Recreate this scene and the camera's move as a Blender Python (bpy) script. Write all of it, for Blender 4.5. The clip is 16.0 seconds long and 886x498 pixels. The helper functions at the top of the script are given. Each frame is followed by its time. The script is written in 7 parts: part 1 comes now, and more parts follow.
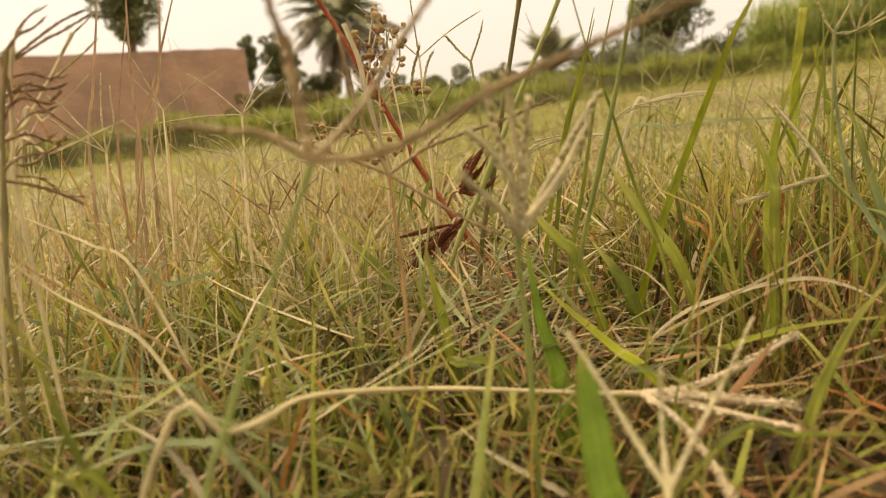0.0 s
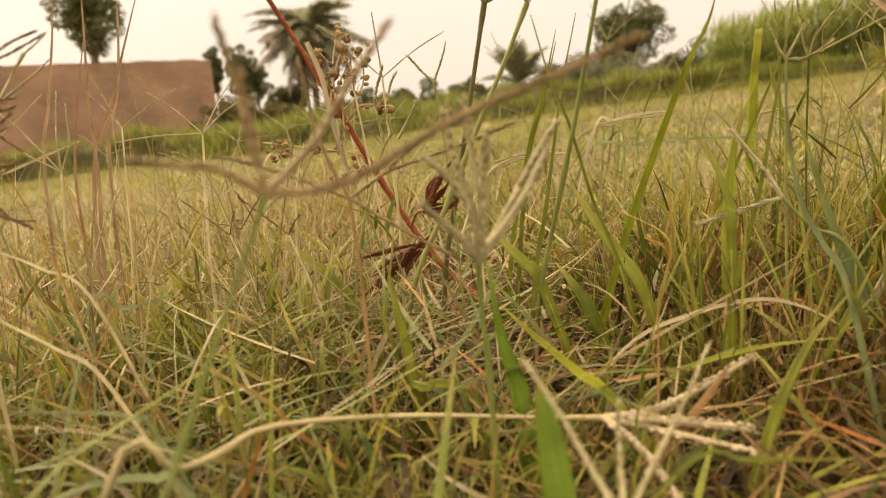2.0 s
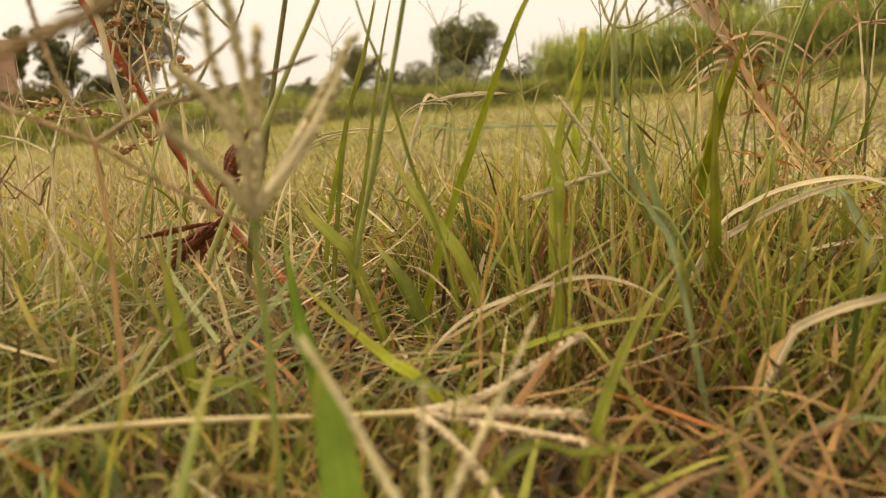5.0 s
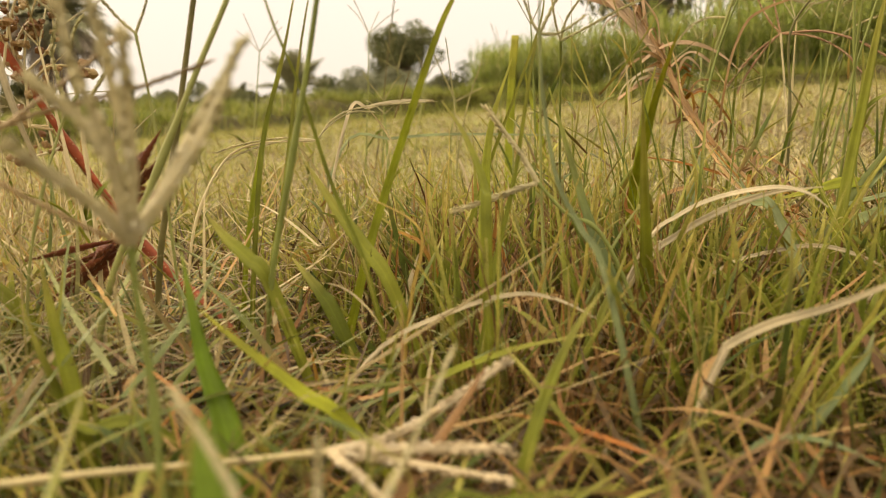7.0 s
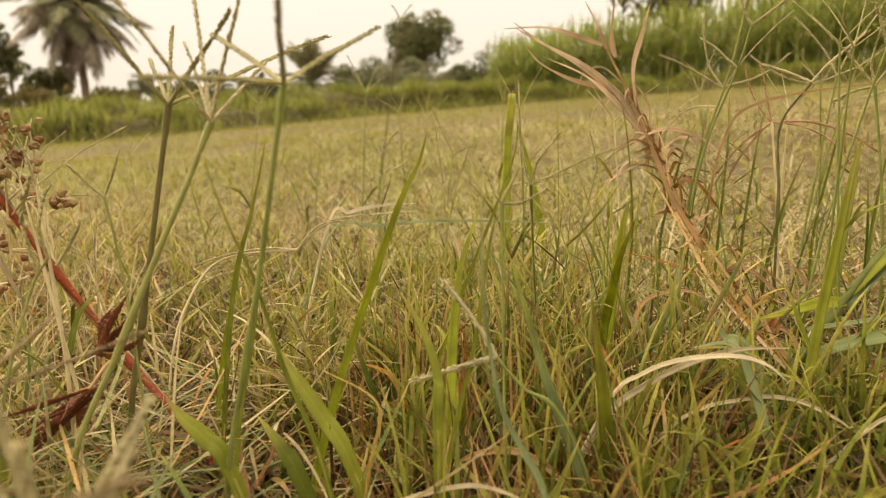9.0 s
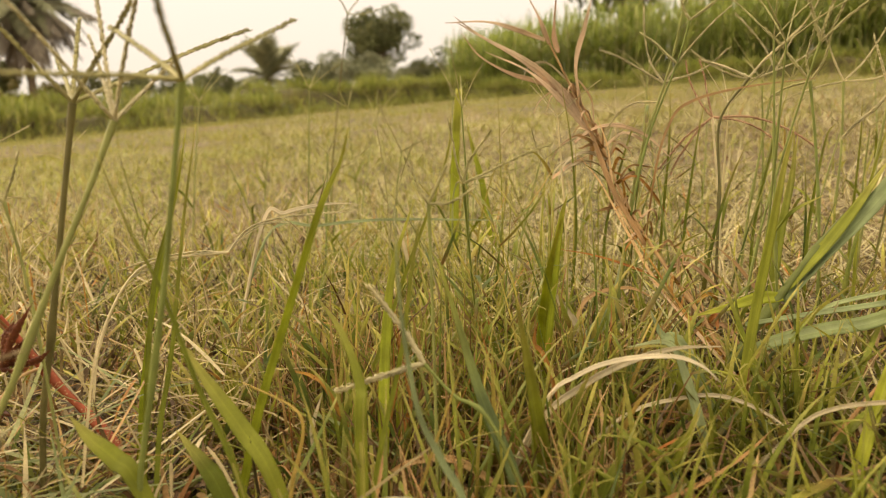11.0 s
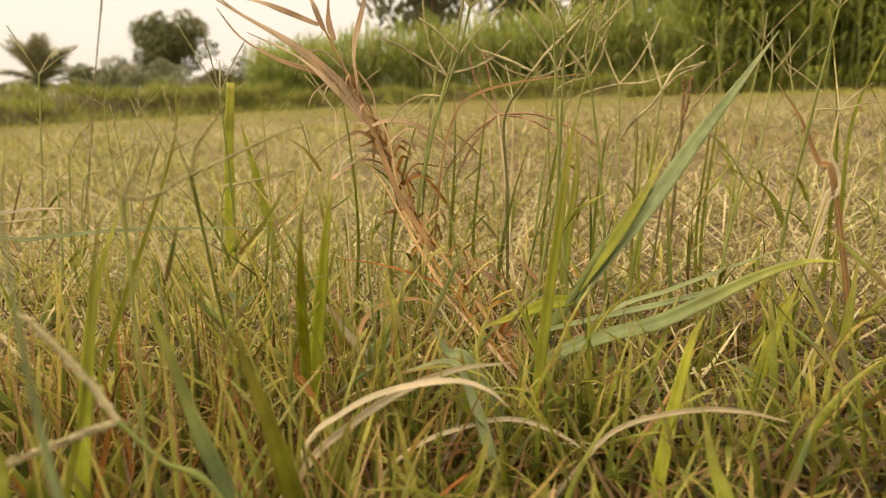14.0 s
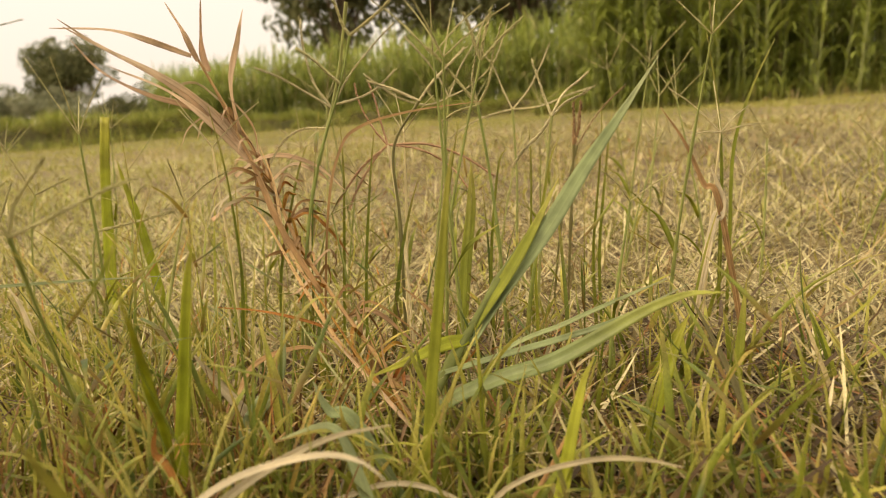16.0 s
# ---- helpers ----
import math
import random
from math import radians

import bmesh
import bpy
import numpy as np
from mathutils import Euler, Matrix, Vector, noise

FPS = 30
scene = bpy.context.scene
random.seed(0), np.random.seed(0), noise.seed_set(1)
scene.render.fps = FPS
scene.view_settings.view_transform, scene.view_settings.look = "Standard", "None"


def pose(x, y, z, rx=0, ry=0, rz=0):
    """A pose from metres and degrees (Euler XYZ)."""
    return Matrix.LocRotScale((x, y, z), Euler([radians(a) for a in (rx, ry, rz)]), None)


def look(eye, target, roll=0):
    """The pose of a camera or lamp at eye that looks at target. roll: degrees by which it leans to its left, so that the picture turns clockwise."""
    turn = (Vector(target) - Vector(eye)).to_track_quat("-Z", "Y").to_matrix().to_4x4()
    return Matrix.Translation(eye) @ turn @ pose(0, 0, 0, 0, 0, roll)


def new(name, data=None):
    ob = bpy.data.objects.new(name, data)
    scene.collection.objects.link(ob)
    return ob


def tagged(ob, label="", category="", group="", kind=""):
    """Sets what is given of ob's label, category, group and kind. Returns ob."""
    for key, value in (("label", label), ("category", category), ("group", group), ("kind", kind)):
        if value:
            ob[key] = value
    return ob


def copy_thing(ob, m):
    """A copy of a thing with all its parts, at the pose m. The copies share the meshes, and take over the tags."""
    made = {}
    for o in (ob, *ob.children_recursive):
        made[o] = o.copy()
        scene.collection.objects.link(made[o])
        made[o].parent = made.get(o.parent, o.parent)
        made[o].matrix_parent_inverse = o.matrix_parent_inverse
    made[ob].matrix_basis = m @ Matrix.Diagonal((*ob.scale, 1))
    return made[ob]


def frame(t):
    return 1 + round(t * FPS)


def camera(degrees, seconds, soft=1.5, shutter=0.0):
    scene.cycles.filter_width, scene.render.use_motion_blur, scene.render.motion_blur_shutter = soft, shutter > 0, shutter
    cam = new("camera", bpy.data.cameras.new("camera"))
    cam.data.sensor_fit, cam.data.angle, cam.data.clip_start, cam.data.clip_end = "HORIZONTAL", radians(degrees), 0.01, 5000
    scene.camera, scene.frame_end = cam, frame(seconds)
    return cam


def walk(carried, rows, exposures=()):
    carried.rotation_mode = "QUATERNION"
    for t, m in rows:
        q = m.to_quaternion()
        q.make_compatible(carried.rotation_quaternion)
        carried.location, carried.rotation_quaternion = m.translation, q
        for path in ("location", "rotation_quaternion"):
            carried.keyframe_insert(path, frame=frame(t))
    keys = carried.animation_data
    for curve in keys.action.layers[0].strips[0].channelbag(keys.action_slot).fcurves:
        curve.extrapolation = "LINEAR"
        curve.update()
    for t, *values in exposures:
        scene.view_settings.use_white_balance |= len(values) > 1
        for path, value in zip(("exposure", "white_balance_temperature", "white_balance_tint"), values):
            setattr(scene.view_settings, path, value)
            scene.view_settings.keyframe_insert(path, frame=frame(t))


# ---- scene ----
cam = camera(65.8, 16.0, soft=1.05)
PATH = [
    (0, (0.002, 0.007, 0.147), (-0.088, 1.961, -0.271), -4.8),
    (0.5, (0.004, 0.008, 0.151), (-0.076, 1.963, -0.262), -5.1),
    (1, (0.003, 0.0, 0.156), (-0.101, 1.958, -0.238), -5.5),
    (1.5, (0.004, 0.002, 0.155), (-0.05, 1.964, -0.23), -5.0),
    (2, (0.005, 0.009, 0.151), (0.009, 1.97, -0.239), -4.5),
    (2.5, (0.006, 0.012, 0.148), (0.077, 1.976, -0.223), -4.0),
    (3, (0.006, 0.018, 0.142), (0.134, 1.974, -0.253), -3.6),
    (3.5, (0.016, 0.036, 0.131), (0.303, 1.978, -0.253), -3.1),
    (4, (0.019, 0.044, 0.128), (0.404, 1.967, -0.266), -2.3),
    (6.5, (0.029, 0.057, 0.131), (0.613, 1.928, -0.264), -1.5),
    (7, (0.032, 0.062, 0.13), (0.668, 1.918, -0.259), -1.4),
    (7.5, (0.035, 0.061, 0.154), (0.638, 1.926, -0.244), -0.7),
    (8, (0.049, 0.069, 0.195), (0.638, 1.938, -0.208), -1.1),
    (10.5, (0.069, 0.061, 0.21), (0.667, 1.917, -0.232), -1.2),
    (11, (0.079, 0.072, 0.207), (0.771, 1.898, -0.225), -1.2),
    (11.5, (0.088, 0.082, 0.203), (0.863, 1.87, -0.247), -1.1),
    (12, (0.095, 0.089, 0.199), (0.942, 1.847, -0.239), -0.9),
    (12.5, (0.103, 0.097, 0.194), (1.019, 1.821, -0.244), -0.7),
    (13, (0.111, 0.106, 0.191), (1.122, 1.781, -0.221), -0.2),
    (13.5, (0.117, 0.109, 0.19), (1.223, 1.727, -0.206), 0.2),
    (14, (0.129, 0.117, 0.19), (1.306, 1.684, -0.208), 0.2),
    (14.5, (0.138, 0.118, 0.193), (1.356, 1.661, -0.176), -0.3),
    (15, (0.145, 0.122, 0.194), (1.419, 1.62, -0.172), -0.4),
    (15.5, (0.151, 0.122, 0.196), (1.464, 1.588, -0.165), -0.9),
    (16, (0.158, 0.123, 0.197), (1.52, 1.547, -0.146), -1.4),
]
walk(cam, [(t, look(eye, target, roll)) for t, eye, target, roll in PATH],
     exposures=[(0, -0.03, 6880, 10), (2, -0.06, 7000, 12), (4, -0.06, 6950, 10), (6.5, 0.03, 6700, 9), (8, 0.0, 6750, 9), (16, 0.0, 6700, 10)])

# a small phone lens: near stems go soft
cam.data.dof.use_dof = True
cam.data.dof.focus_distance = 0.43
cam.data.dof.aperture_fstop = 10.5

# ---- sky and sun: hazy, low evening light ----
SUN_EL, SUN_AZ = 30.0, 308.0
world = bpy.data.worlds.new("hazy_sky")
scene.world = world
world.use_nodes = True
wn, wl = world.node_tree.nodes, world.node_tree.links
wn.clear()
w_out, w_bg = wn.new("ShaderNodeOutputWorld"), wn.new("ShaderNodeBackground")
w_sky = wn.new("ShaderNodeTexSky")
w_sky.sky_type, w_sky.sun_disc = "NISHITA", False
w_sky.sun_elevation, w_sky.sun_rotation = radians(SUN_EL), radians(SUN_AZ)
w_sky.dust_density, w_sky.air_density = 6.0, 1.0
w_tc, w_sep, w_ramp, w_mix, w_mul = (wn.new("ShaderNodeTexCoord"), wn.new("ShaderNodeSeparateXYZ"), wn.new("ShaderNodeValToRGB"),
                                     wn.new("ShaderNodeMixRGB"), wn.new("ShaderNodeMixRGB"))
w_ramp.color_ramp.elements[0].position, w_ramp.color_ramp.elements[0].color = 0.0, (0.91, 0.80, 0.675, 1)
w_ramp.color_ramp.elements[1].position, w_ramp.color_ramp.elements[1].color = 0.9, (2.25, 1.9, 1.38, 1)
w_e = w_ramp.color_ramp.elements.new(0.22)
w_e.color = (1.02, 0.915, 0.785, 1)
w_mul.blend_type, w_mul.inputs[0].default_value, w_mul.inputs[2].default_value = "MULTIPLY", 1.0, (0.11, 0.11, 0.11, 1)
w_mix.inputs[0].default_value = 0.93
wl.new(w_tc.outputs["Generated"], w_sep.inputs[0])
wl.new(w_sep.outputs["Z"], w_ramp.inputs[0])
wl.new(w_sky.outputs[0], w_mul.inputs[1])
wl.new(w_mul.outputs[0], w_mix.inputs[1])
wl.new(w_ramp.outputs[0], w_mix.inputs[2])
wl.new(w_mix.outputs[0], w_bg.inputs[0])
wl.new(w_bg.outputs[0], w_out.inputs[0])
w_bg.inputs[1].default_value = 1.17
sun_data = bpy.data.lights.new("sun", "SUN")
sun_data.energy, sun_data.angle, sun_data.color = 2.7, radians(14), (1.0, 0.81, 0.56)
sun_ob = new("sun", sun_data)
_a, _e = radians(SUN_AZ), radians(SUN_EL)
sun_ob.matrix_world = look((0, 0, 30), (-math.sin(_a) * math.cos(_e), -math.cos(_a) * math.cos(_e), 30 - math.sin(_e)))


# ---- materials ----
def material(name):
    m = bpy.data.materials.new(name)
    m.use_nodes = True
    n = m.node_tree.nodes
    return m, n, m.node_tree.links, n["Principled BSDF"], n["Material Output"]


def ramp(n, stops, smooth=True):
    r = n.new("ShaderNodeValToRGB")
    e = r.color_ramp.elements
    r.color_ramp.interpolation = "LINEAR" if smooth else "CONSTANT"
    while len(e) > 1:
        e.remove(e[-1])
    e[0].position, e[0].color = stops[0][0], (*stops[0][1], 1)
    for p, c in stops[1:]:
        e.new(p).color = (*c, 1)
    return r


def leafy(name, stops, tip=None, tip_from=0.55, rough=0.42, through_light=0.32, streak=900.0, spots=None, by_object=False, veins=False, root=None):
    """A blade or leaf: colour by piece, drying towards the tip, fine streaks, light through it."""
    m, n, l, bsdf, out = material(name)
    if by_object:
        info = n.new("ShaderNodeObjectInfo").outputs["Random"]
    else:
        info = n.new("ShaderNodeNewGeometry").outputs["Random Per Island"]
    col = ramp(n, stops)
    l.new(info, col.inputs[0])
    colour = col.outputs[0]
    if tip:
        at = n.new("ShaderNodeAttribute")
        at.attribute_name = "along"
        up = n.new("ShaderNodeMapRange")
        up.inputs[1].default_value, up.inputs[2].default_value = tip_from, 1.0
        l.new(at.outputs["Fac"], up.inputs[0])
        mix = n.new("ShaderNodeMixRGB")
        mix.inputs[2].default_value = (*tip, 1)
        l.new(up.outputs[0], mix.inputs[0])
        l.new(colour, mix.inputs[1])
        colour = mix.outputs[0]
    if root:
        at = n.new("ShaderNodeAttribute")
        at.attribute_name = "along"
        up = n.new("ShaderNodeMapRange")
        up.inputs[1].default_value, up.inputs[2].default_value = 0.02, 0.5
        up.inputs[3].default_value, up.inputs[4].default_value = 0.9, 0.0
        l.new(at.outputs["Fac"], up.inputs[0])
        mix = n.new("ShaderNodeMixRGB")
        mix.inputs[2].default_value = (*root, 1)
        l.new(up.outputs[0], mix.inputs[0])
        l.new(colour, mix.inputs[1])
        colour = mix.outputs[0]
    co = n.new("ShaderNodeTexCoord")
    no = n.new("ShaderNodeTexNoise")
    no.inputs["Scale"].default_value, no.inputs["Detail"].default_value = streak, 3.0
    l.new(co.outputs["Object"], no.inputs["Vector"])
    big = n.new("ShaderNodeTexNoise")
    big.inputs["Scale"].default_value = streak / 14
    l.new(co.outputs["Object"], big.inputs["Vector"])
    for src, lo, hi in ((no, 0.94, 1.06) if veins else (no, 0.82, 1.18), (big, 0.78, 1.22)):
        mr = n.new("ShaderNodeMapRange")
        mr.inputs[1].default_value, mr.inputs[2].default_value = 0.3, 0.7
        mr.inputs[3].default_value, mr.inputs[4].default_value = lo, hi
        l.new(src.outputs["Fac"], mr.inputs[0])
        mu = n.new("ShaderNodeMixRGB")
        mu.blend_type, mu.inputs[0].default_value = "MULTIPLY", 1.0
        l.new(colour, mu.inputs[1])
        l.new(mr.outputs[0], mu.inputs[2])
        colour = mu.outputs[0]
    if spots:
        sp = n.new("ShaderNodeTexVoronoi")
        sp.inputs["Scale"].default_value = 420.0
        l.new(co.outputs["Object"], sp.inputs["Vector"])
        th = n.new("ShaderNodeMapRange")
        th.inputs[1].default_value, th.inputs[2].default_value = 0.28, 0.18
        l.new(sp.outputs["Distance"], th.inputs[0])
        mu = n.new("ShaderNodeMixRGB")
        mu.inputs[2].default_value = (*spots, 1)
        l.new(th.outputs[0], mu.inputs[0])
        l.new(colour, mu.inputs[1])
        colour = mu.outputs[0]
    if veins:
        ac = n.new("ShaderNodeAttribute")
        ac.attribute_name = "across"
        wob, wav = n.new("ShaderNodeMath"), n.new("ShaderNodeMath")
        wob.operation, wob.inputs[1].default_value = "MULTIPLY", 26.0
        wav.operation = "SINE"
        l.new(ac.outputs["Fac"], wob.inputs[0])
        l.new(wob.outputs[0], wav.inputs[0])
        vr = n.new("ShaderNodeMapRange")
        vr.inputs[1].default_value, vr.inputs[2].default_value, vr.inputs[3].default_value, vr.inputs[4].default_value = -1, 1, 0.965, 1.03
        l.new(wav.outputs[0], vr.inputs[0])
        ab, rib = n.new("ShaderNodeMath"), n.new("ShaderNodeMapRange")
        ab.operation = "ABSOLUTE"
        rib.inputs[1].default_value, rib.inputs[2].default_value, rib.inputs[3].default_value, rib.inputs[4].default_value = 0.03, 0.16, 1.14, 1.0
        l.new(ac.outputs["Fac"], ab.inputs[0])
        l.new(ab.outputs[0], rib.inputs[0])
        for src in (vr, rib):
            mu = n.new("ShaderNodeMixRGB")
            mu.blend_type, mu.inputs[0].default_value = "MULTIPLY", 1.0
            l.new(colour, mu.inputs[1])
            l.new(src.outputs[0], mu.inputs[2])
            colour = mu.outputs[0]
    l.new(colour, bsdf.inputs["Base Color"])
    bsdf.inputs["Roughness"].default_value = rough
    bsdf.inputs["Specular IOR Level"].default_value = 0.22
    bump = n.new("ShaderNodeBump")
    bump.inputs["Strength"].default_value, bump.inputs["Distance"].default_value = 0.12 if veins else 0.35, 0.0004
    l.new(no.outputs["Fac"], bump.inputs["Height"])
    l.new(bump.outputs[0], bsdf.inputs["Normal"])
    if through_light:
        tr, mx = n.new("ShaderNodeBsdfTranslucent"), n.new("ShaderNodeMixShader")
        l.new(colour, tr.inputs[0])
        mx.inputs[0].default_value = through_light
        l.new(bsdf.outputs[0], mx.inputs[1])
        l.new(tr.outputs[0], mx.inputs[2])
        l.new(mx.outputs[0], out.inputs["Surface"])
    return m


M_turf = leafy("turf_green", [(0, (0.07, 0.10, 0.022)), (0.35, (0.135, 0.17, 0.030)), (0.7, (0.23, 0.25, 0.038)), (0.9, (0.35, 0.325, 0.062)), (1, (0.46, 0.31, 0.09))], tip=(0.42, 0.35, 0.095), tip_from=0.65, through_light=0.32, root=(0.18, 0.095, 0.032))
# Brightened copy of the turf green: stronger light farther out put into the colour.
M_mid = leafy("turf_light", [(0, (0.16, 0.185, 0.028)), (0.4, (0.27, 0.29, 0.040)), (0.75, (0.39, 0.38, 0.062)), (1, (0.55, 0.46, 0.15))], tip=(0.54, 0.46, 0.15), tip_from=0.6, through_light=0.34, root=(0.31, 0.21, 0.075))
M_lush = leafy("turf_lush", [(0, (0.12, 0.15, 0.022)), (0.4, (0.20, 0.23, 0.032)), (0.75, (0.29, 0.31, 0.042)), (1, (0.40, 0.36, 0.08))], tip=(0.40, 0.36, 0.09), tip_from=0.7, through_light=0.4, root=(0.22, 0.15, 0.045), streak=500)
M_grey = leafy("turf_greygreen", [(0, (0.15, 0.18, 0.06)), (0.5, (0.23, 0.26, 0.10)), (0.85, (0.33, 0.34, 0.15)), (1, (0.47, 0.40, 0.20))], through_light=0.3, streak=700)
M_dry = leafy("turf_dry", [(0, (0.20, 0.15, 0.068)), (0.25, (0.33, 0.26, 0.12)), (0.55, (0.45, 0.365, 0.19)), (0.75, (0.54, 0.45, 0.25)), (0.88, (0.61, 0.52, 0.32)), (0.94, (0.46, 0.25, 0.06)), (1, (0.40, 0.16, 0.03))], through_light=0.24)
# Thatch in near-black browns: the shade between blades is put into its colour.
M_thatch_shade = leafy("thatch", [(0, (0.045, 0.028, 0.012)), (0.5, (0.10, 0.062, 0.026)), (0.85, (0.21, 0.135, 0.06)), (1, (0.26, 0.10, 0.03))], through_light=0.05)
M_litter = leafy("straw_litter", [(0, (0.16, 0.128, 0.058)), (0.3, (0.31, 0.26, 0.12)), (0.7, (0.47, 0.405, 0.20)), (0.92, (0.62, 0.545, 0.32)), (1, (0.36, 0.24, 0.10))], through_light=0.12)
M_far = leafy("far_stubble", [(0, (0.225, 0.25, 0.045)), (0.35, (0.32, 0.315, 0.07)), (0.7, (0.41, 0.38, 0.11)), (1, (0.235, 0.28, 0.04))], through_light=0.18)
M_dead = leafy("dead_leaf", [(0, (0.09, 0.045, 0.018)), (0.35, (0.19, 0.10, 0.036)), (0.65, (0.32, 0.18, 0.065)), (0.88, (0.46, 0.31, 0.14)), (1, (0.38, 0.14, 0.035))], through_light=0.15)
M_stub = leafy("stubble", [(0, (0.24, 0.27, 0.05)), (0.3, (0.36, 0.36, 0.085)), (0.65, (0.48, 0.45, 0.16)), (0.82, (0.38, 0.385, 0.10)), (1, (0.24, 0.29, 0.045))], through_light=0.2)
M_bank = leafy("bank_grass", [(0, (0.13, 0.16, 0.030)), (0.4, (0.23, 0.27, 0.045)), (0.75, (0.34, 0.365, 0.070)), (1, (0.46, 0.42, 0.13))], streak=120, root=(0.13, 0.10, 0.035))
M_crop = leafy("crop_leaf", [(0, (0.17, 0.215, 0.045)), (0.5, (0.29, 0.34, 0.07)), (0.9, (0.40, 0.44, 0.11)), (1, (0.52, 0.44, 0.21))], streak=60, through_light=0.34)
M_stalk = leafy("crop_stalk", [(0, (0.14, 0.18, 0.05)), (0.6, (0.22, 0.24, 0.08)), (1, (0.36, 0.30, 0.14))], streak=60, through_light=0.0)
# Tree and shrub greens lightened: far haze is put into their colour.
M_tree = leafy("tree_leaf", [(0, (0.10, 0.115, 0.045)), (0.5, (0.16, 0.17, 0.07)), (1, (0.24, 0.235, 0.105))], streak=6, through_light=0.25)
M_shrub = leafy("shrub_leaf", [(0, (0.17, 0.185, 0.105)), (0.5, (0.24, 0.25, 0.145)), (1, (0.32, 0.32, 0.19))], streak=6, through_light=0.2)
M_frond = leafy("palm_leaf", [(0, (0.22, 0.225, 0.125)), (0.6, (0.31, 0.31, 0.18)), (1, (0.40, 0.385, 0.24))], streak=6, through_light=0.2)
M_deadfrond = leafy("dead_palm_leaf", [(0, (0.22, 0.18, 0.14)), (0.6, (0.33, 0.28, 0.215)), (1, (0.43, 0.375, 0.29))], streak=6, through_light=0.1)
M_bark = leafy("bark", [(0, (0.13, 0.095, 0.065)), (1, (0.20, 0.15, 0.10))], streak=9, through_light=0.0, rough=0.9)
M_green = leafy("blade_green", [(0, (0.16, 0.19, 0.022)), (1, (0.29, 0.305, 0.036))], tip=(0.40, 0.36, 0.09), tip_from=0.6, by_object=True, veins=True, through_light=0.36)
M_fresh = leafy("blade_fresh_green", [(0, (0.16, 0.25, 0.022)), (1, (0.20, 0.29, 0.028))], tip=(0.28, 0.34, 0.05), tip_from=0.8, by_object=True, veins=True, through_light=0.35)
M_cream = leafy("spike_cream", [(0, (0.44, 0.34, 0.20)), (0.6, (0.60, 0.49, 0.32)), (1, (0.72, 0.62, 0.45))], through_light=0.15)
M_lime = leafy("blade_lime", [(0, (0.29, 0.33, 0.024)), (1, (0.39, 0.41, 0.034))], tip=(0.40, 0.38, 0.06), by_object=True, veins=True, through_light=0.42)
M_blue = leafy("blade_bluish", [(0, (0.21, 0.26, 0.115)), (1, (0.29, 0.33, 0.155))], tip=(0.34, 0.35, 0.18), tip_from=0.75, by_object=True, veins=True)
M_pale = leafy("blade_pale_dry", [(0, (0.51, 0.43, 0.27)), (1, (0.63, 0.545, 0.375))], by_object=True, veins=True, through_light=0.3)
M_brown = leafy("blade_brown_dry", [(0, (0.27, 0.155, 0.06)), (1, (0.40, 0.25, 0.11))], by_object=True, veins=True, through_light=0.15)
M_speck = leafy("blade_speckled", [(0, (0.52, 0.33, 0.14)), (1, (0.60, 0.42, 0.21))], by_object=True, veins=True, spots=(0.13, 0.05, 0.02), through_light=0.25)
M_rust = leafy("blade_rust", [(0, (0.42, 0.25, 0.045)), (1, (0.34, 0.135, 0.035))], by_object=True, veins=True, spots=(0.20, 0.06, 0.012))
M_pinkdry = leafy("dry_reddish_leaf", [(0, (0.49, 0.32, 0.19)), (1, (0.62, 0.47, 0.31))], by_object=True, veins=True, through_light=0.3)
M_redstem = leafy("red_stem", [(0, (0.25, 0.052, 0.022)), (1, (0.31, 0.078, 0.034))], by_object=True, through_light=0.05, rough=0.55, streak=260, spots=(0.38, 0.22, 0.11))
M_maroon = leafy("maroon_spikelet", [(0, (0.10, 0.03, 0.015)), (1, (0.20, 0.06, 0.026))], by_object=True, through_light=0.05, streak=1400, spots=(0.27, 0.12, 0.05))
M_stem = leafy("stem_green", [(0, (0.17, 0.20, 0.05)), (1, (0.27, 0.27, 0.09))], by_object=True, veins=True, through_light=0.1)
M_strap = leafy("blade_strap", [(0, (0.18, 0.225, 0.09)), (1, (0.23, 0.27, 0.10))], tip=(0.34, 0.34, 0.055), tip_from=0.45, by_object=True, veins=True)
M_darkstem = leafy("stem_dark", [(0, (0.09, 0.09, 0.03)), (1, (0.16, 0.13, 0.05))], by_object=True, veins=True, through_light=0.05)
M_drystem = leafy("stem_dry", [(0, (0.46, 0.38, 0.20)), (1, (0.58, 0.49, 0.30))], by_object=True, veins=True, through_light=0.05)
M_spike = leafy("spike_pale", [(0, (0.43, 0.37, 0.19)), (0.6, (0.58, 0.51, 0.30)), (1, (0.70, 0.63, 0.43))], through_light=0.3)
M_spikegreen = leafy("spike_green", [(0, (0.30, 0.28, 0.11)), (0.6, (0.40, 0.36, 0.16)), (1, (0.50, 0.43, 0.23))], through_light=0.2)
M_spiketan = leafy("spike_tan", [(0, (0.22, 0.15, 0.07)), (0.6, (0.33, 0.235, 0.12)), (1, (0.46, 0.35, 0.20))], through_light=0.15)
M_spikedark = leafy("spike_dark", [(0, (0.12, 0.07, 0.03)), (0.6, (0.22, 0.13, 0.06)), (1, (0.34, 0.22, 0.10))], through_light=0.1)
M_darkgreen = leafy("blade_dark_green", [(0, (0.10, 0.12, 0.03)), (1, (0.14, 0.155, 0.04))], by_object=True, veins=True, through_light=0.15)
M_straw = leafy("blade_straw", [(0, (0.50, 0.36, 0.08)), (1, (0.58, 0.42, 0.12))], by_object=True, veins=True, through_light=0.3)
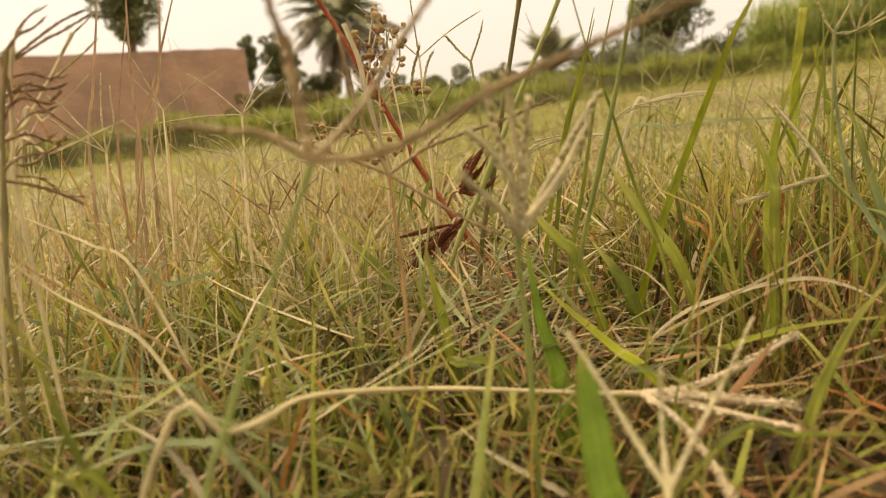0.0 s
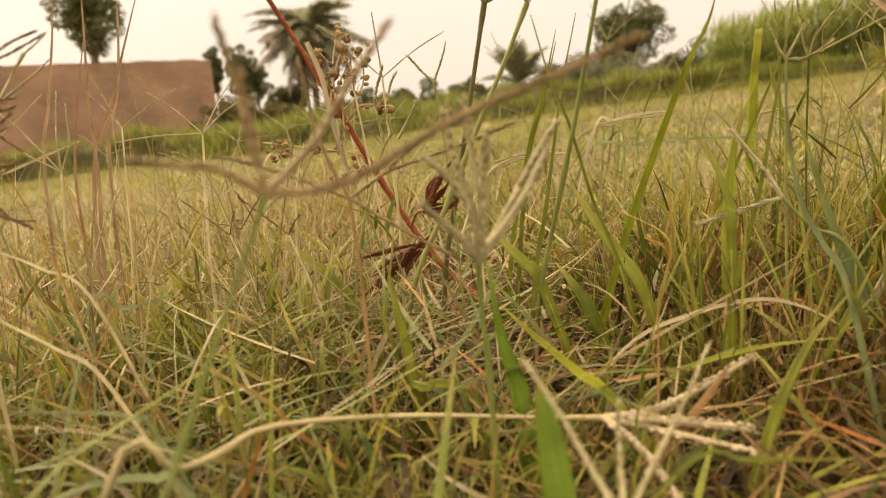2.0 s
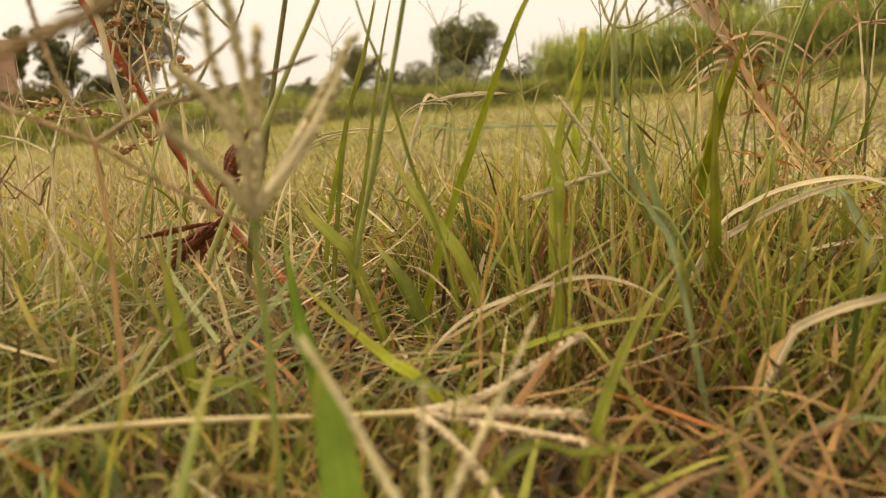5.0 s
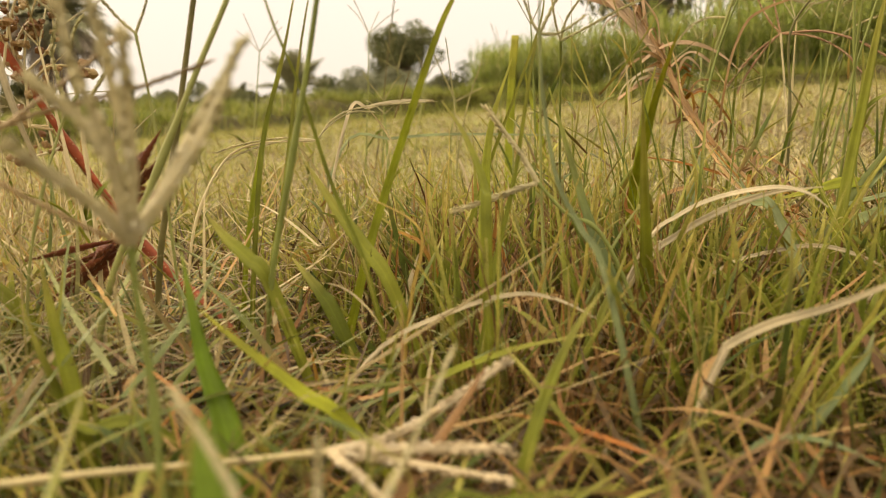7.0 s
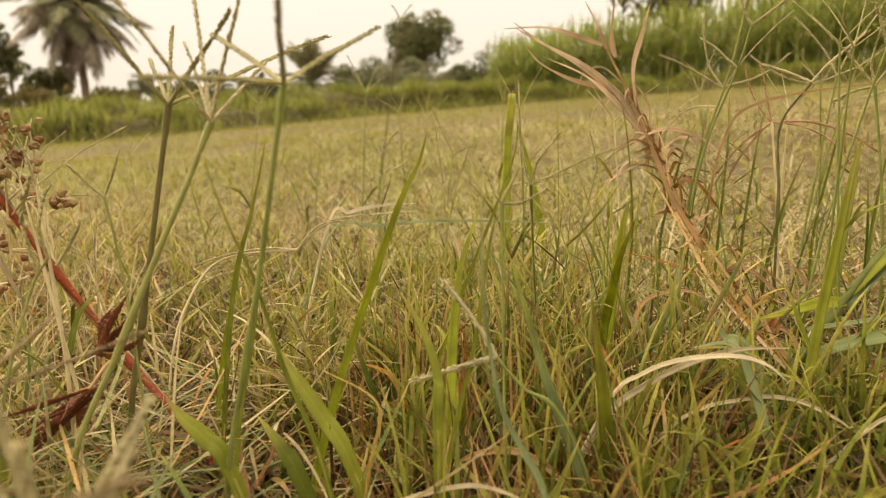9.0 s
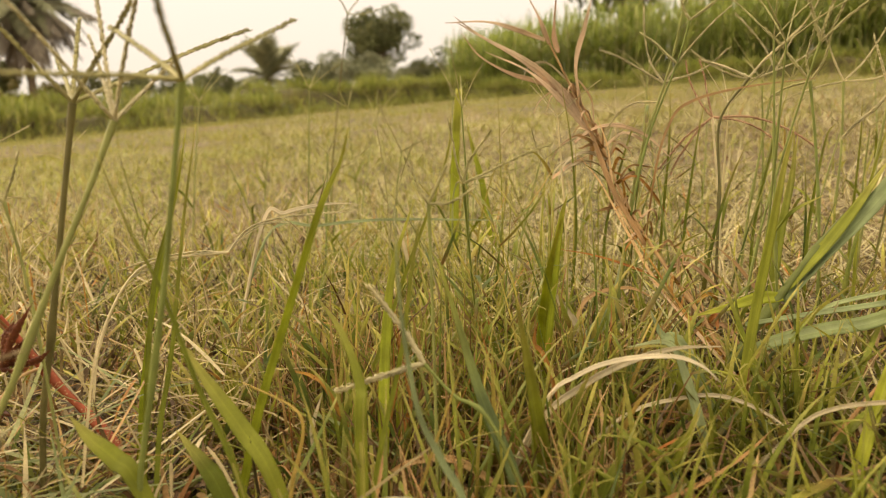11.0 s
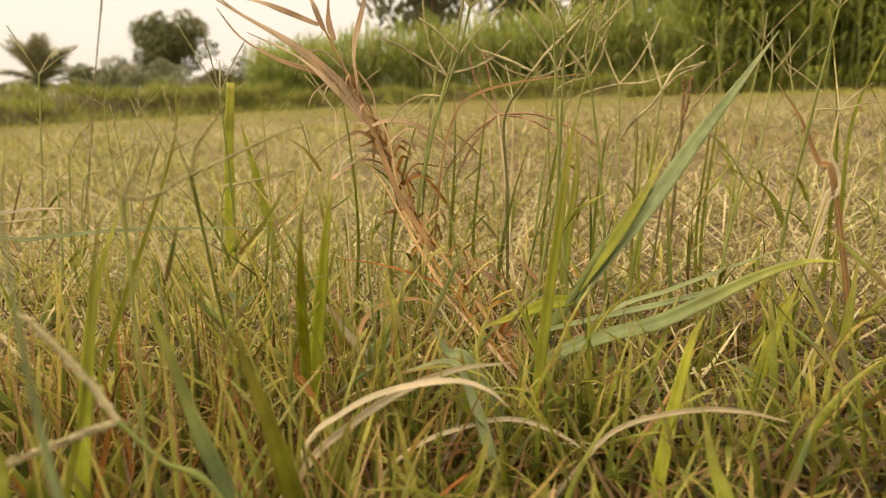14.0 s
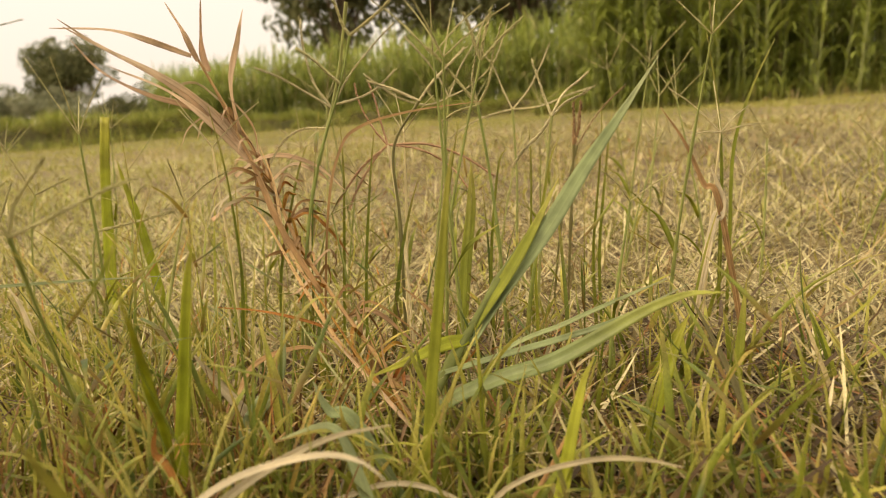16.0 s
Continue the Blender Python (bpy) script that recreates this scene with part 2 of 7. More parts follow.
M_pinkspike = leafy("spike_pinkish", [(0, (0.34, 0.17, 0.10)), (0.6, (0.46, 0.28, 0.17)), (1, (0.58, 0.40, 0.26))], through_light=0.15)
M_seed = leafy("seed_pod", [(0, (0.17, 0.075, 0.03)), (0.5, (0.29, 0.16, 0.065)), (1, (0.42, 0.30, 0.14))], by_object=True, through_light=0.1)


def soil_material(name, stops):
    m, n, l, bsdf, out = material(name)
    co = n.new("ShaderNodeTexCoord")
    nz = n.new("ShaderNodeTexNoise")
    nz.inputs["Scale"].default_value, nz.inputs["Detail"].default_value = 26.0, 8.0
    big = n.new("ShaderNodeTexNoise")
    big.inputs["Scale"].default_value, big.inputs["Detail"].default_value = 1.3, 4.0
    l.new(co.outputs["Object"], nz.inputs["Vector"])
    l.new(co.outputs["Object"], big.inputs["Vector"])
    a = ramp(n, stops)
    b = ramp(n, [(0.35, (0.75, 0.78, 0.6)), (0.65, (1.15, 1.0, 0.85))])
    l.new(nz.outputs["Fac"], a.inputs[0])
    l.new(big.outputs["Fac"], b.inputs[0])
    mu = n.new("ShaderNodeMixRGB")
    mu.blend_type, mu.inputs[0].default_value = "MULTIPLY", 1.0
    l.new(a.outputs[0], mu.inputs[1])
    l.new(b.outputs[0], mu.inputs[2])
    l.new(mu.outputs[0], bsdf.inputs["Base Color"])
    bsdf.inputs["Roughness"].default_value = 0.95
    bump = n.new("ShaderNodeBump")
    bump.inputs["Strength"].default_value, bump.inputs["Distance"].default_value = 0.8, 0.01
    l.new(nz.outputs["Fac"], bump.inputs["Height"])
    l.new(bump.outputs[0], bsdf.inputs["Normal"])
    return m


def wall_material():
    m, n, l, bsdf, out = material("mud_brick")
    co = n.new("ShaderNodeTexCoord")
    br = n.new("ShaderNodeTexBrick")
    br.inputs["Color1"].default_value, br.inputs["Color2"].default_value = (0.36, 0.225, 0.155, 1), (0.43, 0.28, 0.20, 1)
    br.inputs["Mortar"].default_value = (0.28, 0.18, 0.12, 1)
    br.inputs["Scale"].default_value = 1.0
    br.inputs["Brick Width"].default_value, br.inputs["Row Height"].default_value, br.inputs["Mortar Size"].default_value = 0.23, 0.085, 0.012
    mp = n.new("ShaderNodeMapping")
    mp.inputs["Rotation"].default_value = (radians(90), 0, 0)
    l.new(co.outputs["Object"], mp.inputs["Vector"])
    l.new(mp.outputs[0], br.inputs["Vector"])
    nz = n.new("ShaderNodeTexNoise")
    nz.inputs["Scale"].default_value, nz.inputs["Detail"].default_value = 0.9, 5.0
    l.new(co.outputs["Object"], nz.inputs["Vector"])
    r = ramp(n, [(0.35, (0.72, 0.72, 0.72)), (0.65, (1.2, 1.15, 1.1))])
    l.new(nz.outputs["Fac"], r.inputs[0])
    mu = n.new("ShaderNodeMixRGB")
    mu.blend_type, mu.inputs[0].default_value = "MULTIPLY", 1.0
    l.new(br.outputs["Color"], mu.inputs[1])
    l.new(r.outputs[0], mu.inputs[2])
    l.new(mu.outputs[0], bsdf.inputs["Base Color"])
    bsdf.inputs["Roughness"].default_value = 0.95
    return m


M_soil = soil_material("soil", [(0.3, (0.065, 0.047, 0.028)), (0.5, (0.13, 0.10, 0.055)), (0.72, (0.26, 0.21, 0.12))])
# Darker copy of the field soil: shade on the bank's face put into colour.
M_earth_shade = soil_material("bank_earth_shade", [(0.3, (0.045, 0.04, 0.018)), (0.5, (0.08, 0.072, 0.03)), (0.72, (0.13, 0.12, 0.05))])
M_wall = wall_material()

# ---- building tools ----
rng = np.random.default_rng(7)


def smooth(a, b, v):
    u = np.clip((v - a) / (b - a), 0, 1)
    return u * u * (3 - 2 * u)


def ground_z(x, y):
    """The lie of the field, fitted to the camera's view: it rises gently to the right and falls away ahead."""
    x, y = np.asarray(x, float), np.asarray(y, float)
    r = np.hypot(x, y)
    z = 0.05 * np.clip(x, -8, 13) - 0.015 * np.clip(y, -5, 16) + 0.07 * smooth(0.6, 3.0, r)
    z = z + 0.012 * np.sin(2.3 * x + 0.7) * np.cos(1.9 * y) * smooth(0.5, 2, r) + 0.006 * np.sin(9 * x) * np.cos(8 * y + 1)
    return z


def mesh_from(name, verts, faces, mat, along=None, shade=True, across=None):
    """verts (n,3); faces: a list of (m,k) arrays."""
    me = bpy.data.meshes.new(name)
    verts = np.asarray(verts, np.float32)
    faces = [np.asarray(f, np.int32) for f in faces if len(f)]
    loops = np.concatenate([f.ravel() for f in faces])
    sizes = np.concatenate([np.full(len(f), f.shape[1], np.int32) for f in faces])
    starts = np.concatenate([[0], np.cumsum(sizes)[:-1]]).astype(np.int32)
    me.vertices.add(len(verts))
    me.vertices.foreach_set("co", verts.ravel())
    me.loops.add(len(loops))
    me.loops.foreach_set("vertex_index", loops)
    me.polygons.add(len(sizes))
    me.polygons.foreach_set("loop_start", starts)
    me.update(calc_edges=True)
    me.polygons.foreach_set("use_smooth", np.full(len(sizes), shade, bool))
    if along is not None:
        at = me.attributes.new("along", "FLOAT", "POINT")
        at.data.foreach_set("value", np.asarray(along, np.float32))
    if across is not None:
        at = me.attributes.new("across", "FLOAT", "POINT")
        at.data.foreach_set("value", np.asarray(across, np.float32))
    me.materials.append(mat)
    me.validate()
    return me


def ribbons(root, az, length, width, lean, curl, segs, fold=True, turn=None):
    """Many blades at once: root (n,3), the others (n,). Returns verts, quads, along."""
    n = len(root)
    s = np.linspace(0, 1, segs + 1)
    th = lean[:, None] + curl[:, None] * s[None, :] ** 1.4
    step = length[:, None] / segs
    dx = np.concatenate([np.zeros((n, 1)), np.cumsum(np.sin(th[:, :-1]) * step, 1)], 1)
    dz = np.concatenate([np.zeros((n, 1)), np.cumsum(np.cos(th[:, :-1]) * step, 1)], 1)
    ca, sa = np.cos(az)[:, None], np.sin(az)[:, None]
    mid = np.stack([root[:, :1] + dx * ca, root[:, 1:2] + dx * sa, root[:, 2:] + dz], -1)
    face = az + (rng.uniform(-1.2, 1.2, n) if turn is None else turn)
    side = np.stack([-np.sin(face), np.cos(face), np.zeros(n)], -1)[:, None, :]
    w = (width[:, None] * np.clip(1 - s, 0, 1)[None, :] ** 0.55 * (0.55 + 0.45 * np.minimum(1, s * 5))[None, :] + 0.00015)[..., None] / 2
    if fold:
        nor = np.stack([np.cos(face), np.sin(face), np.zeros(n)], -1)[:, None, :]
        rows = np.stack([mid - side * w + nor * w * 0.5, mid, mid + side * w + nor * w * 0.5], 2)
    else:
        rows = np.stack([mid - side * w, mid + side * w], 2)
    k = rows.shape[2]
    verts = rows.reshape(-1, 3)
    i = np.arange(segs)[:, None] * k + np.arange(k - 1)[None, :]
    quad = np.stack([i, i + 1, i + 1 + k, i + k], -1).reshape(-1, 4)
    faces = (np.arange(n)[:, None, None] * ((segs + 1) * k) + quad[None]).reshape(-1, 4)
    return verts, faces, np.tile(np.repeat(s, k), n)


def stuff(name, label, category, mat, sets):
    """One object of many blades, from several results of ribbons()."""
    v, f, a, base = [], [], [], 0
    for vv, ff, aa in sets:
        v.append(vv), f.append(ff + base), a.append(aa)
        base += len(vv)
    ob = new(name, mesh_from(name, np.concatenate(v), [np.concatenate(f)], mat, np.concatenate(a)))
    return tagged(ob, label, category, kind="stuff")


def part(name, me, parent, label=""):
    ob = new(name, me)
    ob.parent = parent
    return tagged(ob, label)


def holder(name, at, label, category, group=""):
    ob = new(name)
    ob.empty_display_size = 0.01
    ob.location = at
    return tagged(ob, label, category, group)


def spline(points, n):
    """A smooth way through a few points, in n + 1 even steps of the parameter."""
    p = np.asarray(points, float)
    if len(p) == 2:
        return p[0] + (p[1] - p[0]) * np.linspace(0, 1, n + 1)[:, None]
    q = np.vstack([2 * p[0] - p[1], p, 2 * p[-1] - p[-2]])
    out = []
    for u in np.linspace(0, len(p) - 1 - 1e-9, n + 1):
        i, t = int(u), u - int(u)
        a, b, c, d = q[i], q[i + 1], q[i + 2], q[i + 3]
        out.append(0.5 * (2 * b + (c - a) * t + (2 * a - 5 * b + 4 * c - d) * t * t + (3 * b - a - 3 * c + d) * t ** 3))
    return np.array(out)


def frames_along(path):
    t = np.gradient(path, axis=0)
    t /= np.linalg.norm(t, axis=1, keepdims=True) + 1e-12
    ref = np.array([0.31, 0.87, 0.38])
    a = np.cross(t, ref)
    a /= np.linalg.norm(a, axis=1, keepdims=True) + 1e-12
    return t, a, np.cross(t, a)


def tube(path, r0, r1, sides=6, base=0, knots=()):
    """A tapering round stem along a path."""
    t, a, b = frames_along(path)
    s = np.linspace(0, 1, len(path))
    r = r0 + (r1 - r0) * s
    for k in knots:
        r = r * (1 + 0.5 * np.exp(-(((s - k) * len(path) / 1.2) ** 2)))
    ang = np.arange(sides) * 2 * np.pi / sides
    ring = path[:, None] + (a[:, None] * np.cos(ang)[None, :, None] + b[:, None] * np.sin(ang)[None, :, None]) * r[:, None, None]
    i, j = np.meshgrid(np.arange(len(path) - 1), np.arange(sides), indexing="ij")
    j2 = (j + 1) % sides
    f = np.stack([i * sides + j, i * sides + j2, (i + 1) * sides + j2, (i + 1) * sides + j], -1).reshape(-1, 4)
    return ring.reshape(-1, 3), f + base, np.repeat(s, sides)


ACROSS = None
# point near the camera that leaf faces are turned towards
VIEWPOINT = np.array([0.08, 0.06, 0.17])


def leaf(points, width, turn=0.0, fold=0.35, base_w=0.6, peak=0.3, tip=1.0, wave=0.0, cut=False, n=22):
    """A long grass leaf with a keel and real thickness, faced to the camera. turn: degrees off that about its own line;
    width in metres.
    """
    path = spline(points, n)
    t = np.gradient(path, axis=0)
    t /= np.linalg.norm(t, axis=1, keepdims=True)
    # from each leaf point to the camera's usual place
    gap = VIEWPOINT - path
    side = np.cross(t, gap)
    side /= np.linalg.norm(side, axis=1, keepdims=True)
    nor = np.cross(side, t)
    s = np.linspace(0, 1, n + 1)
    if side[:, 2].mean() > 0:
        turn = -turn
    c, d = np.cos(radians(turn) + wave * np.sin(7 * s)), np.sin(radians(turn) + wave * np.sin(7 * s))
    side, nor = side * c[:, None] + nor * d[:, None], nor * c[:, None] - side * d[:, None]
    w = np.where(s < peak, base_w + (1 - base_w) * np.sin(np.minimum(s / peak, 1) * np.pi / 2), np.cos(np.clip((s - peak) / (1 - peak), 0, 1) * np.pi / 2) ** 1.1)
    if cut:
        w = np.maximum(w, 0.75)
    w = (w * width / 2 + 0.0002)[:, None]
    cols = np.array([-1, -0.5, 0, 0.5, 1])
    rows = path[:, None] + side[:, None] * w[:, None] * cols[None, :, None] + nor[:, None] * w[:, None] * (np.abs(cols)[None, :, None] * fold)
    under = rows - nor[:, None] * (0.00025 * (1.6 - np.abs(cols))[None, :, None])
    ring = np.concatenate([rows, under[:, ::-1]], 1)
    m = ring.shape[1]
    i, j = np.meshgrid(np.arange(n), np.arange(m), indexing="ij")
    j2 = (j + 1) % m
    f = np.stack([i * m + j, i * m + j2, (i + 1) * m + j2, (i + 1) * m + j], -1).reshape(-1, 4)
    caps = np.array([np.arange(m)[::-1], n * m + np.arange(m)])
    global ACROSS
    ACROSS = np.tile(np.concatenate([cols, cols[::-1]]), n + 1)
    return ring.reshape(-1, 3), [f, caps], np.repeat(s, m)


def spike(points, r, mat, scale_len=0.0046, pitch=0.0015, n=16, seed=0):
    """One finger of a seed head: a thin axis with two rows of pointed spikelets."""
    g = np.random.default_rng(seed)
    path = spline(points, n)
    v, f, s = tube(path, r * 0.72, r * 0.4, 6)
    verts, quads, al, base = [v], [f], [s], len(v)
    seg = np.linalg.norm(np.diff(path, axis=0), axis=1)
    cum = np.concatenate([[0], np.cumsum(seg)])
    t, a, b = frames_along(path)
    roll = g.uniform(0, 6.28)
    for k, d in enumerate(np.arange(cum[-1] * 0.06, cum[-1] - scale_len * 0.4, pitch)):
        p = np.array([np.interp(d, cum, path[:, q]) for q in range(3)])
        i = min(int(np.searchsorted(cum, d)), n)
        ang = roll + (k % 2) * 2.6 + g.normal(0, 0.45)
        o = a[i] * math.cos(ang) + b[i] * math.sin(ang)
        q = np.cross(t[i], o)
        ln = scale_len * g.uniform(0.8, 1.2)
        foot, top = p + o * r * 0.3, p + t[i] * ln + o * r * g.uniform(0.35, 0.8)
        mid = p + t[i] * ln * 0.45 + o * r * 0.62
        wd = r * 0.52
        verts.append(np.array([foot, mid + q * wd, top, mid - q * wd, mid + o * r * 0.35]))
        quads.append(np.array([[0, 1, 4, 4], [1, 2, 4, 4], [2, 3, 4, 4], [3, 0, 4, 4], [0, 3, 2, 1]]) + base)
        al.append(np.full(5, d / cum[-1]))
        base += 5
    fa = np.concatenate(quads)
    tri = fa[fa[:, 2] == fa[:, 3]][:, :3]
    quad = fa[fa[:, 2] != fa[:, 3]]
    return mesh_from("spike", np.concatenate(verts), [quad, tri], mat, np.concatenate(al))

# ---- the ground: one sheet to the horizon ----
def build_ground():
    rad = np.concatenate([[0.02], np.geomspace(0.06, 16, 120), np.geomspace(17, 900, 34)])
    ang = np.linspace(0, 2 * np.pi, 181)[:-1]
    rr, aa = np.meshgrid(rad, ang, indexing="ij")
    x, y = rr * np.sin(aa), rr * np.cos(aa)
    z = ground_z(x, y)
    for p in range(0, x.shape[0]):
        for q in range(0, x.shape[1], 1):
            if rad[p] < 14:
                z[p, q] += 0.010 * min(1, rad[p] * 2) * noise.noise((x[p, q] * 7, y[p, q] * 7, 0)) + 0.004 * noise.noise((x[p, q] * 31, y[p, q] * 31, 3))
    verts = np.stack([x, y, z], -1).reshape(-1, 3)
    m = len(ang)
    i, j = np.meshgrid(np.arange(len(rad) - 1), np.arange(m), indexing="ij")
    j2 = (j + 1) % m
    f = np.stack([i * m + j, i * m + j2, (i + 1) * m + j2, (i + 1) * m + j], -1).reshape(-1, 4)[:, ::-1]
    ob = new("ground", mesh_from("ground", verts, [f, np.arange(m)[None, :]], M_soil))
    tagged(ob, "dry brown field soil under cut grass", "ground", kind="structure")


build_ground()


def fan(n, r0, r1, az0, az1, power=1.0):
    """n places in a fan round the start: compass angle to the right of straight ahead, in degrees."""
    u = rng.random(n)
    r = np.sqrt(r0 ** 2 + (r1 ** 2 - r0 ** 2) * u ** power)
    a = np.radians(rng.uniform(az0, az1, n))
    x, y = 0.08 + r * np.sin(a), 0.05 + r * np.cos(a)
    return x, y, r, np.degrees(a)


def patchy(x, y, scale, seed):
    return np.array([noise.noise((a * scale, b * scale, seed)) for a, b in zip(x, y)])


def place(x, y, sink=0.004):
    return np.stack([x, y, ground_z(x, y) - sink], -1)


def low_spots(x, y):
    """Grass kept thin and low round the red-stemmed weed's foot, along the camera's sight line."""
    u = np.clip((y - 0.34) / 0.22, 0, 1)
    weed = ((x - 0.066 + 0.076 * u) / 0.055) ** 2 + ((y - 0.34 - 0.22 * u) / 0.06) ** 2
    return 1 - 0.82 * np.exp(-weed)


def blades(n, r0, r1, az0, az1, length, width, lean, curl, segs, keep=None, fold=True, power=1.0, sink=0.004, grow=None):
    x, y, r, a = fan(n, r0, r1, az0, az1, power)
    k = np.ones(n, bool)
    if keep is not None:
        k = keep(x, y, r, a)
    x, y, r, a = x[k], y[k], r[k], a[k]
    m = len(x)
    ln = rng.uniform(*length, m) * rng.uniform(0.7, 1.15, m) * low_spots(x, y)
    if grow is not None:
        ln = ln * grow(x, y, r, a)
    wd = rng.uniform(*width, m) * np.clip(r / 0.45, 0.42, 1.0)
    return ribbons(place(x, y, sink), rng.uniform(0, 2 * np.pi, m), ln, wd,
                   np.abs(rng.normal(0, lean, m)), rng.normal(curl[0], curl[1], m), segs, fold)


def not_in_lens(x, y, r, a):
    """Keeps the strip that the camera slides along free of tall blades."""
    d = np.hypot(x - np.clip(x, 0.0, 0.16), y - (0.01 + 0.75 * np.clip(x, 0.0, 0.16)))
    return d > 0.12


def thin(x, y, r, a):
    """How thick the uncut fringe stands: it thins out into the cut field, above all on the right, and grows in tufts."""
    edge = np.where((a < -6) | (a > 200), 1.15, np.where(a < 22, 0.70, np.where(a < 48, 0.54, 0.46)))
    tuft = np.where(a > 4, 0.62 + 0.9 * patchy(x, y, 9.0, 21.0), 1.0)
    return np.clip(1.5 - r / edge, 0.0, 1.0) * np.clip(tuft, 0.38, 1.0) + 0.03


def tussock(x, y, r, a):
    return not_in_lens(x, y, r, a) & (rng.random(len(x)) < thin(x, y, r, a))


def short_ok(x, y, r, a):
    d = np.hypot(x - np.clip(x, 0.0, 0.16), y - (0.01 + 0.75 * np.clip(x, 0.0, 0.16)))
    return (d > 0.035) & (rng.random(len(x)) < thin(x, y, r, a))


def tillers(n, r0, r1, az0, az1, height, nleaf, leaf_len, leaf_w, keep, lean=0.35, spread=(0.55, 1.2)):
    """Wiry stems, each with leaves that stand off it to both sides."""
    x, y, r, a = fan(n, r0, r1, az0, az1)
    k = keep(x, y, r, a)
    x, y = x[k], y[k]
    m = len(x)
    az, h = rng.uniform(0, 2 * np.pi, m), rng.uniform(*height, m) * shorter(x, y, r[k], a[k]) * low_spots(x, y)
    le, cu = np.abs(rng.normal(0, lean, m)), rng.normal(0.3, 0.35, m)
    root = place(x, y)
    stems = ribbons(root, az, h, np.full(m, 0.0013), le, cu, 6, True)
    mid = stems[0].reshape(m, 7, 3, 3)[:, :, 1]
    roots, laz, ll, lw, lle, lcu = [], [], [], [], [], []
    for q in range(nleaf):
        u = np.clip(0.12 + 0.8 * (q + rng.random(m)) / nleaf, 0, 0.99) * 6
        i = u.astype(int)
        f = (u - i)[:, None]
        roots.append(mid[np.arange(m), i] * (1 - f) + mid[np.arange(m), i + 1] * f)
        laz.append(az + np.pi * (q % 2) + rng.normal(0, 0.8, m))
        ll.append(rng.uniform(*leaf_len, m)), lw.append(rng.uniform(*leaf_w, m))
        lle.append(rng.uniform(*spread, m)), lcu.append(rng.normal(0.5, 0.6, m))
    cat = np.concatenate
    return [stems, ribbons(cat(roots), cat(laz), cat(ll), cat(lw), cat(lle), cat(lcu), 5, True)]


def lying(n, r0, r1, az0, az1, length, width, z, keep, segs=5, fold=True):
    """Fallen blades at all heights of the thatch."""
    x, y, r, a = fan(n, r0, r1, az0, az1)
    k = keep(x, y, r, a)
    x, y = x[k], y[k]
    m = len(x)
    root = place(x, y, 0.0)
    root[:, 2] += rng.uniform(0, 1, m) ** 1.5 * z
    return ribbons(root, rng.uniform(0, 2 * np.pi, m), rng.uniform(*length, m), rng.uniform(*width, m), rng.normal(1.35, 0.28, m), rng.normal(0.1, 0.5, m), segs, fold,
                   turn=rng.uniform(-0.6, 0.6, m))


W = (-64, 88)


def straw_ok(x, y, r, a):
    """Less straw in the dense green of the tussock."""
    return tussock(x, y, r, a) & ((a < -12) | (r > 1.0) | (rng.random(len(x)) < np.where(r > 0.46, 0.6, 0.3)))


def open_foot(x, y, r, a):
    """Thin cover at the tussock's foot, so the shade-dark brown thatch shows."""
    return short_ok(x, y, r, a) & (rng.random(len(x)) < np.where((a > -4) & (r < 0.45), 0.55, 1.0))


def shorter(x, y, r, a):
    """The turf is kept short close to the camera's track, above all on the right, to leave the view clear."""
    near = np.clip((r - 0.10) / 0.28, 0.4, 1.0)
    return near * np.where((a > 24) & (a < 33), np.clip(0.65 + (r - 0.2) * 1.5, 0.65, 1.0), np.where(a > 10, np.clip(0.62 + (r - 0.25) * 1.6, 0.6, 1.0), 1.0))


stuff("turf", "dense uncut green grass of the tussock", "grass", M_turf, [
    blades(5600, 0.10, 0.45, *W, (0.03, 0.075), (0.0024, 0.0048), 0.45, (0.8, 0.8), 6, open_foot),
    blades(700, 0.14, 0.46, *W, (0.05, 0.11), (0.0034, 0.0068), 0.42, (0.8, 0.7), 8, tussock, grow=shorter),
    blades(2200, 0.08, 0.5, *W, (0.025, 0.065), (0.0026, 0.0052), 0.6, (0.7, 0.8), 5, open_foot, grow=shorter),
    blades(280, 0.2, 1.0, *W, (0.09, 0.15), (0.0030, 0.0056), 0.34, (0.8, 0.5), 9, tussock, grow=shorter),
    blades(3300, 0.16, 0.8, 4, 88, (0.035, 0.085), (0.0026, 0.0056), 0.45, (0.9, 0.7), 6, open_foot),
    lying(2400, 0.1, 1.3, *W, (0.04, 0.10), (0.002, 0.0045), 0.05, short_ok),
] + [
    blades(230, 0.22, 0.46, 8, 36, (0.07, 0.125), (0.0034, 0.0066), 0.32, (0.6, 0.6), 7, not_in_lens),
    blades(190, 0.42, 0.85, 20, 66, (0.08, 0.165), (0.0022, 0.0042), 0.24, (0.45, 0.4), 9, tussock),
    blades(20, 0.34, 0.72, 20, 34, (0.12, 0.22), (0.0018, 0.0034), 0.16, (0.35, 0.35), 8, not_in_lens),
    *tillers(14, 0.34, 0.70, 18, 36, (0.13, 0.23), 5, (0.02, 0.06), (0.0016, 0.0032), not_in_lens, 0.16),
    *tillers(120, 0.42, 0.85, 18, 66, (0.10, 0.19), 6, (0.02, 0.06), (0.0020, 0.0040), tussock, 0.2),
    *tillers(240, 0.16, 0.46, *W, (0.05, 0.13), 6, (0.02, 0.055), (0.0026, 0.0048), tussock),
])
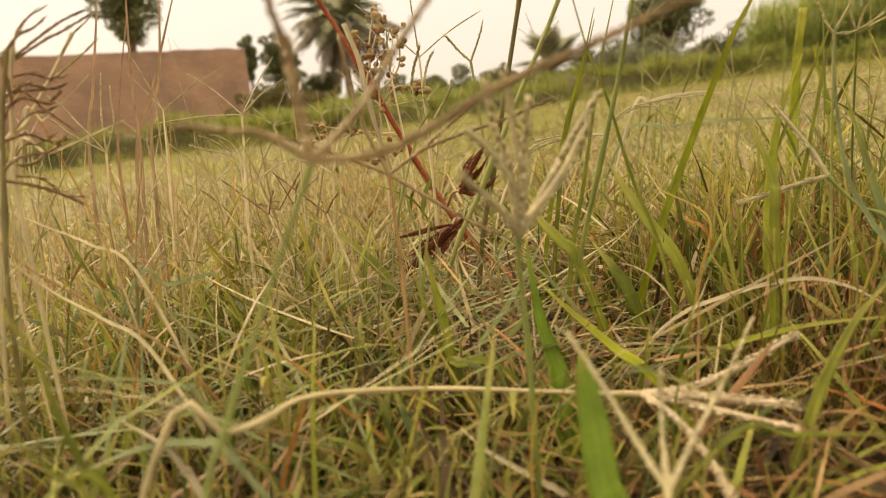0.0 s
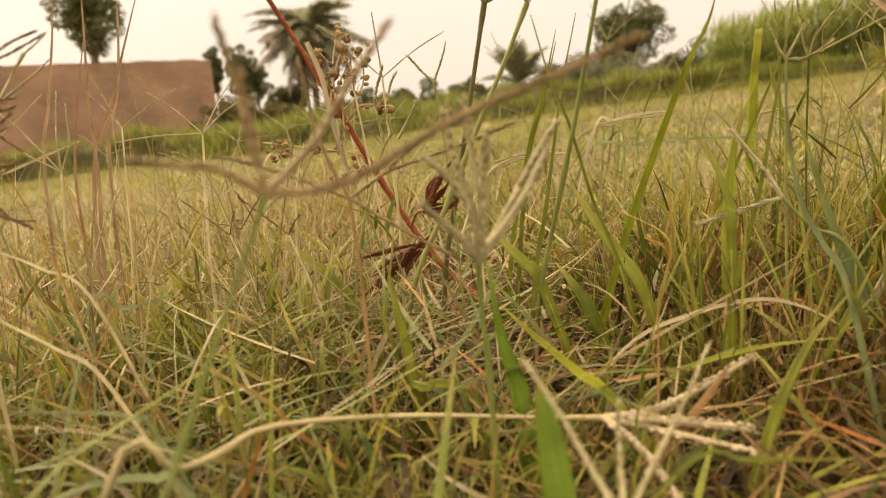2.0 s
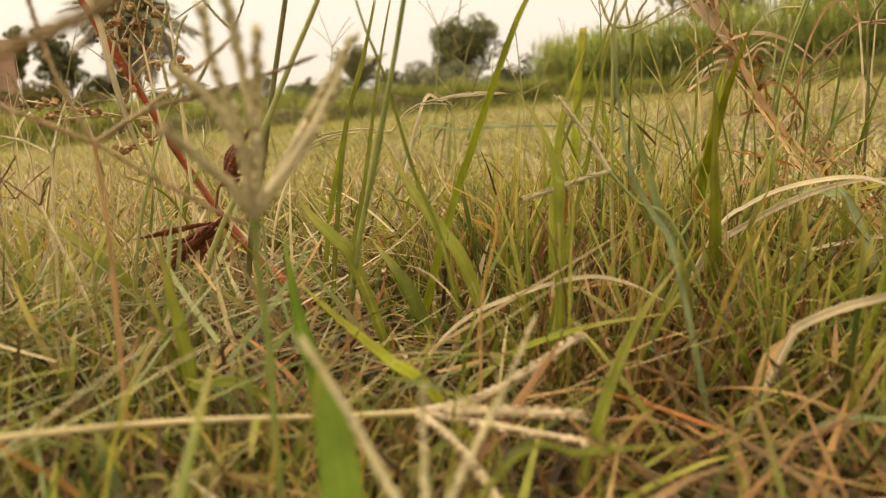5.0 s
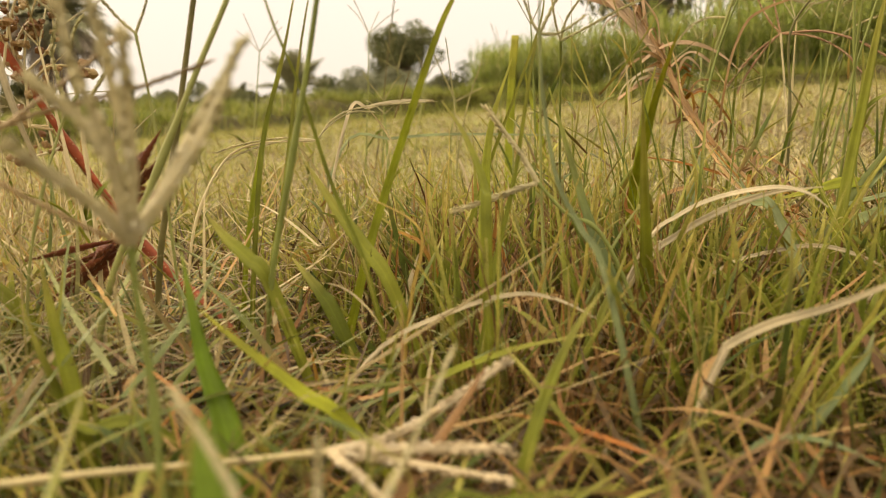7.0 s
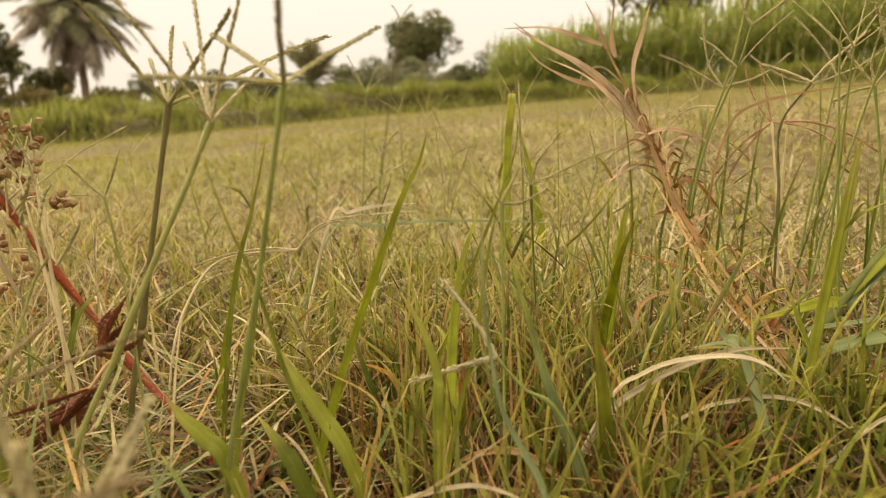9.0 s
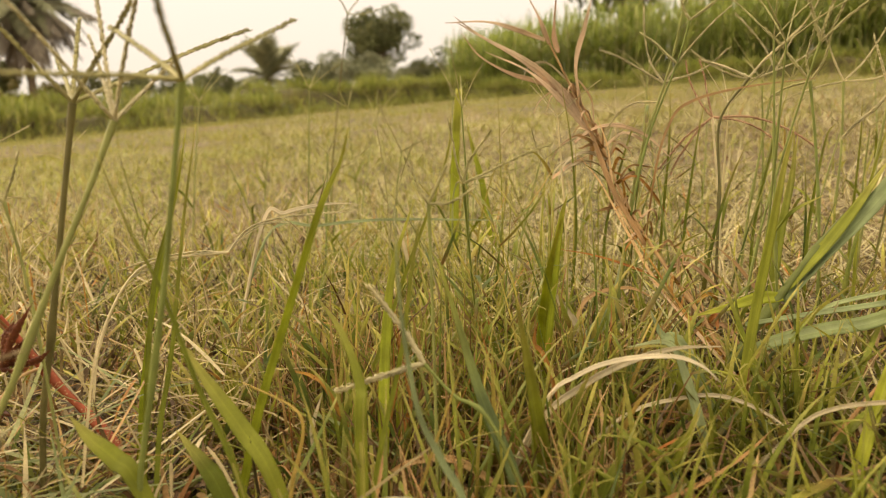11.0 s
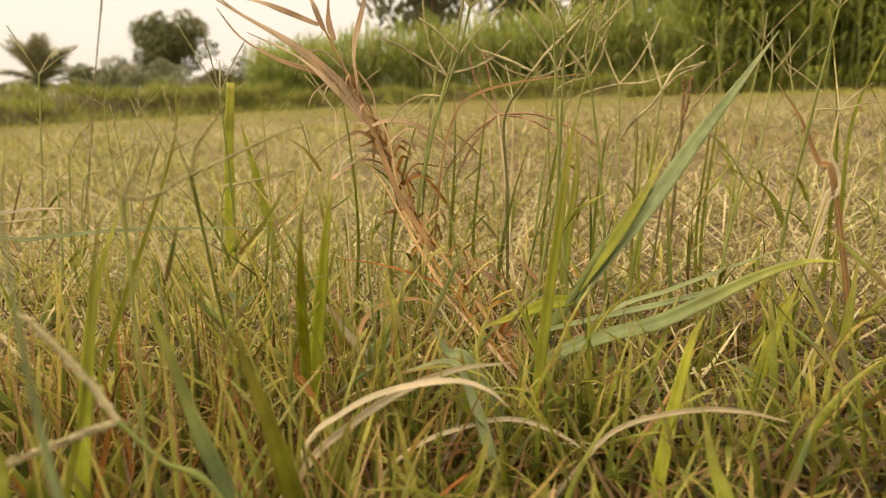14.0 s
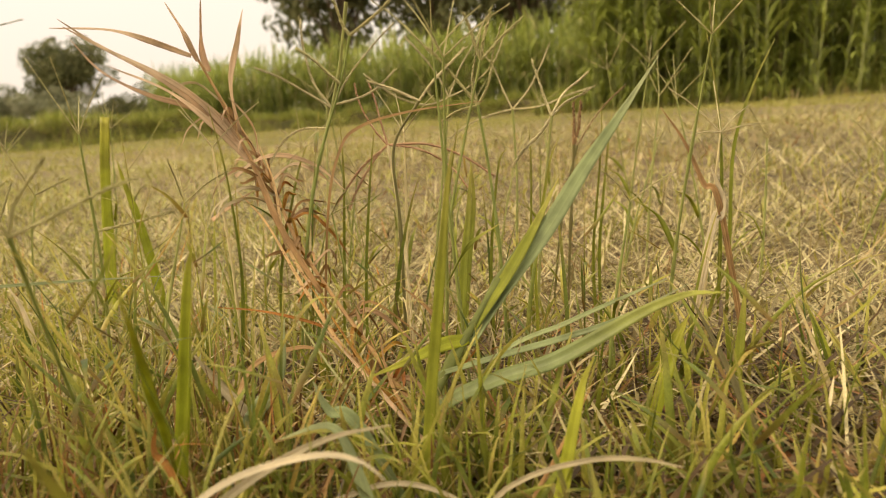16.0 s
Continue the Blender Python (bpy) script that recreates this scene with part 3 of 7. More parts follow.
stuff("fine_turf", "light yellow-green fine grass beyond the tussock", "grass", M_mid, [
    blades(4300, 0.34, 1.4, *W, (0.04, 0.085), (0.0024, 0.0052), 0.42, (0.8, 0.7), 6, tussock, grow=shorter),
    blades(2600, 0.32, 0.9, -6, 30, (0.03, 0.065), (0.0022, 0.0044), 0.5, (0.8, 0.7), 6, short_ok),
    blades(13500, 0.32, 1.6, *W, (0.025, 0.06), (0.0024, 0.0048), 0.6, (0.7, 0.8), 4, short_ok, grow=shorter),
    *tillers(1900, 0.36, 1.3, *W, (0.04, 0.09), 6, (0.02, 0.055), (0.0024, 0.0044), tussock),
])
stuff("dry_turf", "dry straw-coloured grass among the green", "dry grass", M_dry, [
    blades(6750, 0.14, 1.6, *W, (0.04, 0.10), (0.0016, 0.0034), 0.7, (1.0, 1.0), 6, straw_ok, grow=shorter),
    lying(7000, 0.3, 1.6, *W, (0.03, 0.09), (0.0014, 0.0036), 0.03, lambda x, y, r, a: short_ok(x, y, r, a) & (rng.random(len(x)) < (r - 0.28) * 4)),
    lying(3600, 0.22, 1.6, -46, 4, (0.04, 0.11), (0.0014, 0.0030), 0.06, short_ok),
    lying(1200, 0.40, 1.0, 4, 86, (0.03, 0.09), (0.0014, 0.0032), 0.035, short_ok),
    blades(2600, 0.18, 0.9, *W, (0.04, 0.09), (0.0010, 0.0022), 0.7, (2.3, 0.9), 8, straw_ok),
    blades(1250, 0.2, 1.6, -46, 12, (0.07, 0.13), (0.0013, 0.0026), 0.5, (0.8, 0.9), 6, tussock, grow=shorter),
    *tillers(1350, 0.16, 1.5, *W, (0.04, 0.11), 6, (0.012, 0.04), (0.0012, 0.0026), straw_ok, 0.6, (0.7, 1.7)),
    blades(420, 0.3, 0.85, -52, -12, (0.10, 0.20), (0.0009, 0.0017), 0.3, (0.5, 0.6), 8, not_in_lens),
    *tillers(500, 0.2, 1.5, -46, 8, (0.08, 0.17), 5, (0.015, 0.05), (0.0010, 0.0022), tussock, 0.3, (0.5, 1.4)),
])
stuff("grey_turf", "grey-green blades lying over in the turf", "grass", M_grey, [
    lying(300, 0.2, 0.46, -56, -4, (0.05, 0.12), (0.0018, 0.0036), 0.05, short_ok, 7),
    lying(90, 0.26, 0.6, 4, 80, (0.04, 0.10), (0.0018, 0.0036), 0.05, short_ok, 7),
    blades(300, 0.22, 0.7, *W, (0.04, 0.085), (0.0018, 0.0036), 0.55, (1.3, 0.8), 7, short_ok),
])
stuff("rank_turf", "soft broad green blades along the camera track", "grass", M_lush, [
    blades(300, 0.15, 0.40, 26, 88, (0.05, 0.105), (0.0034, 0.0072), 0.35, (0.55, 0.5), 9, not_in_lens),
    blades(110, 0.22, 0.42, 6, 50, (0.06, 0.10), (0.0045, 0.0080), 0.4, (0.6, 0.5), 9, not_in_lens),
    blades(420, 0.24, 0.55, 22, 88, (0.045, 0.095), (0.0024, 0.0046), 0.38, (0.7, 0.6), 8, not_in_lens),
    blades(2400, 0.32, 0.9, -6, 30, (0.04, 0.09), (0.0022, 0.0044), 0.4, (0.7, 0.6), 7, short_ok),
    blades(420, 0.18, 0.60, -50, 22, (0.045, 0.10), (0.0026, 0.0056), 0.38, (0.7, 0.6), 8, not_in_lens),
])
stuff("dead_stems", "brown dead stems standing close together in the tussock", "dead grass", M_dead, [
    blades(1000, 0.22, 0.48, 4, 36, (0.04, 0.10), (0.0012, 0.0030), 0.34, (0.5, 0.6), 7, not_in_lens),
    blades(900, 0.15, 0.42, -50, 10, (0.025, 0.055), (0.0010, 0.0022), 0.35, (0.6, 0.7), 6, not_in_lens),
])
stuff("dead_leaves", "orange-brown dead leaves at the foot of the turf", "dead leaves", M_dead, [
    lying(5000, 0.12, 0.7, *W, (0.02, 0.07), (0.0010, 0.0028), 0.03, short_ok),
    lying(260, 0.14, 0.44, -14, 50, (0.03, 0.07), (0.0026, 0.0055), 0.035, short_ok, 7),
    blades(260, 0.15, 0.42, -20, 60, (0.035, 0.075), (0.0024, 0.0050), 0.6, (1.6, 1.2), 8, short_ok),
    blades(1300, 0.14, 0.5, *W, (0.03, 0.08), (0.0009, 0.0024), 0.9, (1.8, 1.0), 8, short_ok, grow=shorter),
])
# Unseen grass behind the camera, raised to block light from the near turf.
stuff("unseen_turf", "unseen grass behind the camera, added to shade the near turf", "grass", M_turf, [
    blades(9000, 0.18, 1.3, 88, 296, (0.08, 0.22), (0.003, 0.006), 0.4, (0.8, 0.7), 5, tussock, False),
    blades(16000, 0.5, 4.0, 88, 296, (0.02, 0.05), (0.003, 0.006), 0.8, (0.6, 0.8), 2, None, False),
])
stuff("edge_straw", "dry cut grass along the field edge", "dry grass", M_stub, [
    lying(9000, 0.1, 1.6, 88, 296, (0.03, 0.09), (0.002, 0.004), 0.03, not_in_lens, 2, False),
    lying(12000, 1.4, 8.0, 88, 296, (0.05, 0.12), (0.004, 0.009), 0.02, lambda x, y, r, a: patchy(x, y, 1.4, 19.0) > -0.3, 1, False),
    blades(16000, 0.8, 9.0, 88, 296, (0.025, 0.06), (0.004, 0.009), 0.9, (0.6, 0.8), 1, None, False),
])
stuff("thatch", "matted brown dead grass, darkened as shade under the green blades", "thatch", M_thatch_shade, [
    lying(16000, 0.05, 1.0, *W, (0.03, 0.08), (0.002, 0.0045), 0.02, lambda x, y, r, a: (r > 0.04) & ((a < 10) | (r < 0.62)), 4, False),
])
stuff("straw_litter", "loose dry straw lying on the soil", "straw", M_litter, [
    lying(2600, 0.35, 0.85, 6, 88, (0.03, 0.09), (0.0014, 0.0032), 0.02, lambda x, y, r, a: r > 0.05, 4, False),
    lying(9000, 0.42, 1.3, 6, 88, (0.03, 0.10), (0.0014, 0.0030), 0.022, lambda x, y, r, a: patchy(x, y, 5.0, 16.0) > -0.25, 4, False),
    lying(13000, 1.2, 3.4, 6, 88, (0.04, 0.10), (0.0018, 0.0036), 0.025, lambda x, y, r, a: patchy(x, y, 3.0, 17.0) > -0.2, 2, False),
    lying(9000, 0.6, 3.6, 28, 88, (0.03, 0.09), (0.0016, 0.0034), 0.02, lambda x, y, r, a: patchy(x, y, 2.0, 15.0) > -0.2, 3, False),
    lying(14000, 0.45, 2.6, *W, (0.03, 0.09), (0.0010, 0.0026), 0.012, lambda x, y, r, a: r > 0.05, 2, False),
])
stuff("field_dead_leaves", "brown dead leaves lying among the field stubble", "dead leaves", M_dead, [
    lying(3200, 0.55, 3.2, 30, 88, (0.02, 0.06), (0.0022, 0.0052), 0.02, lambda x, y, r, a: patchy(x, y, 2.6, 33.0) > -0.1, 3, False),
])
stuff("field_stubble", "short dry cut grass of the field", "stubble", M_stub, [
    lying(32000, 0.7, 2.6, *W, (0.03, 0.08), (0.0014, 0.003), 0.02, lambda x, y, r, a: (patchy(x, y, 2.3, 11.0) > -0.3) & ((a < 30) | (rng.random(len(x)) < 0.4)), 2, False),
    blades(40000, 0.7, 3.2, *W, (0.015, 0.045), (0.0016, 0.0034), 0.9, (0.6, 0.9), 2, lambda x, y, r, a: rng.random(len(x)) < np.where(a > 30, 0.06, 0.25) + np.where(a > 30, 0.28, 0.7) * (patchy(x, y, 3.0, 1.0) > -0.05), fold=False),
])
stuff("far_stubble", "short yellow-olive cut grass over the field", "stubble", M_far, [
    lying(16000, 2.2, 8.0, *W, (0.04, 0.11), (0.003, 0.007), 0.02, lambda x, y, r, a: patchy(x, y, 1.1, 9.0) > -0.25, 1, False),
    blades(60000, 3.0, 7.5, *W, (0.025, 0.055), (0.003, 0.007), 0.9, (0.6, 0.8), 1, lambda x, y, r, a: rng.random(len(x)) < 0.3 + 0.7 * (patchy(x, y, 1.5, 2.0) > -0.05), fold=False),
    blades(62000, 7.0, 17.0, *W, (0.035, 0.065), (0.006, 0.014), 0.8, (0.5, 0.6), 1, None, fold=False),
])
stuff("field_grass", "thin green regrowth in the cut field", "grass", M_mid, [
    blades(34000, 0.6, 3.2, *W, (0.02, 0.055), (0.0018, 0.0038), 0.6, (0.8, 0.8), 3, lambda x, y, r, a: (patchy(x, y, 1.6, 5.0) > -0.2) & (rng.random(len(x)) < np.where(a > 40, 0.5, 1.0)), fold=False),
    blades(24000, 3.0, 10.0, *W, (0.03, 0.065), (0.004, 0.009), 0.7, (0.5, 0.6), 1, lambda x, y, r, a: patchy(x, y, 0.8, 6.0) > -0.12, fold=False),
])


# ---- the grassy banks that edge the field ----
def bank(name, line, height, half, dens, seed, dry):
    path = spline(line, 60)
    path[:, 2] = ground_z(path[:, 0], path[:, 1])
    t = np.gradient(path[:, :2], axis=0)
    t /= np.linalg.norm(t, axis=1, keepdims=True)
    nrm = np.stack([-t[:, 1], t[:, 0]], -1)
    across = np.array([-1.5, -1.1, -0.85, -0.74, -0.66, -0.6, -0.5, -0.35, -0.1, 0.2, 0.5, 0.8, 1.1, 1.5])
    prof = np.array([0.0, 0.03, 0.14, 0.42, 0.72, 0.86, 0.94, 1.0, 1.0, 0.96, 0.85, 0.6, 0.3, 0.0])
    verts = []
    for i, p in enumerate(path):
        h = height * (0.85 + 0.5 * noise.noise((i * 0.35, seed, 0)))
        push = 0.25 * noise.noise((i * 0.5, seed, 4))
        for a, q in zip(across, prof):
            x, y = p[0] + nrm[i, 0] * (a + push) * half, p[1] + nrm[i, 1] * (a + push) * half
            verts.append((x, y, ground_z(x, y) - 0.03 + h * q + 0.05 * noise.noise((x * 2, y * 2, seed))))
    verts = np.array(verts)
    m = len(across)
    i, j = np.meshgrid(np.arange(60), np.arange(m - 1), indexing="ij")
    f = np.stack([i * m + j, i * m + j + 1, (i + 1) * m + j + 1, (i + 1) * m + j], -1).reshape(-1, 4)
    ob = tagged(new(name, mesh_from(name, verts, [f], M_earth_shade)), "low earth bank overgrown with grass", "bank", kind="structure")
    g = np.random.default_rng(seed)

    def spots(k, share):
        """Places on the bank, in clumps, most of them on its top and lip."""
        col = g.choice(m, k, p=np.array(share) / sum(share))
        v = verts.reshape(-1, m, 3)[g.integers(0, 60, k), col] + g.normal(0, 1, (k, 3)) * (0.11, 0.11, 0.012)
        clump = np.array([noise.noise((x * 1.6, y * 1.6, seed + 2)) for x, y, _ in v])
        keep = g.random(k) < np.clip(0.7 + 1.4 * clump, 0.12, 1.0)
        return v[keep], clump[keep]

    v, cl = spots(dens, (0.7, 0.9, 0.9, 0.9, 1.1, 1.4, 1.6, 1.4, 1.2, 1, 0.8, 0.4, 0.2, 0.1))
    k = len(v)
    stuff(name + "_grass", "rank green grass hanging over the bank", "grass", M_bank, [
        ribbons(v, g.uniform(0, 6.28, k), g.uniform(0.10, 0.26, k) * (1 + 0.9 * cl), g.uniform(0.008, 0.017, k), np.abs(g.normal(0, 0.5, k)), g.normal(1.1, 0.6, k), 3, False)])
    if dry:
        v, cl = spots(dens // 7, (1, 1, 1, 1, 1, 1, 0.6, 0.3, 0.2, 0.2, 0.1, 0.1, 0.1, 0.1))
        k = len(v)
        stuff(name + "_straw", "dry brown grass on the face of the bank", "dry grass", M_dry, [
            ribbons(v, g.uniform(0, 6.28, k), g.uniform(0.10, 0.25, k), g.uniform(0.006, 0.014, k), np.abs(g.normal(0, 0.6, k)), g.normal(1.1, 0.6, k), 3, False)])
    return ob


bank("bank_far", [(-9, 11, 0), (-4, 11.3, 0), (0.0, 11.6, 0), (3.0, 12.4, 0), (5.6, 13.8, 0)], 0.46, 0.8, 30000, 3, False)
bank("bank_low", [(-2.7, 7.6, 0), (-1.9, 7.9, 0), (-0.6, 8.5, 0), (1.4, 10.2, 0)], 0.24, 0.55, 9000, 5, False)
bank("bank_crop", [(5.2, 13.4, 0), (7.6, 12.6, 0), (9.2, 10.2, 0), (10.2, 7.6, 0), (10.8, 5.6, 0)], 0.26, 0.6, 16000, 8, False)


# ---- the fodder crop ----
def crop_plant(g, height, nleaf, leaf_len, segs=5, rings=8, sides=5):
    """Verts, faces, along for the stalk and a list for the leaves, at the origin."""
    lean = g.normal(0, 0.05, 2)
    path = spline([(0, 0, 0), (lean[0] * height * 0.4, lean[1] * height * 0.4, height * 0.45), (lean[0] * height, lean[1] * height, height * 0.88)], rings)
    stalk = tube(path, 0.007, 0.003, sides, knots=(0.2, 0.4, 0.6, 0.8))
    leaves = []
    for k in range(nleaf):
        u = 0.03 + 0.95 * (k + g.uniform(0, 0.6)) / nleaf
        p = np.array([np.interp(u * rings, np.arange(rings + 1), path[:, q]) for q in range(3)])
        up = u > 0.8
        ln = leaf_len * g.uniform(0.7, 1.25) * (0.65 if u < 0.3 else 1)
        leaves.append(ribbons(p[None], np.array([g.uniform(0, 6.28)]), np.array([ln]), np.array([g.uniform(0.026, 0.050)]),
                              np.array([g.uniform(0.15, 0.45) if up else g.uniform(0.4, 0.9)]), np.array([g.uniform(0.6, 1.4) if up else g.uniform(1.7, 2.9)]), segs, True,
                              turn=np.array([0.0])))
    return stalk, leaves


def join(sets):
    v, f, a, base = [], [], [], 0
    for vv, ff, aa in sets:
        v.append(vv), f.append(ff + base), a.append(aa)
        base += len(vv)
    return np.concatenate(v), np.concatenate(f), np.concatenate(a)


def crop_stand(name, spots, heights, seed, label, tall, nleaf=13, leaf_len=0.55):
    """A whole stand as one object for the leaves and one for the stalks."""
    g = np.random.default_rng(seed)
    kinds = []
    for k in range(7):
        st, lv = crop_plant(g, tall, nleaf, leaf_len, 3, 4, 3)
        kinds.append((st, join(lv)))
    stalks, leaves = [], []
    for (x, y), h in zip(spots, heights):
        st, lv = kinds[g.integers(0, 7)]
        ang = g.uniform(0, 6.28)
        rot = np.array([[math.cos(ang), -math.sin(ang), 0], [math.sin(ang), math.cos(ang), 0], [0, 0, 1]])
        at = np.array([x, y, float(ground_z(x, y)) - 0.02])
        for src, dst in ((st, stalks), (lv, leaves)):
            v = src[0] * (h / tall)
            dst.append((v @ rot.T + at, src[1], src[2]))
    v, f, a = join(leaves)
    tagged(new(name, mesh_from(name, v, [f], M_crop, a)), label, "crop", kind="stuff")
    v, f, a = join(stalks)
    tagged(new(name + "_stalks", mesh_from(name, v, [f], M_stalk, a)), "upright green stalks of the fodder crop", "crop stalks", kind="stuff")


def strip(line, depth, n, g, power=1.6):
    path = spline([(*p, 0) for p in line], 100)[:, :2]
    t = np.gradient(path, axis=0)
    t /= np.linalg.norm(t, axis=1, keepdims=True)
    nrm = np.stack([t[:, 1], -t[:, 0]], -1)
    nrm *= np.sign((nrm * path).sum(1))[:, None]
    u = g.uniform(0, 100, n)
    i = np.minimum(u.astype(int), 99)
    p = path[i] + (path[i + 1] - path[i]) * (u - i)[:, None]
    return p + nrm[i] * (g.random(n) ** power * depth)[:, None]


_g = np.random.default_rng(21)
_sp = strip([(5.7, 14.6), (7.9, 13.3), (9.6, 10.8), (10.7, 8.0), (11.2, 5.8)], 5.0, 1900, _g, 1.4)
crop_stand("fodder_crop_far", _sp, _g.uniform(1.4, 1.85, len(_sp)) * (0.78 + 0.22 * smooth(5.8, 9.5, _sp[:, 0])), 31, "dense stand of light-green fodder crop behind the bank", 1.6)
_sp = strip([(7.2, 5.0), (7.4, 4.3), (8.0, 2.2), (8.3, 0.4), (8.0, -2.0)], 5.0, 1250, _g, 1.2) + np.array([0.5, 0.2])
_sp = np.concatenate([_sp, strip([(11.8, 7.0), (12.6, 3.0), (12.8, 0.4), (12.5, -2.0)], 0.8, 260, _g, 1.0)])
crop_stand("fodder_crop_near", _sp, _g.uniform(1.9, 2.3, len(_sp)), 32, "tall dark-green fodder crop at the edge of the field", 2.1, 16, 0.72)


_g2 = np.random.default_rng(57)
_sp = strip([(7.0, 5.6), (7.2, 4.3), (7.8, 2.2), (8.1, 0.4), (7.9, -2.0)], 0.5, 1000, _g2, 1.5)
_n = len(_sp)
stuff("crop_edge_straw", "dry tan grass and dead leaves at the foot of the crop", "dry grass", M_dry, [
    ribbons(place(_sp[:, 0], _sp[:, 1], 0.02), _g2.uniform(0, 6.28, _n), _g2.uniform(0.05, 0.2, _n), _g2.uniform(0.006, 0.014, _n), np.abs(_g2.normal(0, 0.35, _n)), _g2.normal(0.7, 0.6, _n), 3, False)])
_sp = strip([(6.9, 5.6), (7.1, 4.3), (7.9, 2.2), (8.2, 0.4), (8.0, -2.0)], 1.6, 4200, _g2, 1.2)
_n = len(_sp)
stuff("crop_edge_grass", "green undergrowth at the foot of the crop", "grass", M_bank, [
    ribbons(place(_sp[:, 0], _sp[:, 1], 0.02), _g2.uniform(0, 6.28, _n), _g2.uniform(0.12, 0.4, _n), _g2.uniform(0.012, 0.03, _n), np.abs(_g2.normal(0, 0.35, _n)), _g2.normal(0.8, 0.6, _n), 3, False)])


def fodder_plants():
    g = np.random.default_rng(44)
    made = []
    for k in range(4):
        st, lv = crop_plant(g, 2.1, 26, 0.58, 6)
        ob = holder("fodder_plant", (0, 0, 0), "tall green fodder plant with drooping strap leaves", "crop plant", "fodder plants along the field edge")
        part("stalk", mesh_from("stalk", st[0], [st[1]], M_stalk, st[2]), ob)
        for v, f, a in lv:
            part("leaf", mesh_from("leaf", v, [f], M_crop, a), ob)
        made.append(ob)
    spots = strip([(7.0, 4.9), (7.1, 4.2), (7.9, 2.2), (8.2, 0.4), (8.0, -1.0)], 0.7, 120, g)
    for k, (x, y) in enumerate(spots):
        m = pose(x, y, float(ground_z(x, y)) - 0.02, 0, 0, g.uniform(0, 360))
        if k < 4:
            made[k].matrix_basis = m
        else:
            copy_thing(made[k % 4], m)


fodder_plants()


# ---- far trees ----
def at_az(az, d, z=0.0):
    """A place by compass angle to the right of straight ahead, and distance."""
    return np.array([d * math.sin(radians(az)), d * math.cos(radians(az)), z])


def leaf_cloud(g, centres, radii, n, size, droop=0.0):
    """Small pointed leaves in clumps."""
    k = g.choice(len(centres), n, p=radii ** 2 / (radii ** 2).sum())
    d = g.normal(0, 1, (n, 3))
    d /= np.linalg.norm(d, axis=1, keepdims=True)
    p = centres[k] + d * (radii[k] * g.uniform(0.45, 1.08, n) ** 0.6)[:, None] * (1, 1, 0.8)
    a = g.normal(0, 1, (n, 3)) + (0, 0, -droop)
    a /= np.linalg.norm(a, axis=1, keepdims=True)
    b = np.cross(a, g.normal(0, 1, (n, 3)))
    b /= np.linalg.norm(b, axis=1, keepdims=True)
    s = (size * g.uniform(0.6, 1.4, n))[:, None]
    v = np.stack([p - a * s, p + b * s * 0.42, p + a * s, p - b * s * 0.42], 1).reshape(-1, 3)
    return v, np.arange(4 * n).reshape(n, 4)


def tree(az, d, base, top, spread, low, n, size, label, mat, seed, clumps=34, lobes=0.3, droop=0.0, trunk=0.16, flat=1.0, name="tree"):
    """A tapered trunk with limbs, and a crown of leaf clumps with gaps. low: where the crown begins."""
    g = np.random.default_rng(seed)
    at = at_az(az, d)
    ob = holder(name, (*at[:2], base), label, "shrub" if name == "shrub" else "tree")
    cz, hh = (low + top) / 2 - base, (top - low) / 2
    u = g.normal(0, 1, (clumps, 3))
    u /= np.linalg.norm(u, axis=1, keepdims=True)
    cen = u * g.uniform(0.12, 0.88, (clumps, 1)) * (spread / 2, spread / 2, hh * flat) + (0, 0, cz)
    rad = g.uniform(0.16, 0.16 + lobes, clumps) * min(spread / 2, hh) + 0.04
    sets = []
    sets.append(tube(spline([(0, 0, -0.3), (g.normal(0, 0.1), g.normal(0, 0.1), cz * 0.6), (0, 0, cz + hh * 0.5)], 8), trunk, trunk * 0.3, 7))
    for c in cen[:: 3]:
        sets.append(tube(spline([(0, 0, max(0.2, (low - base) * 0.7)), (c[0] * 0.4, c[1] * 0.4, (c[2] + low - base) * 0.5), tuple(c)], 5), trunk * 0.4, trunk * 0.06, 5))
    v, f, a = join(sets)
    part("trunk", mesh_from("trunk", v, [f], M_bark, a), ob)
    v, f = leaf_cloud(g, cen, rad, n, size, droop)
    part("crown", mesh_from("crown", v, [f], mat, shade=False), ob)
    return ob


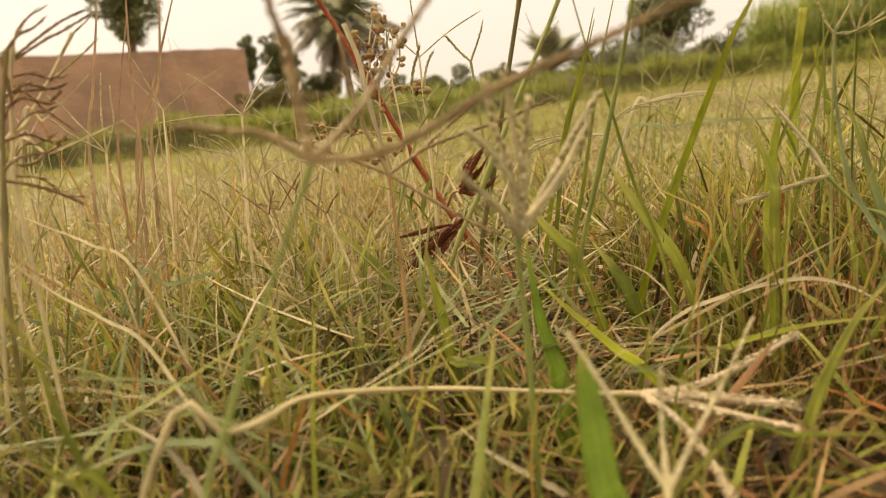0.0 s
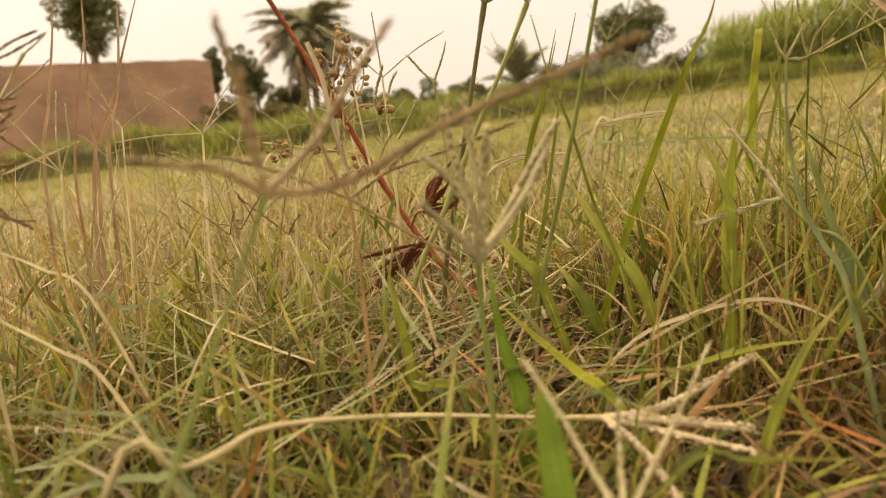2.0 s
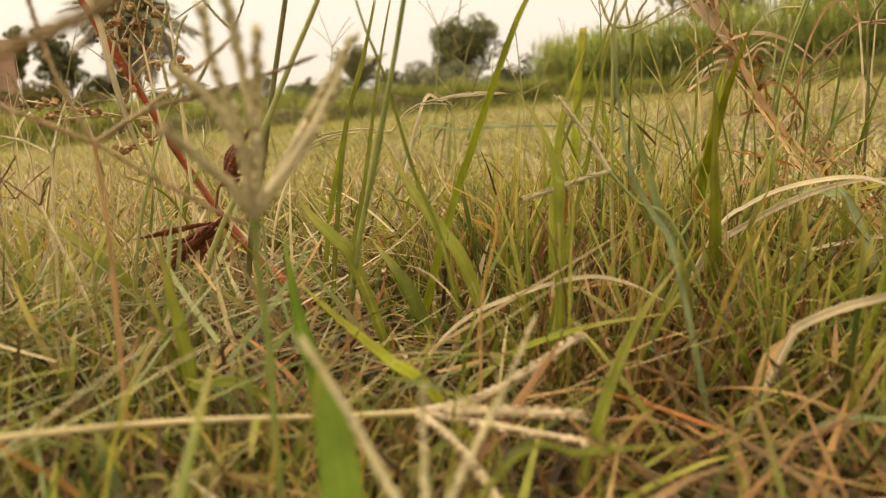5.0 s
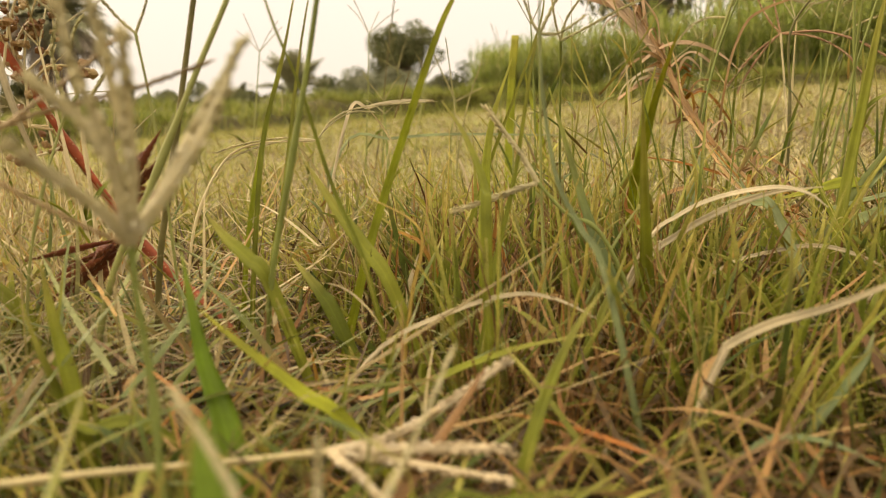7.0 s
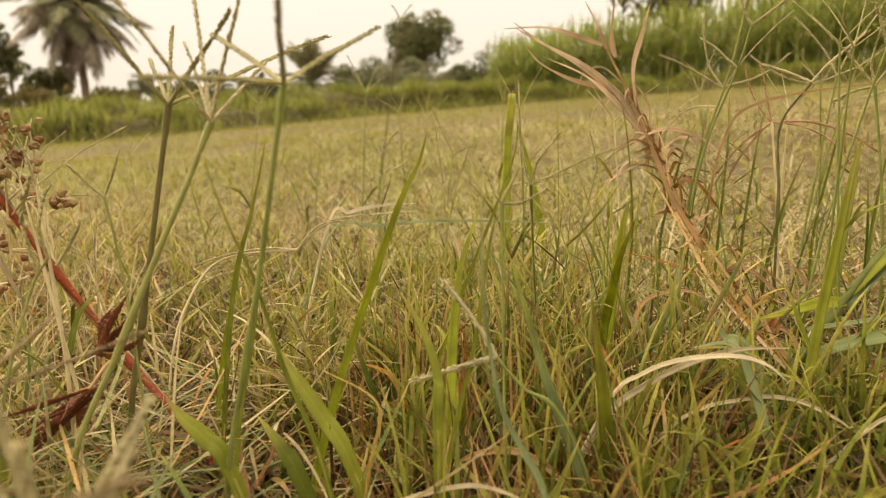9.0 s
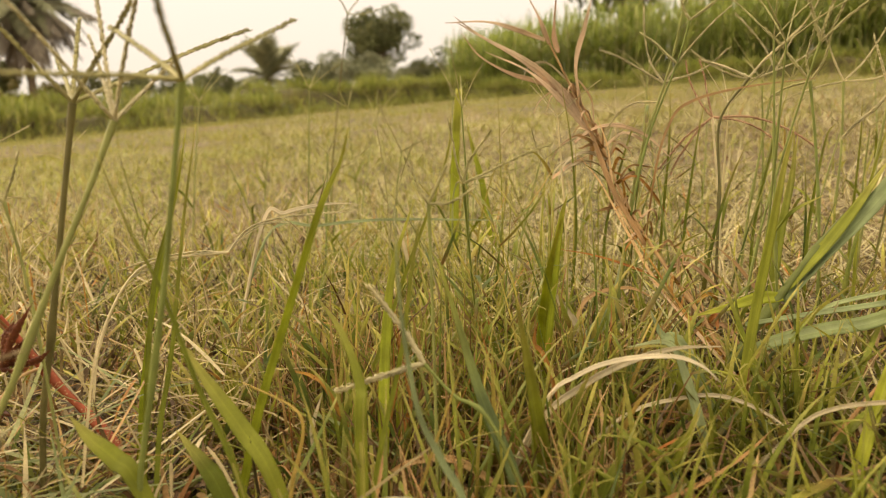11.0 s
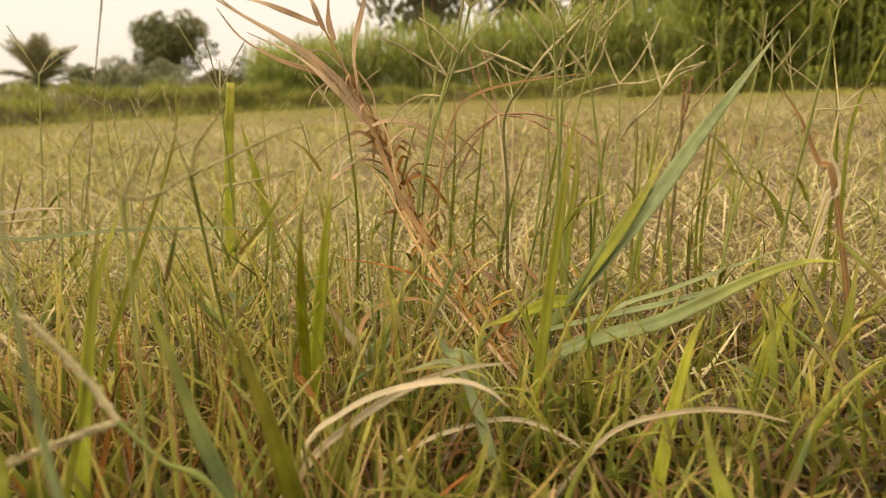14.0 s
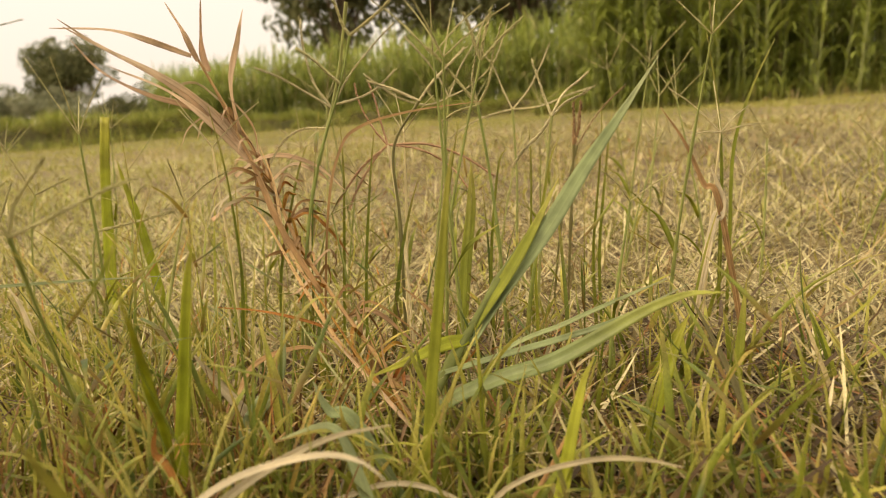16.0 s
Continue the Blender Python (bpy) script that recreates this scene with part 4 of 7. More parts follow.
def palm(az, d, base, crown_z, frond_len, nfr, seed, label, dead=0, trunk_r=0.2, lean=0.0, up=(0.25, 1.3), bend=(0.9, 1.5)):
    g = np.random.default_rng(seed)
    at = at_az(az, d)
    ob = holder("palm_tree", (*at[:2], base), label, "palm tree")
    h = crown_z - base
    path = spline([(-lean, 0, -0.2), (-lean * 0.4, 0, h * 0.5), (0, 0, h)], 18)
    v, f, a = tube(path, trunk_r, trunk_r * 0.8, 9)
    v = v + (np.repeat(np.arange(19) % 2, 9)[:, None] * 0.12 * (v - np.repeat(path, 9, 0)))
    part("trunk", mesh_from("trunk", v, [f], M_bark, a), ob)
    for k in range(nfr):
        old = k < dead
        az_f = k * 2.4 + g.normal(0, 0.2)
        th0 = g.uniform(1.5, 2.6) if old else g.uniform(*up)
        cur = g.uniform(0.5, 0.9) if old else g.uniform(*bend)
        s = np.linspace(0, 1, 15)
        th = np.minimum(th0 + cur * s, 3.05)
        ln = frond_len * g.uniform(0.8, 1.1)
        st = ln / 14
        hx = np.concatenate([[0], np.cumsum(np.sin(th[:-1]) * st)])
        hz = np.concatenate([[0], np.cumsum(np.cos(th[:-1]) * st)])
        rach = np.stack([hx * math.cos(az_f), hx * math.sin(az_f), hz + h], -1)
        rv, rf, ra = tube(rach, 0.035, 0.008, 4)
        t, _, _ = frames_along(rach)
        vs, fs, base_i = [rv], [rf], len(rv)
        sd = np.array([-math.sin(az_f), math.cos(az_f), 0])
        for q in np.linspace(0.06, 1, 46):
            i = q * 14
            j = min(int(i), 13)
            p = rach[j] + (rach[j + 1] - rach[j]) * (i - j)
            ll = ln * 0.24 * math.sin(math.pi * (0.15 + 0.8 * q)) + 0.06
            for sg in (-1, 1):
                dr = sd * sg * 0.8 + t[j] * 0.75 + np.array([0, 0, -0.75 if old else -0.2]) + g.normal(0, 0.14, 3)
                dr /= np.linalg.norm(dr)
                wv = t[j] * ll * 0.1
                vs.append(np.array([p - wv, p + wv, p + dr * ll * 0.6 + wv * 0.7, p + dr * ll]))
                fs.append(np.array([[0, 1, 2, 3]]) + base_i)
                base_i += 4
        part("frond", mesh_from("frond", np.concatenate(vs), [np.concatenate(fs)], M_deadfrond if old else M_frond, shade=False), ob)
    return ob


def far_trees():
    tree(16.1, 60, 0.3, 7.8, 6.8, 2.7, 16000, 0.14, "dark-green round tree with a dense crown beyond the field", M_tree, 61, 95, 0.26, trunk=0.25)
    tree(15.0, 54, 0.3, 4.0, 6.4, 0.6, 5000, 0.13, "grey-green bush below the round tree", M_shrub, 62, 22, 0.35, trunk=0.08, name="shrub")
    palm(7.3, 60, 0.6, 2.1, 3.9, 34, 63, "low date palm with arching grey-green fronds", 0, 0.22, up=(0.15, 1.7), bend=(0.6, 1.2))
    palm(-9.2, 40, 0.3, 5.1, 3.5, 84, 64, "tall date palm with a skirt of dead hanging fronds", 44, 0.19, -0.1, (0.4, 1.7), (0.9, 1.5))
    palm(3.2, 75, 0.8, 2.5, 1.7, 18, 65, "small far date palm", 0, 0.15)
    palm(9.6, 66, 0.6, 2.0, 1.9, 16, 66, "small far date palm", 0, 0.15)
    # the low tree line
    g = np.random.default_rng(70)
    for az, top, wide, m in ((0.6, 2.2, 4.0, 0), (2.0, 1.7, 3.5, 0), (4.4, 2.0, 4.5, 0), (5.8, 2.3, 3.0, 0), (8.8, 2.4, 2.6, 1), (10.2, 3.4, 2.6, 0), (11.4, 3.2, 3.0, 1), (12.6, 3.4, 4.0, 1),
                             (18.2, 3.0, 3.5, 1), (19.6, 3.7, 3.0, 0), (20.8, 4.2, 3.5, 0), (-4.5, 2.0, 4.0, 0), (-2.2, 1.5, 4.0, 0)):
        tree(az, 64 + g.uniform(-4, 8), 0.2, top + 0.9, wide * 1.5, 0.0, 3000, 0.13, "far grey-green bush in the tree line", M_shrub if m else M_tree, int(100 + az * 10), 14, 0.35, trunk=0.07, name="shrub")
    # left of the palms
    tree(-11.0, 42, 0.3, 2.9, 4.0, 0.3, 4500, 0.13, "dark bushy tree beside the tall palm", M_tree, 71, 26, 0.3, trunk=0.12)
    tree(-13.6, 47, 0.2, 5.2, 1.6, 1.0, 3000, 0.12, "slender upright tree beside the wall", M_tree, 72, 22, 0.4, trunk=0.1)
    tree(-14.7, 46, 0.2, 6.3, 2.0, 1.0, 3200, 0.12, "slender upright tree beside the wall", M_tree, 73, 22, 0.4, trunk=0.1)
    tree(-16.6, 48, 0.2, 6.4, 1.5, 1.0, 2600, 0.12, "slender upright tree beside the wall", M_tree, 74, 20, 0.4, trunk=0.1)
    tree(-19.0, 60, 0.2, 6.2, 3.6, 2.0, 2600, 0.16, "tree behind the mud wall", M_shrub, 75, 20, 0.35, trunk=0.12)
    tree(-21.6, 60, 0.2, 6.0, 3.4, 2.0, 2600, 0.16, "tree behind the mud wall", M_shrub, 76, 20, 0.35, trunk=0.12)
    tree(-24.8, 42, 0.2, 8.3, 3.5, 4.7, 6000, 0.14, "leafy round-crowned tree behind the mud wall", M_tree, 77, 34, 0.32, trunk=0.18)
    tree(-33.0, 60, 0.2, 6.2, 7.0, 2.0, 3500, 0.16, "broad tree behind the mud wall", M_shrub, 78, 24, 0.35, trunk=0.15)
    # the dark hanging trees behind the crop
    for az, sd in ((36, 81), (44, 82), (51, 83), (58, 84)):
        tree(az, 30, 0.4, 11.0, 9.0, 3.4, 11000, 0.17, "dark tree with hanging twigs behind the crop", M_tree, sd, 70, 0.20, droop=1.6, trunk=0.2)


far_trees()


# ---- the mud-brick wall ----
def mud_wall():
    a, b = at_az(-16.9, 24), at_az(-46, 25)
    n, th = 46, 0.3
    d = (b - a) / np.linalg.norm(b - a)
    q = np.array([-d[1], d[0], 0])
    bm = bmesh.new()
    rows = []
    for i in range(n + 1):
        p = a + (b - a) * i / n
        top = 2.42 + 0.05 * noise.noise((i * 0.6, 0, 5)) + (0.0 if i > 1 else -0.05)
        rows.append([bm.verts.new(tuple(p + q * s * th / 2 + np.array([0, 0, z]))) for s, z in ((-1, -0.6), (-1, top), (1, top - 0.02), (1, -0.6))])
    for r0, r1 in zip(rows, rows[1:]):
        for k in range(3):
            bm.faces.new((r0[k], r0[k + 1], r1[k + 1], r1[k]))
    bm.faces.new(rows[0][::-1])
    bm.faces.new(rows[-1])
    bmesh.ops.recalc_face_normals(bm, faces=bm.faces)
    me = bpy.data.meshes.new("wall_mud")
    bm.to_mesh(me)
    bm.free()
    me.materials.append(M_wall)
    tagged(new("wall_mud", me), "weathered red-brown mud-brick wall at the far side of the field", "wall", kind="structure")


mud_wall()
for _az, _d, _top, _w, _s in ((-16, 19, 0.75, 3.0, 91), (-12, 20, 0.7, 3.0, 94), (-8, 22, 0.6, 3.0, 95)):
    tree(_az, _d, -0.25, _top + 0.2, _w, -0.1, 2600, 0.06, "low green bush at the foot of the wall", M_bank, _s, 22, 0.4, trunk=0.03, name="shrub")


# ---- the plants that stand out in the tussock ----
def rooted(points):
    """Carries the foot of a plant down to the soil."""
    p = [np.array(q, float) for q in points]
    z = float(ground_z(p[0][0], p[0][1])) - 0.004
    if p[0][2] > z + 0.006:
        h, d = p[0][2] - z, p[0] - p[1]
        d = d[:2] / (np.linalg.norm(d) + 1e-9) * min(0.9 * h, 0.04)
        p.insert(0, np.array([p[0][0] + d[0], p[0][1] + d[1], z]))
    return p


def blade(label, points, width, mat, turn=28.0, fold=0.35, base_w=0.6, peak=0.3, tip=1.0, cut=False):
    """One shoot: a leaf, and the sheath that wraps its foot."""
    global VIEWPOINT
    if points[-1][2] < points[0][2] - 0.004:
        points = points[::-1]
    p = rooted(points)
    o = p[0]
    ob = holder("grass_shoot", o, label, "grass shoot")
    keep, VIEWPOINT = VIEWPOINT, VIEWPOINT - o
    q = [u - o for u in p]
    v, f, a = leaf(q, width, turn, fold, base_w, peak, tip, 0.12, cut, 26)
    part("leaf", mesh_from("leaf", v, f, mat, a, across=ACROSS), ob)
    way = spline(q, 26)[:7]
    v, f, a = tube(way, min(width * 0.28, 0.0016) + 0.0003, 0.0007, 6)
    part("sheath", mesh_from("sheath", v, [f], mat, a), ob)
    VIEWPOINT = keep
    return ob


def seed_head(label, stem, fingers, r, stem_mat, spike_mat, stem_r):
    p = rooted(stem)
    ob = holder("grass_seed_head", p[0], label, "seed head", "grass seed heads")
    o = p[0]
    v, f, a = tube(spline([q - o for q in p], 26), stem_r, stem_r * 0.7, 6, knots=(0.45, 0.98))
    part("stem", mesh_from("stem", v, [f], stem_mat, a), ob)
    for k, q in enumerate(fingers):
        part("spike", spike([np.array(u) - o for u in q], r, spike_mat, seed=k + int(1000 * abs(o[0]))), ob)
    return ob


def grassy_plant(name, label, category, stem, stem_r, stem_mat, leaves, leaf_mat, wave):
    p = rooted(stem)
    ob = holder(name, p[0], label, category)
    o = p[0]
    global VIEWPOINT
    keep, VIEWPOINT = VIEWPOINT, VIEWPOINT - o
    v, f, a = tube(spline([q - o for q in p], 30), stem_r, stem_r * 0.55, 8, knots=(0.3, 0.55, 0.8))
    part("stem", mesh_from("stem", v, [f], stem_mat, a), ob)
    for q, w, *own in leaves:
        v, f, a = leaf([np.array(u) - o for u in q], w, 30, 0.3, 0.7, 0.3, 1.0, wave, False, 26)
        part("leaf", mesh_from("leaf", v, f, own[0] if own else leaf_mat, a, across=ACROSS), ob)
    VIEWPOINT = keep
    return ob


def blue_plant(label, stem, leaves):
    ob = grassy_plant("grass_plant", label, "grass plant", stem, 0.0034, M_darkgreen, leaves, M_blue, 0.15)
    return ob


def red_plant(label, stem, leaves, strands):
    """The dead plant: a bundle of split dry sheaths round a thin stem, with papery leaves."""
    ob = grassy_plant("dried_grass_plant", label, "dry grass", stem, 0.0016, M_brown, leaves, M_pinkdry, 0.6)
    global VIEWPOINT
    keep, VIEWPOINT = VIEWPOINT, VIEWPOINT - np.array(ob.location)
    for k, (q, w) in enumerate(strands):
        v, f, a = leaf([np.array(u) - np.array(ob.location) for u in q], w * 0.46, 25, 0.7, 0.8, 0.4, 1.0, 0.5, False, 26)
        part("sheath", mesh_from("sheath", v, f, (M_rust, M_speck, M_brown, M_pinkdry)[k % 4], a, across=ACROSS), ob, "split orange-brown dry sheath")
    g = np.random.default_rng(17)
    way = spline([q - np.array(ob.location) for q in rooted(stem)], 40)
    for k in range(52):
        p = way[int(g.uniform(4, 30))]
        d = g.normal(0, 1, 3) * (1, 0.6, 0.5) + (0, 0, 0.2)
        d /= np.linalg.norm(d)
        ln = g.uniform(0.014, 0.042)
        hang = np.array([g.normal(0, 0.25), g.normal(0, 0.25), g.uniform(-0.9, 0.1)]) * ln
        v, f, a = leaf([p, p + d * ln * 0.45 + (0, 0, 0.004), p + d * ln * 0.85 + hang * 0.5, p + d * ln + hang], g.uniform(0.0012, 0.0030), g.uniform(-40, 40), 0.5, 0.8, 0.3, 1.0, 0.5, False, 12)
        part("curled_leaf", mesh_from("leaf", v, f, (M_rust, M_brown, M_pinkdry, M_brown)[k % 4], a, across=ACROSS), ob)
    for k in range(18):
        p = way[int(g.uniform(24, 36))]
        d = np.array([g.normal(-0.7, 0.5), g.normal(0, 0.5), g.uniform(-0.1, 0.8)])
        d /= np.linalg.norm(d)
        ln = g.uniform(0.02, 0.055)
        hang = np.array([0, 0, g.uniform(-0.7, 0.0)]) * ln
        v, f, a = leaf([p, p + d * ln * 0.45 + (0, 0, 0.003), p + d * ln * 0.85 + hang * 0.4, p + d * ln + hang], g.uniform(0.0010, 0.0026), g.uniform(-40, 40), 0.5, 0.8, 0.3, 1.0, 0.5, False, 12)
        part("curled_leaf", mesh_from("leaf", v, f, (M_pinkdry, M_brown, M_pinkdry, M_pale)[k % 4], a, across=ACROSS), ob)
    VIEWPOINT = keep
    return ob


def pod_mesh(k):
    """A small ribbed seed, squashed and uneven."""
    bm = bmesh.new()
    bmesh.ops.create_icosphere(bm, subdivisions=2, radius=1.0)
    for v in bm.verts:
        v.co *= 1 + 0.55 * noise.noise(v.co * 1.4 + Vector((k * 9, 0, 0))) + 0.4 * noise.noise(v.co * 3.3 + Vector((0, k * 7, 0)))
        v.co.z *= 0.85
    me = bpy.data.meshes.new("seed")
    bm.to_mesh(me)
    bm.free()
    me.materials.append(M_seed)
    return me


def spikelet_mesh(points, r, k):
    """A flat lance-shaped spikelet whose scales give it a toothed edge."""
    path = spline(points, 22)
    t, a, b = frames_along(path)
    s = np.linspace(0, 1, 23)
    w = r * (0.35 + 0.65 * np.sin(np.clip(s * 1.25, 0, 1) * np.pi * 0.5)) * np.clip((1 - s) * 2.2, 0.04, 1) * np.where(np.arange(23) % 2 == 0, 1.0, 0.74)
    ang = np.arange(8) * np.pi / 4 + 0.2 * k
    ring = path[:, None] + w[:, None, None] * (a[:, None] * np.cos(ang)[None, :, None] + 0.45 * b[:, None] * np.sin(ang)[None, :, None])
    i, j = np.meshgrid(np.arange(22), np.arange(8), indexing="ij")
    j2 = (j + 1) % 8
    f = np.stack([i * 8 + j, i * 8 + j2, (i + 1) * 8 + j2, (i + 1) * 8 + j], -1).reshape(-1, 4)
    return mesh_from("spikelet", ring.reshape(-1, 3), [f], M_maroon, np.repeat(s, 8), False)


def red_weed(stem, sheath, spikelets, twigs, rays):
    """A red-stemmed sedge weed with maroon spikelets and strings of brown seeds."""
    g = np.random.default_rng(5)
    pods = [pod_mesh(k) for k in range(4)]
    p = rooted(stem)
    o = p[0]
    ob = holder("red_stemmed_weed", o, "red-stemmed weed with maroon spikelets and brown seeds", "weed")
    v, f, a = tube(spline([q - o for q in p], 40), 0.0026, 0.0016, 8, knots=(0.25, 0.4, 0.62, 0.8))
    part("stem", mesh_from("stem", v, [f], M_redstem, a), ob)
    # Long rays added to join the stem to spikelets fitted nearer the camera.
    for q, e in rays:
        q, e = np.array(q) - o, np.array(e) - o
        v, f, a = tube(spline([q, (q + e) / 2 + (0, 0, 0.004), e], 12), 0.0011, 0.0008, 6)
        part("ray", mesh_from("ray", v, [f], M_brown, a), ob)
    global VIEWPOINT
    keep, VIEWPOINT = VIEWPOINT, VIEWPOINT - o
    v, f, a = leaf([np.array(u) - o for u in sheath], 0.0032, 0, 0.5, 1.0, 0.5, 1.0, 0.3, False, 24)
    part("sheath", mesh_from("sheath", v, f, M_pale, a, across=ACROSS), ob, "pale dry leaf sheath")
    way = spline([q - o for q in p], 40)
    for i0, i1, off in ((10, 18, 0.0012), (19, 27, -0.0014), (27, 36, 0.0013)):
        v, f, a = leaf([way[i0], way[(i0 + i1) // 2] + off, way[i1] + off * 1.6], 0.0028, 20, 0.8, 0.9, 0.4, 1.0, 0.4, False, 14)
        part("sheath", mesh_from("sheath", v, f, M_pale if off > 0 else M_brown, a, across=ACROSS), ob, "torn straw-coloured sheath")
    VIEWPOINT = keep
    for k, (q, e) in enumerate(spikelets):
        q, e = np.array(q) - o, np.array(e) - o
        m = (q + e) / 2 + g.normal(0, 0.0015, 3)
        part("spikelet", spikelet_mesh([q, m, e], 0.0023, k), ob, "flat maroon spikelet")
        e2 = q + (e - q) * g.uniform(0.6, 0.95) + g.normal(0, 0.0035, 3)
        part("spikelet", spikelet_mesh([q + g.normal(0, 0.0012, 3), (q + e2) / 2 + g.normal(0, 0.0015, 3), e2], 0.0019, k + 3), ob, "flat maroon spikelet")
    for k, (q, e) in enumerate(twigs):
        q, e = np.array(q) - o, np.array(e) - o
        path = spline([q, (q + e) / 2 + g.normal(0, 0.004, 3), e], 12)
        v, f, a = tube(path, 0.0008, 0.0005, 5)
        tw = part("twig", mesh_from("twig", v, [f], M_drystem, a), ob)
        for i in range(2, 13):
            for rep in range(2 if i > 8 else 1):
                sd = part("seed", pods[(i + rep) % 4], tw)
                sd.location = path[i] + g.normal(0, 0.0026, 3)
                big = g.uniform(0.0010, 0.0024) * (1.5 if g.random() < 0.15 else 1.0)
                sd.scale = [big * g.uniform(0.8, 1.2), big, big * g.uniform(0.8, 1.25)]
                sd.rotation_euler = g.uniform(0, 3, 3)


blade("tall yellow-green grass blade standing in the tussock", [(0.076, 0.364, -0.017), (0.087, 0.374, 0.012), (0.101, 0.370, 0.067), (0.114, 0.368, 0.106), (0.131, 0.353, 0.162), (0.140, 0.349, 0.182), (0.143, 0.345, 0.196)], 0.0044, M_lime, fold=0.5, base_w=0.8, peak=0.15)
blade("broad fresh green leaf rising from the turf", [(0.033, 0.158, 0.044), (0.030, 0.162, 0.051), (0.029, 0.170, 0.065), (0.028, 0.175, 0.075), (0.028, 0.178, 0.081)], 0.0077, M_fresh, fold=0.2, peak=0.45, base_w=0.7)
blade("broad dark-green leaf with a pale midrib", [(0.038, 0.239, -0.006), (0.033, 0.250, 0.011), (0.031, 0.263, 0.039), (0.026, 0.272, 0.060), (0.023, 0.280, 0.091)], 0.0101, M_fresh, fold=0.3, turn=15)
blade("short green leaf leaning over the tussock", [(0.067, 0.255, 0.036), (0.054, 0.263, 0.046), (0.040, 0.270, 0.059), (0.027, 0.276, 0.073)], 0.0051, M_lime, fold=0.6, peak=0.5)
blade("upright green grass blade", [(0.050, 0.375, -0.002), (0.058, 0.392, 0.056), (0.067, 0.398, 0.094), (0.078, 0.400, 0.155), (0.087, 0.394, 0.198)], 0.0023, M_green, fold=0.6, base_w=0.9)
blade("thin green blade with a dry rusty tip", [(0.051, 0.413, 0.052), (0.061, 0.422, 0.118), (0.072, 0.421, 0.154), (0.080, 0.418, 0.186)], 0.0024, M_green, fold=0.6, base_w=0.9)
blade("wiry green stem leaning across the tussock", [(0.088, 0.316, 0.068), (0.077, 0.325, 0.104), (0.068, 0.330, 0.141), (0.060, 0.331, 0.164), (0.053, 0.330, 0.191)], 0.0019, M_green, fold=0.9, base_w=1.0, peak=0.1)
blade("bluish-green wiry stem in the tussock", [(0.155, 0.254, 0.073), (0.149, 0.262, 0.091), (0.143, 0.268, 0.108), (0.140, 0.273, 0.141), (0.139, 0.272, 0.175)], 0.0022, M_blue, fold=0.8, base_w=0.9)
blade("slender green grass stem", [(0.132, 0.316, 0.015), (0.146, 0.326, 0.064), (0.157, 0.329, 0.103), (0.164, 0.328, 0.148), (0.167, 0.326, 0.162)], 0.0021, M_green, fold=0.8, base_w=0.9)
blade("broad lime-green blade in the tussock", [(0.180, 0.391, -0.004), (0.178, 0.403, 0.027), (0.179, 0.410, 0.053)], 0.0099, M_lime, base_w=0.9)
blade("green grass leaf in the tussock", [(-0.013, 0.289, 0.047), (-0.017, 0.296, 0.068), (-0.019, 0.300, 0.088)], 0.0058, M_green, peak=0.4)
blade("green grass leaf in the tussock", [(0.008, 0.285, 0.034), (-0.011, 0.286, 0.037), (-0.020, 0.292, 0.057), (-0.025, 0.297, 0.076)], 0.0043, M_green, peak=0.4)
blade("soft green leaf behind the weed", [(-0.092, 0.412, 0.084), (-0.073, 0.413, 0.068), (-0.054, 0.411, 0.046), (-0.049, 0.407, 0.029)], 0.0081, M_green, peak=0.5)
blade("thin yellow curled grass blade", [(0.108, 0.327, 0.053), (0.111, 0.329, 0.063), (0.115, 0.331, 0.078), (0.111, 0.334, 0.087), (0.094, 0.341, 0.097)], 0.0015, M_straw, base_w=1.0)
blade("rust-orange spotted dead leaf", [(0.140, 0.316, -0.002), (0.141, 0.320, 0.007), (0.146, 0.323, 0.020)], 0.0066, M_rust, peak=0.5, fold=0.15)
blade("orange-brown dying leaf blade", [(-0.034, 0.235, 0.027), (-0.052, 0.239, 0.042), (-0.063, 0.241, 0.055), (-0.082, 0.241, 0.069)], 0.0019, M_rust, peak=0.5)
blade("red-brown dry leaf blade", [(-0.028, 0.330, 0.045), (-0.043, 0.325, 0.036), (-0.076, 0.327, 0.061)], 0.0012, M_brown, peak=0.5)
blade("yellow-orange dying blade in the tussock", [(-0.065, 0.207, 0.032), (-0.061, 0.215, 0.045), (-0.058, 0.220, 0.054)], 0.0014, M_rust, peak=0.4)
blade("bent dry brown grass stem", [(-0.172, 0.249, 0.110), (-0.164, 0.252, 0.098), (-0.148, 0.258, 0.082), (-0.127, 0.264, 0.062), (-0.108, 0.264, 0.038)], 0.0012, M_brown, fold=0.8, base_w=1.0, peak=0.1, tip=0.4)
blade("pale green leaf in the tussock", [(-0.161, 0.320, 0.075), (-0.148, 0.326, 0.071), (-0.131, 0.334, 0.073), (-0.124, 0.336, 0.072)], 0.0017, M_blue, peak=0.5)
blade("pale green leaf lying in the turf", [(-0.124, 0.198, 0.075), (-0.105, 0.207, 0.069), (-0.094, 0.211, 0.064), (-0.089, 0.211, 0.058)], 0.0013, M_blue, peak=0.5)
blade("grey-green leaf lying in the turf", [(-0.108, 0.175, 0.057), (-0.095, 0.183, 0.058), (-0.082, 0.189, 0.055), (-0.073, 0.189, 0.049)], 0.0028, M_blue, peak=0.5)
blade("pale folded dead leaf", [(-0.101, 0.184, 0.066), (-0.091, 0.185, 0.057), (-0.086, 0.184, 0.049), (-0.083, 0.183, 0.045)], 0.0031, M_pale, peak=0.5)
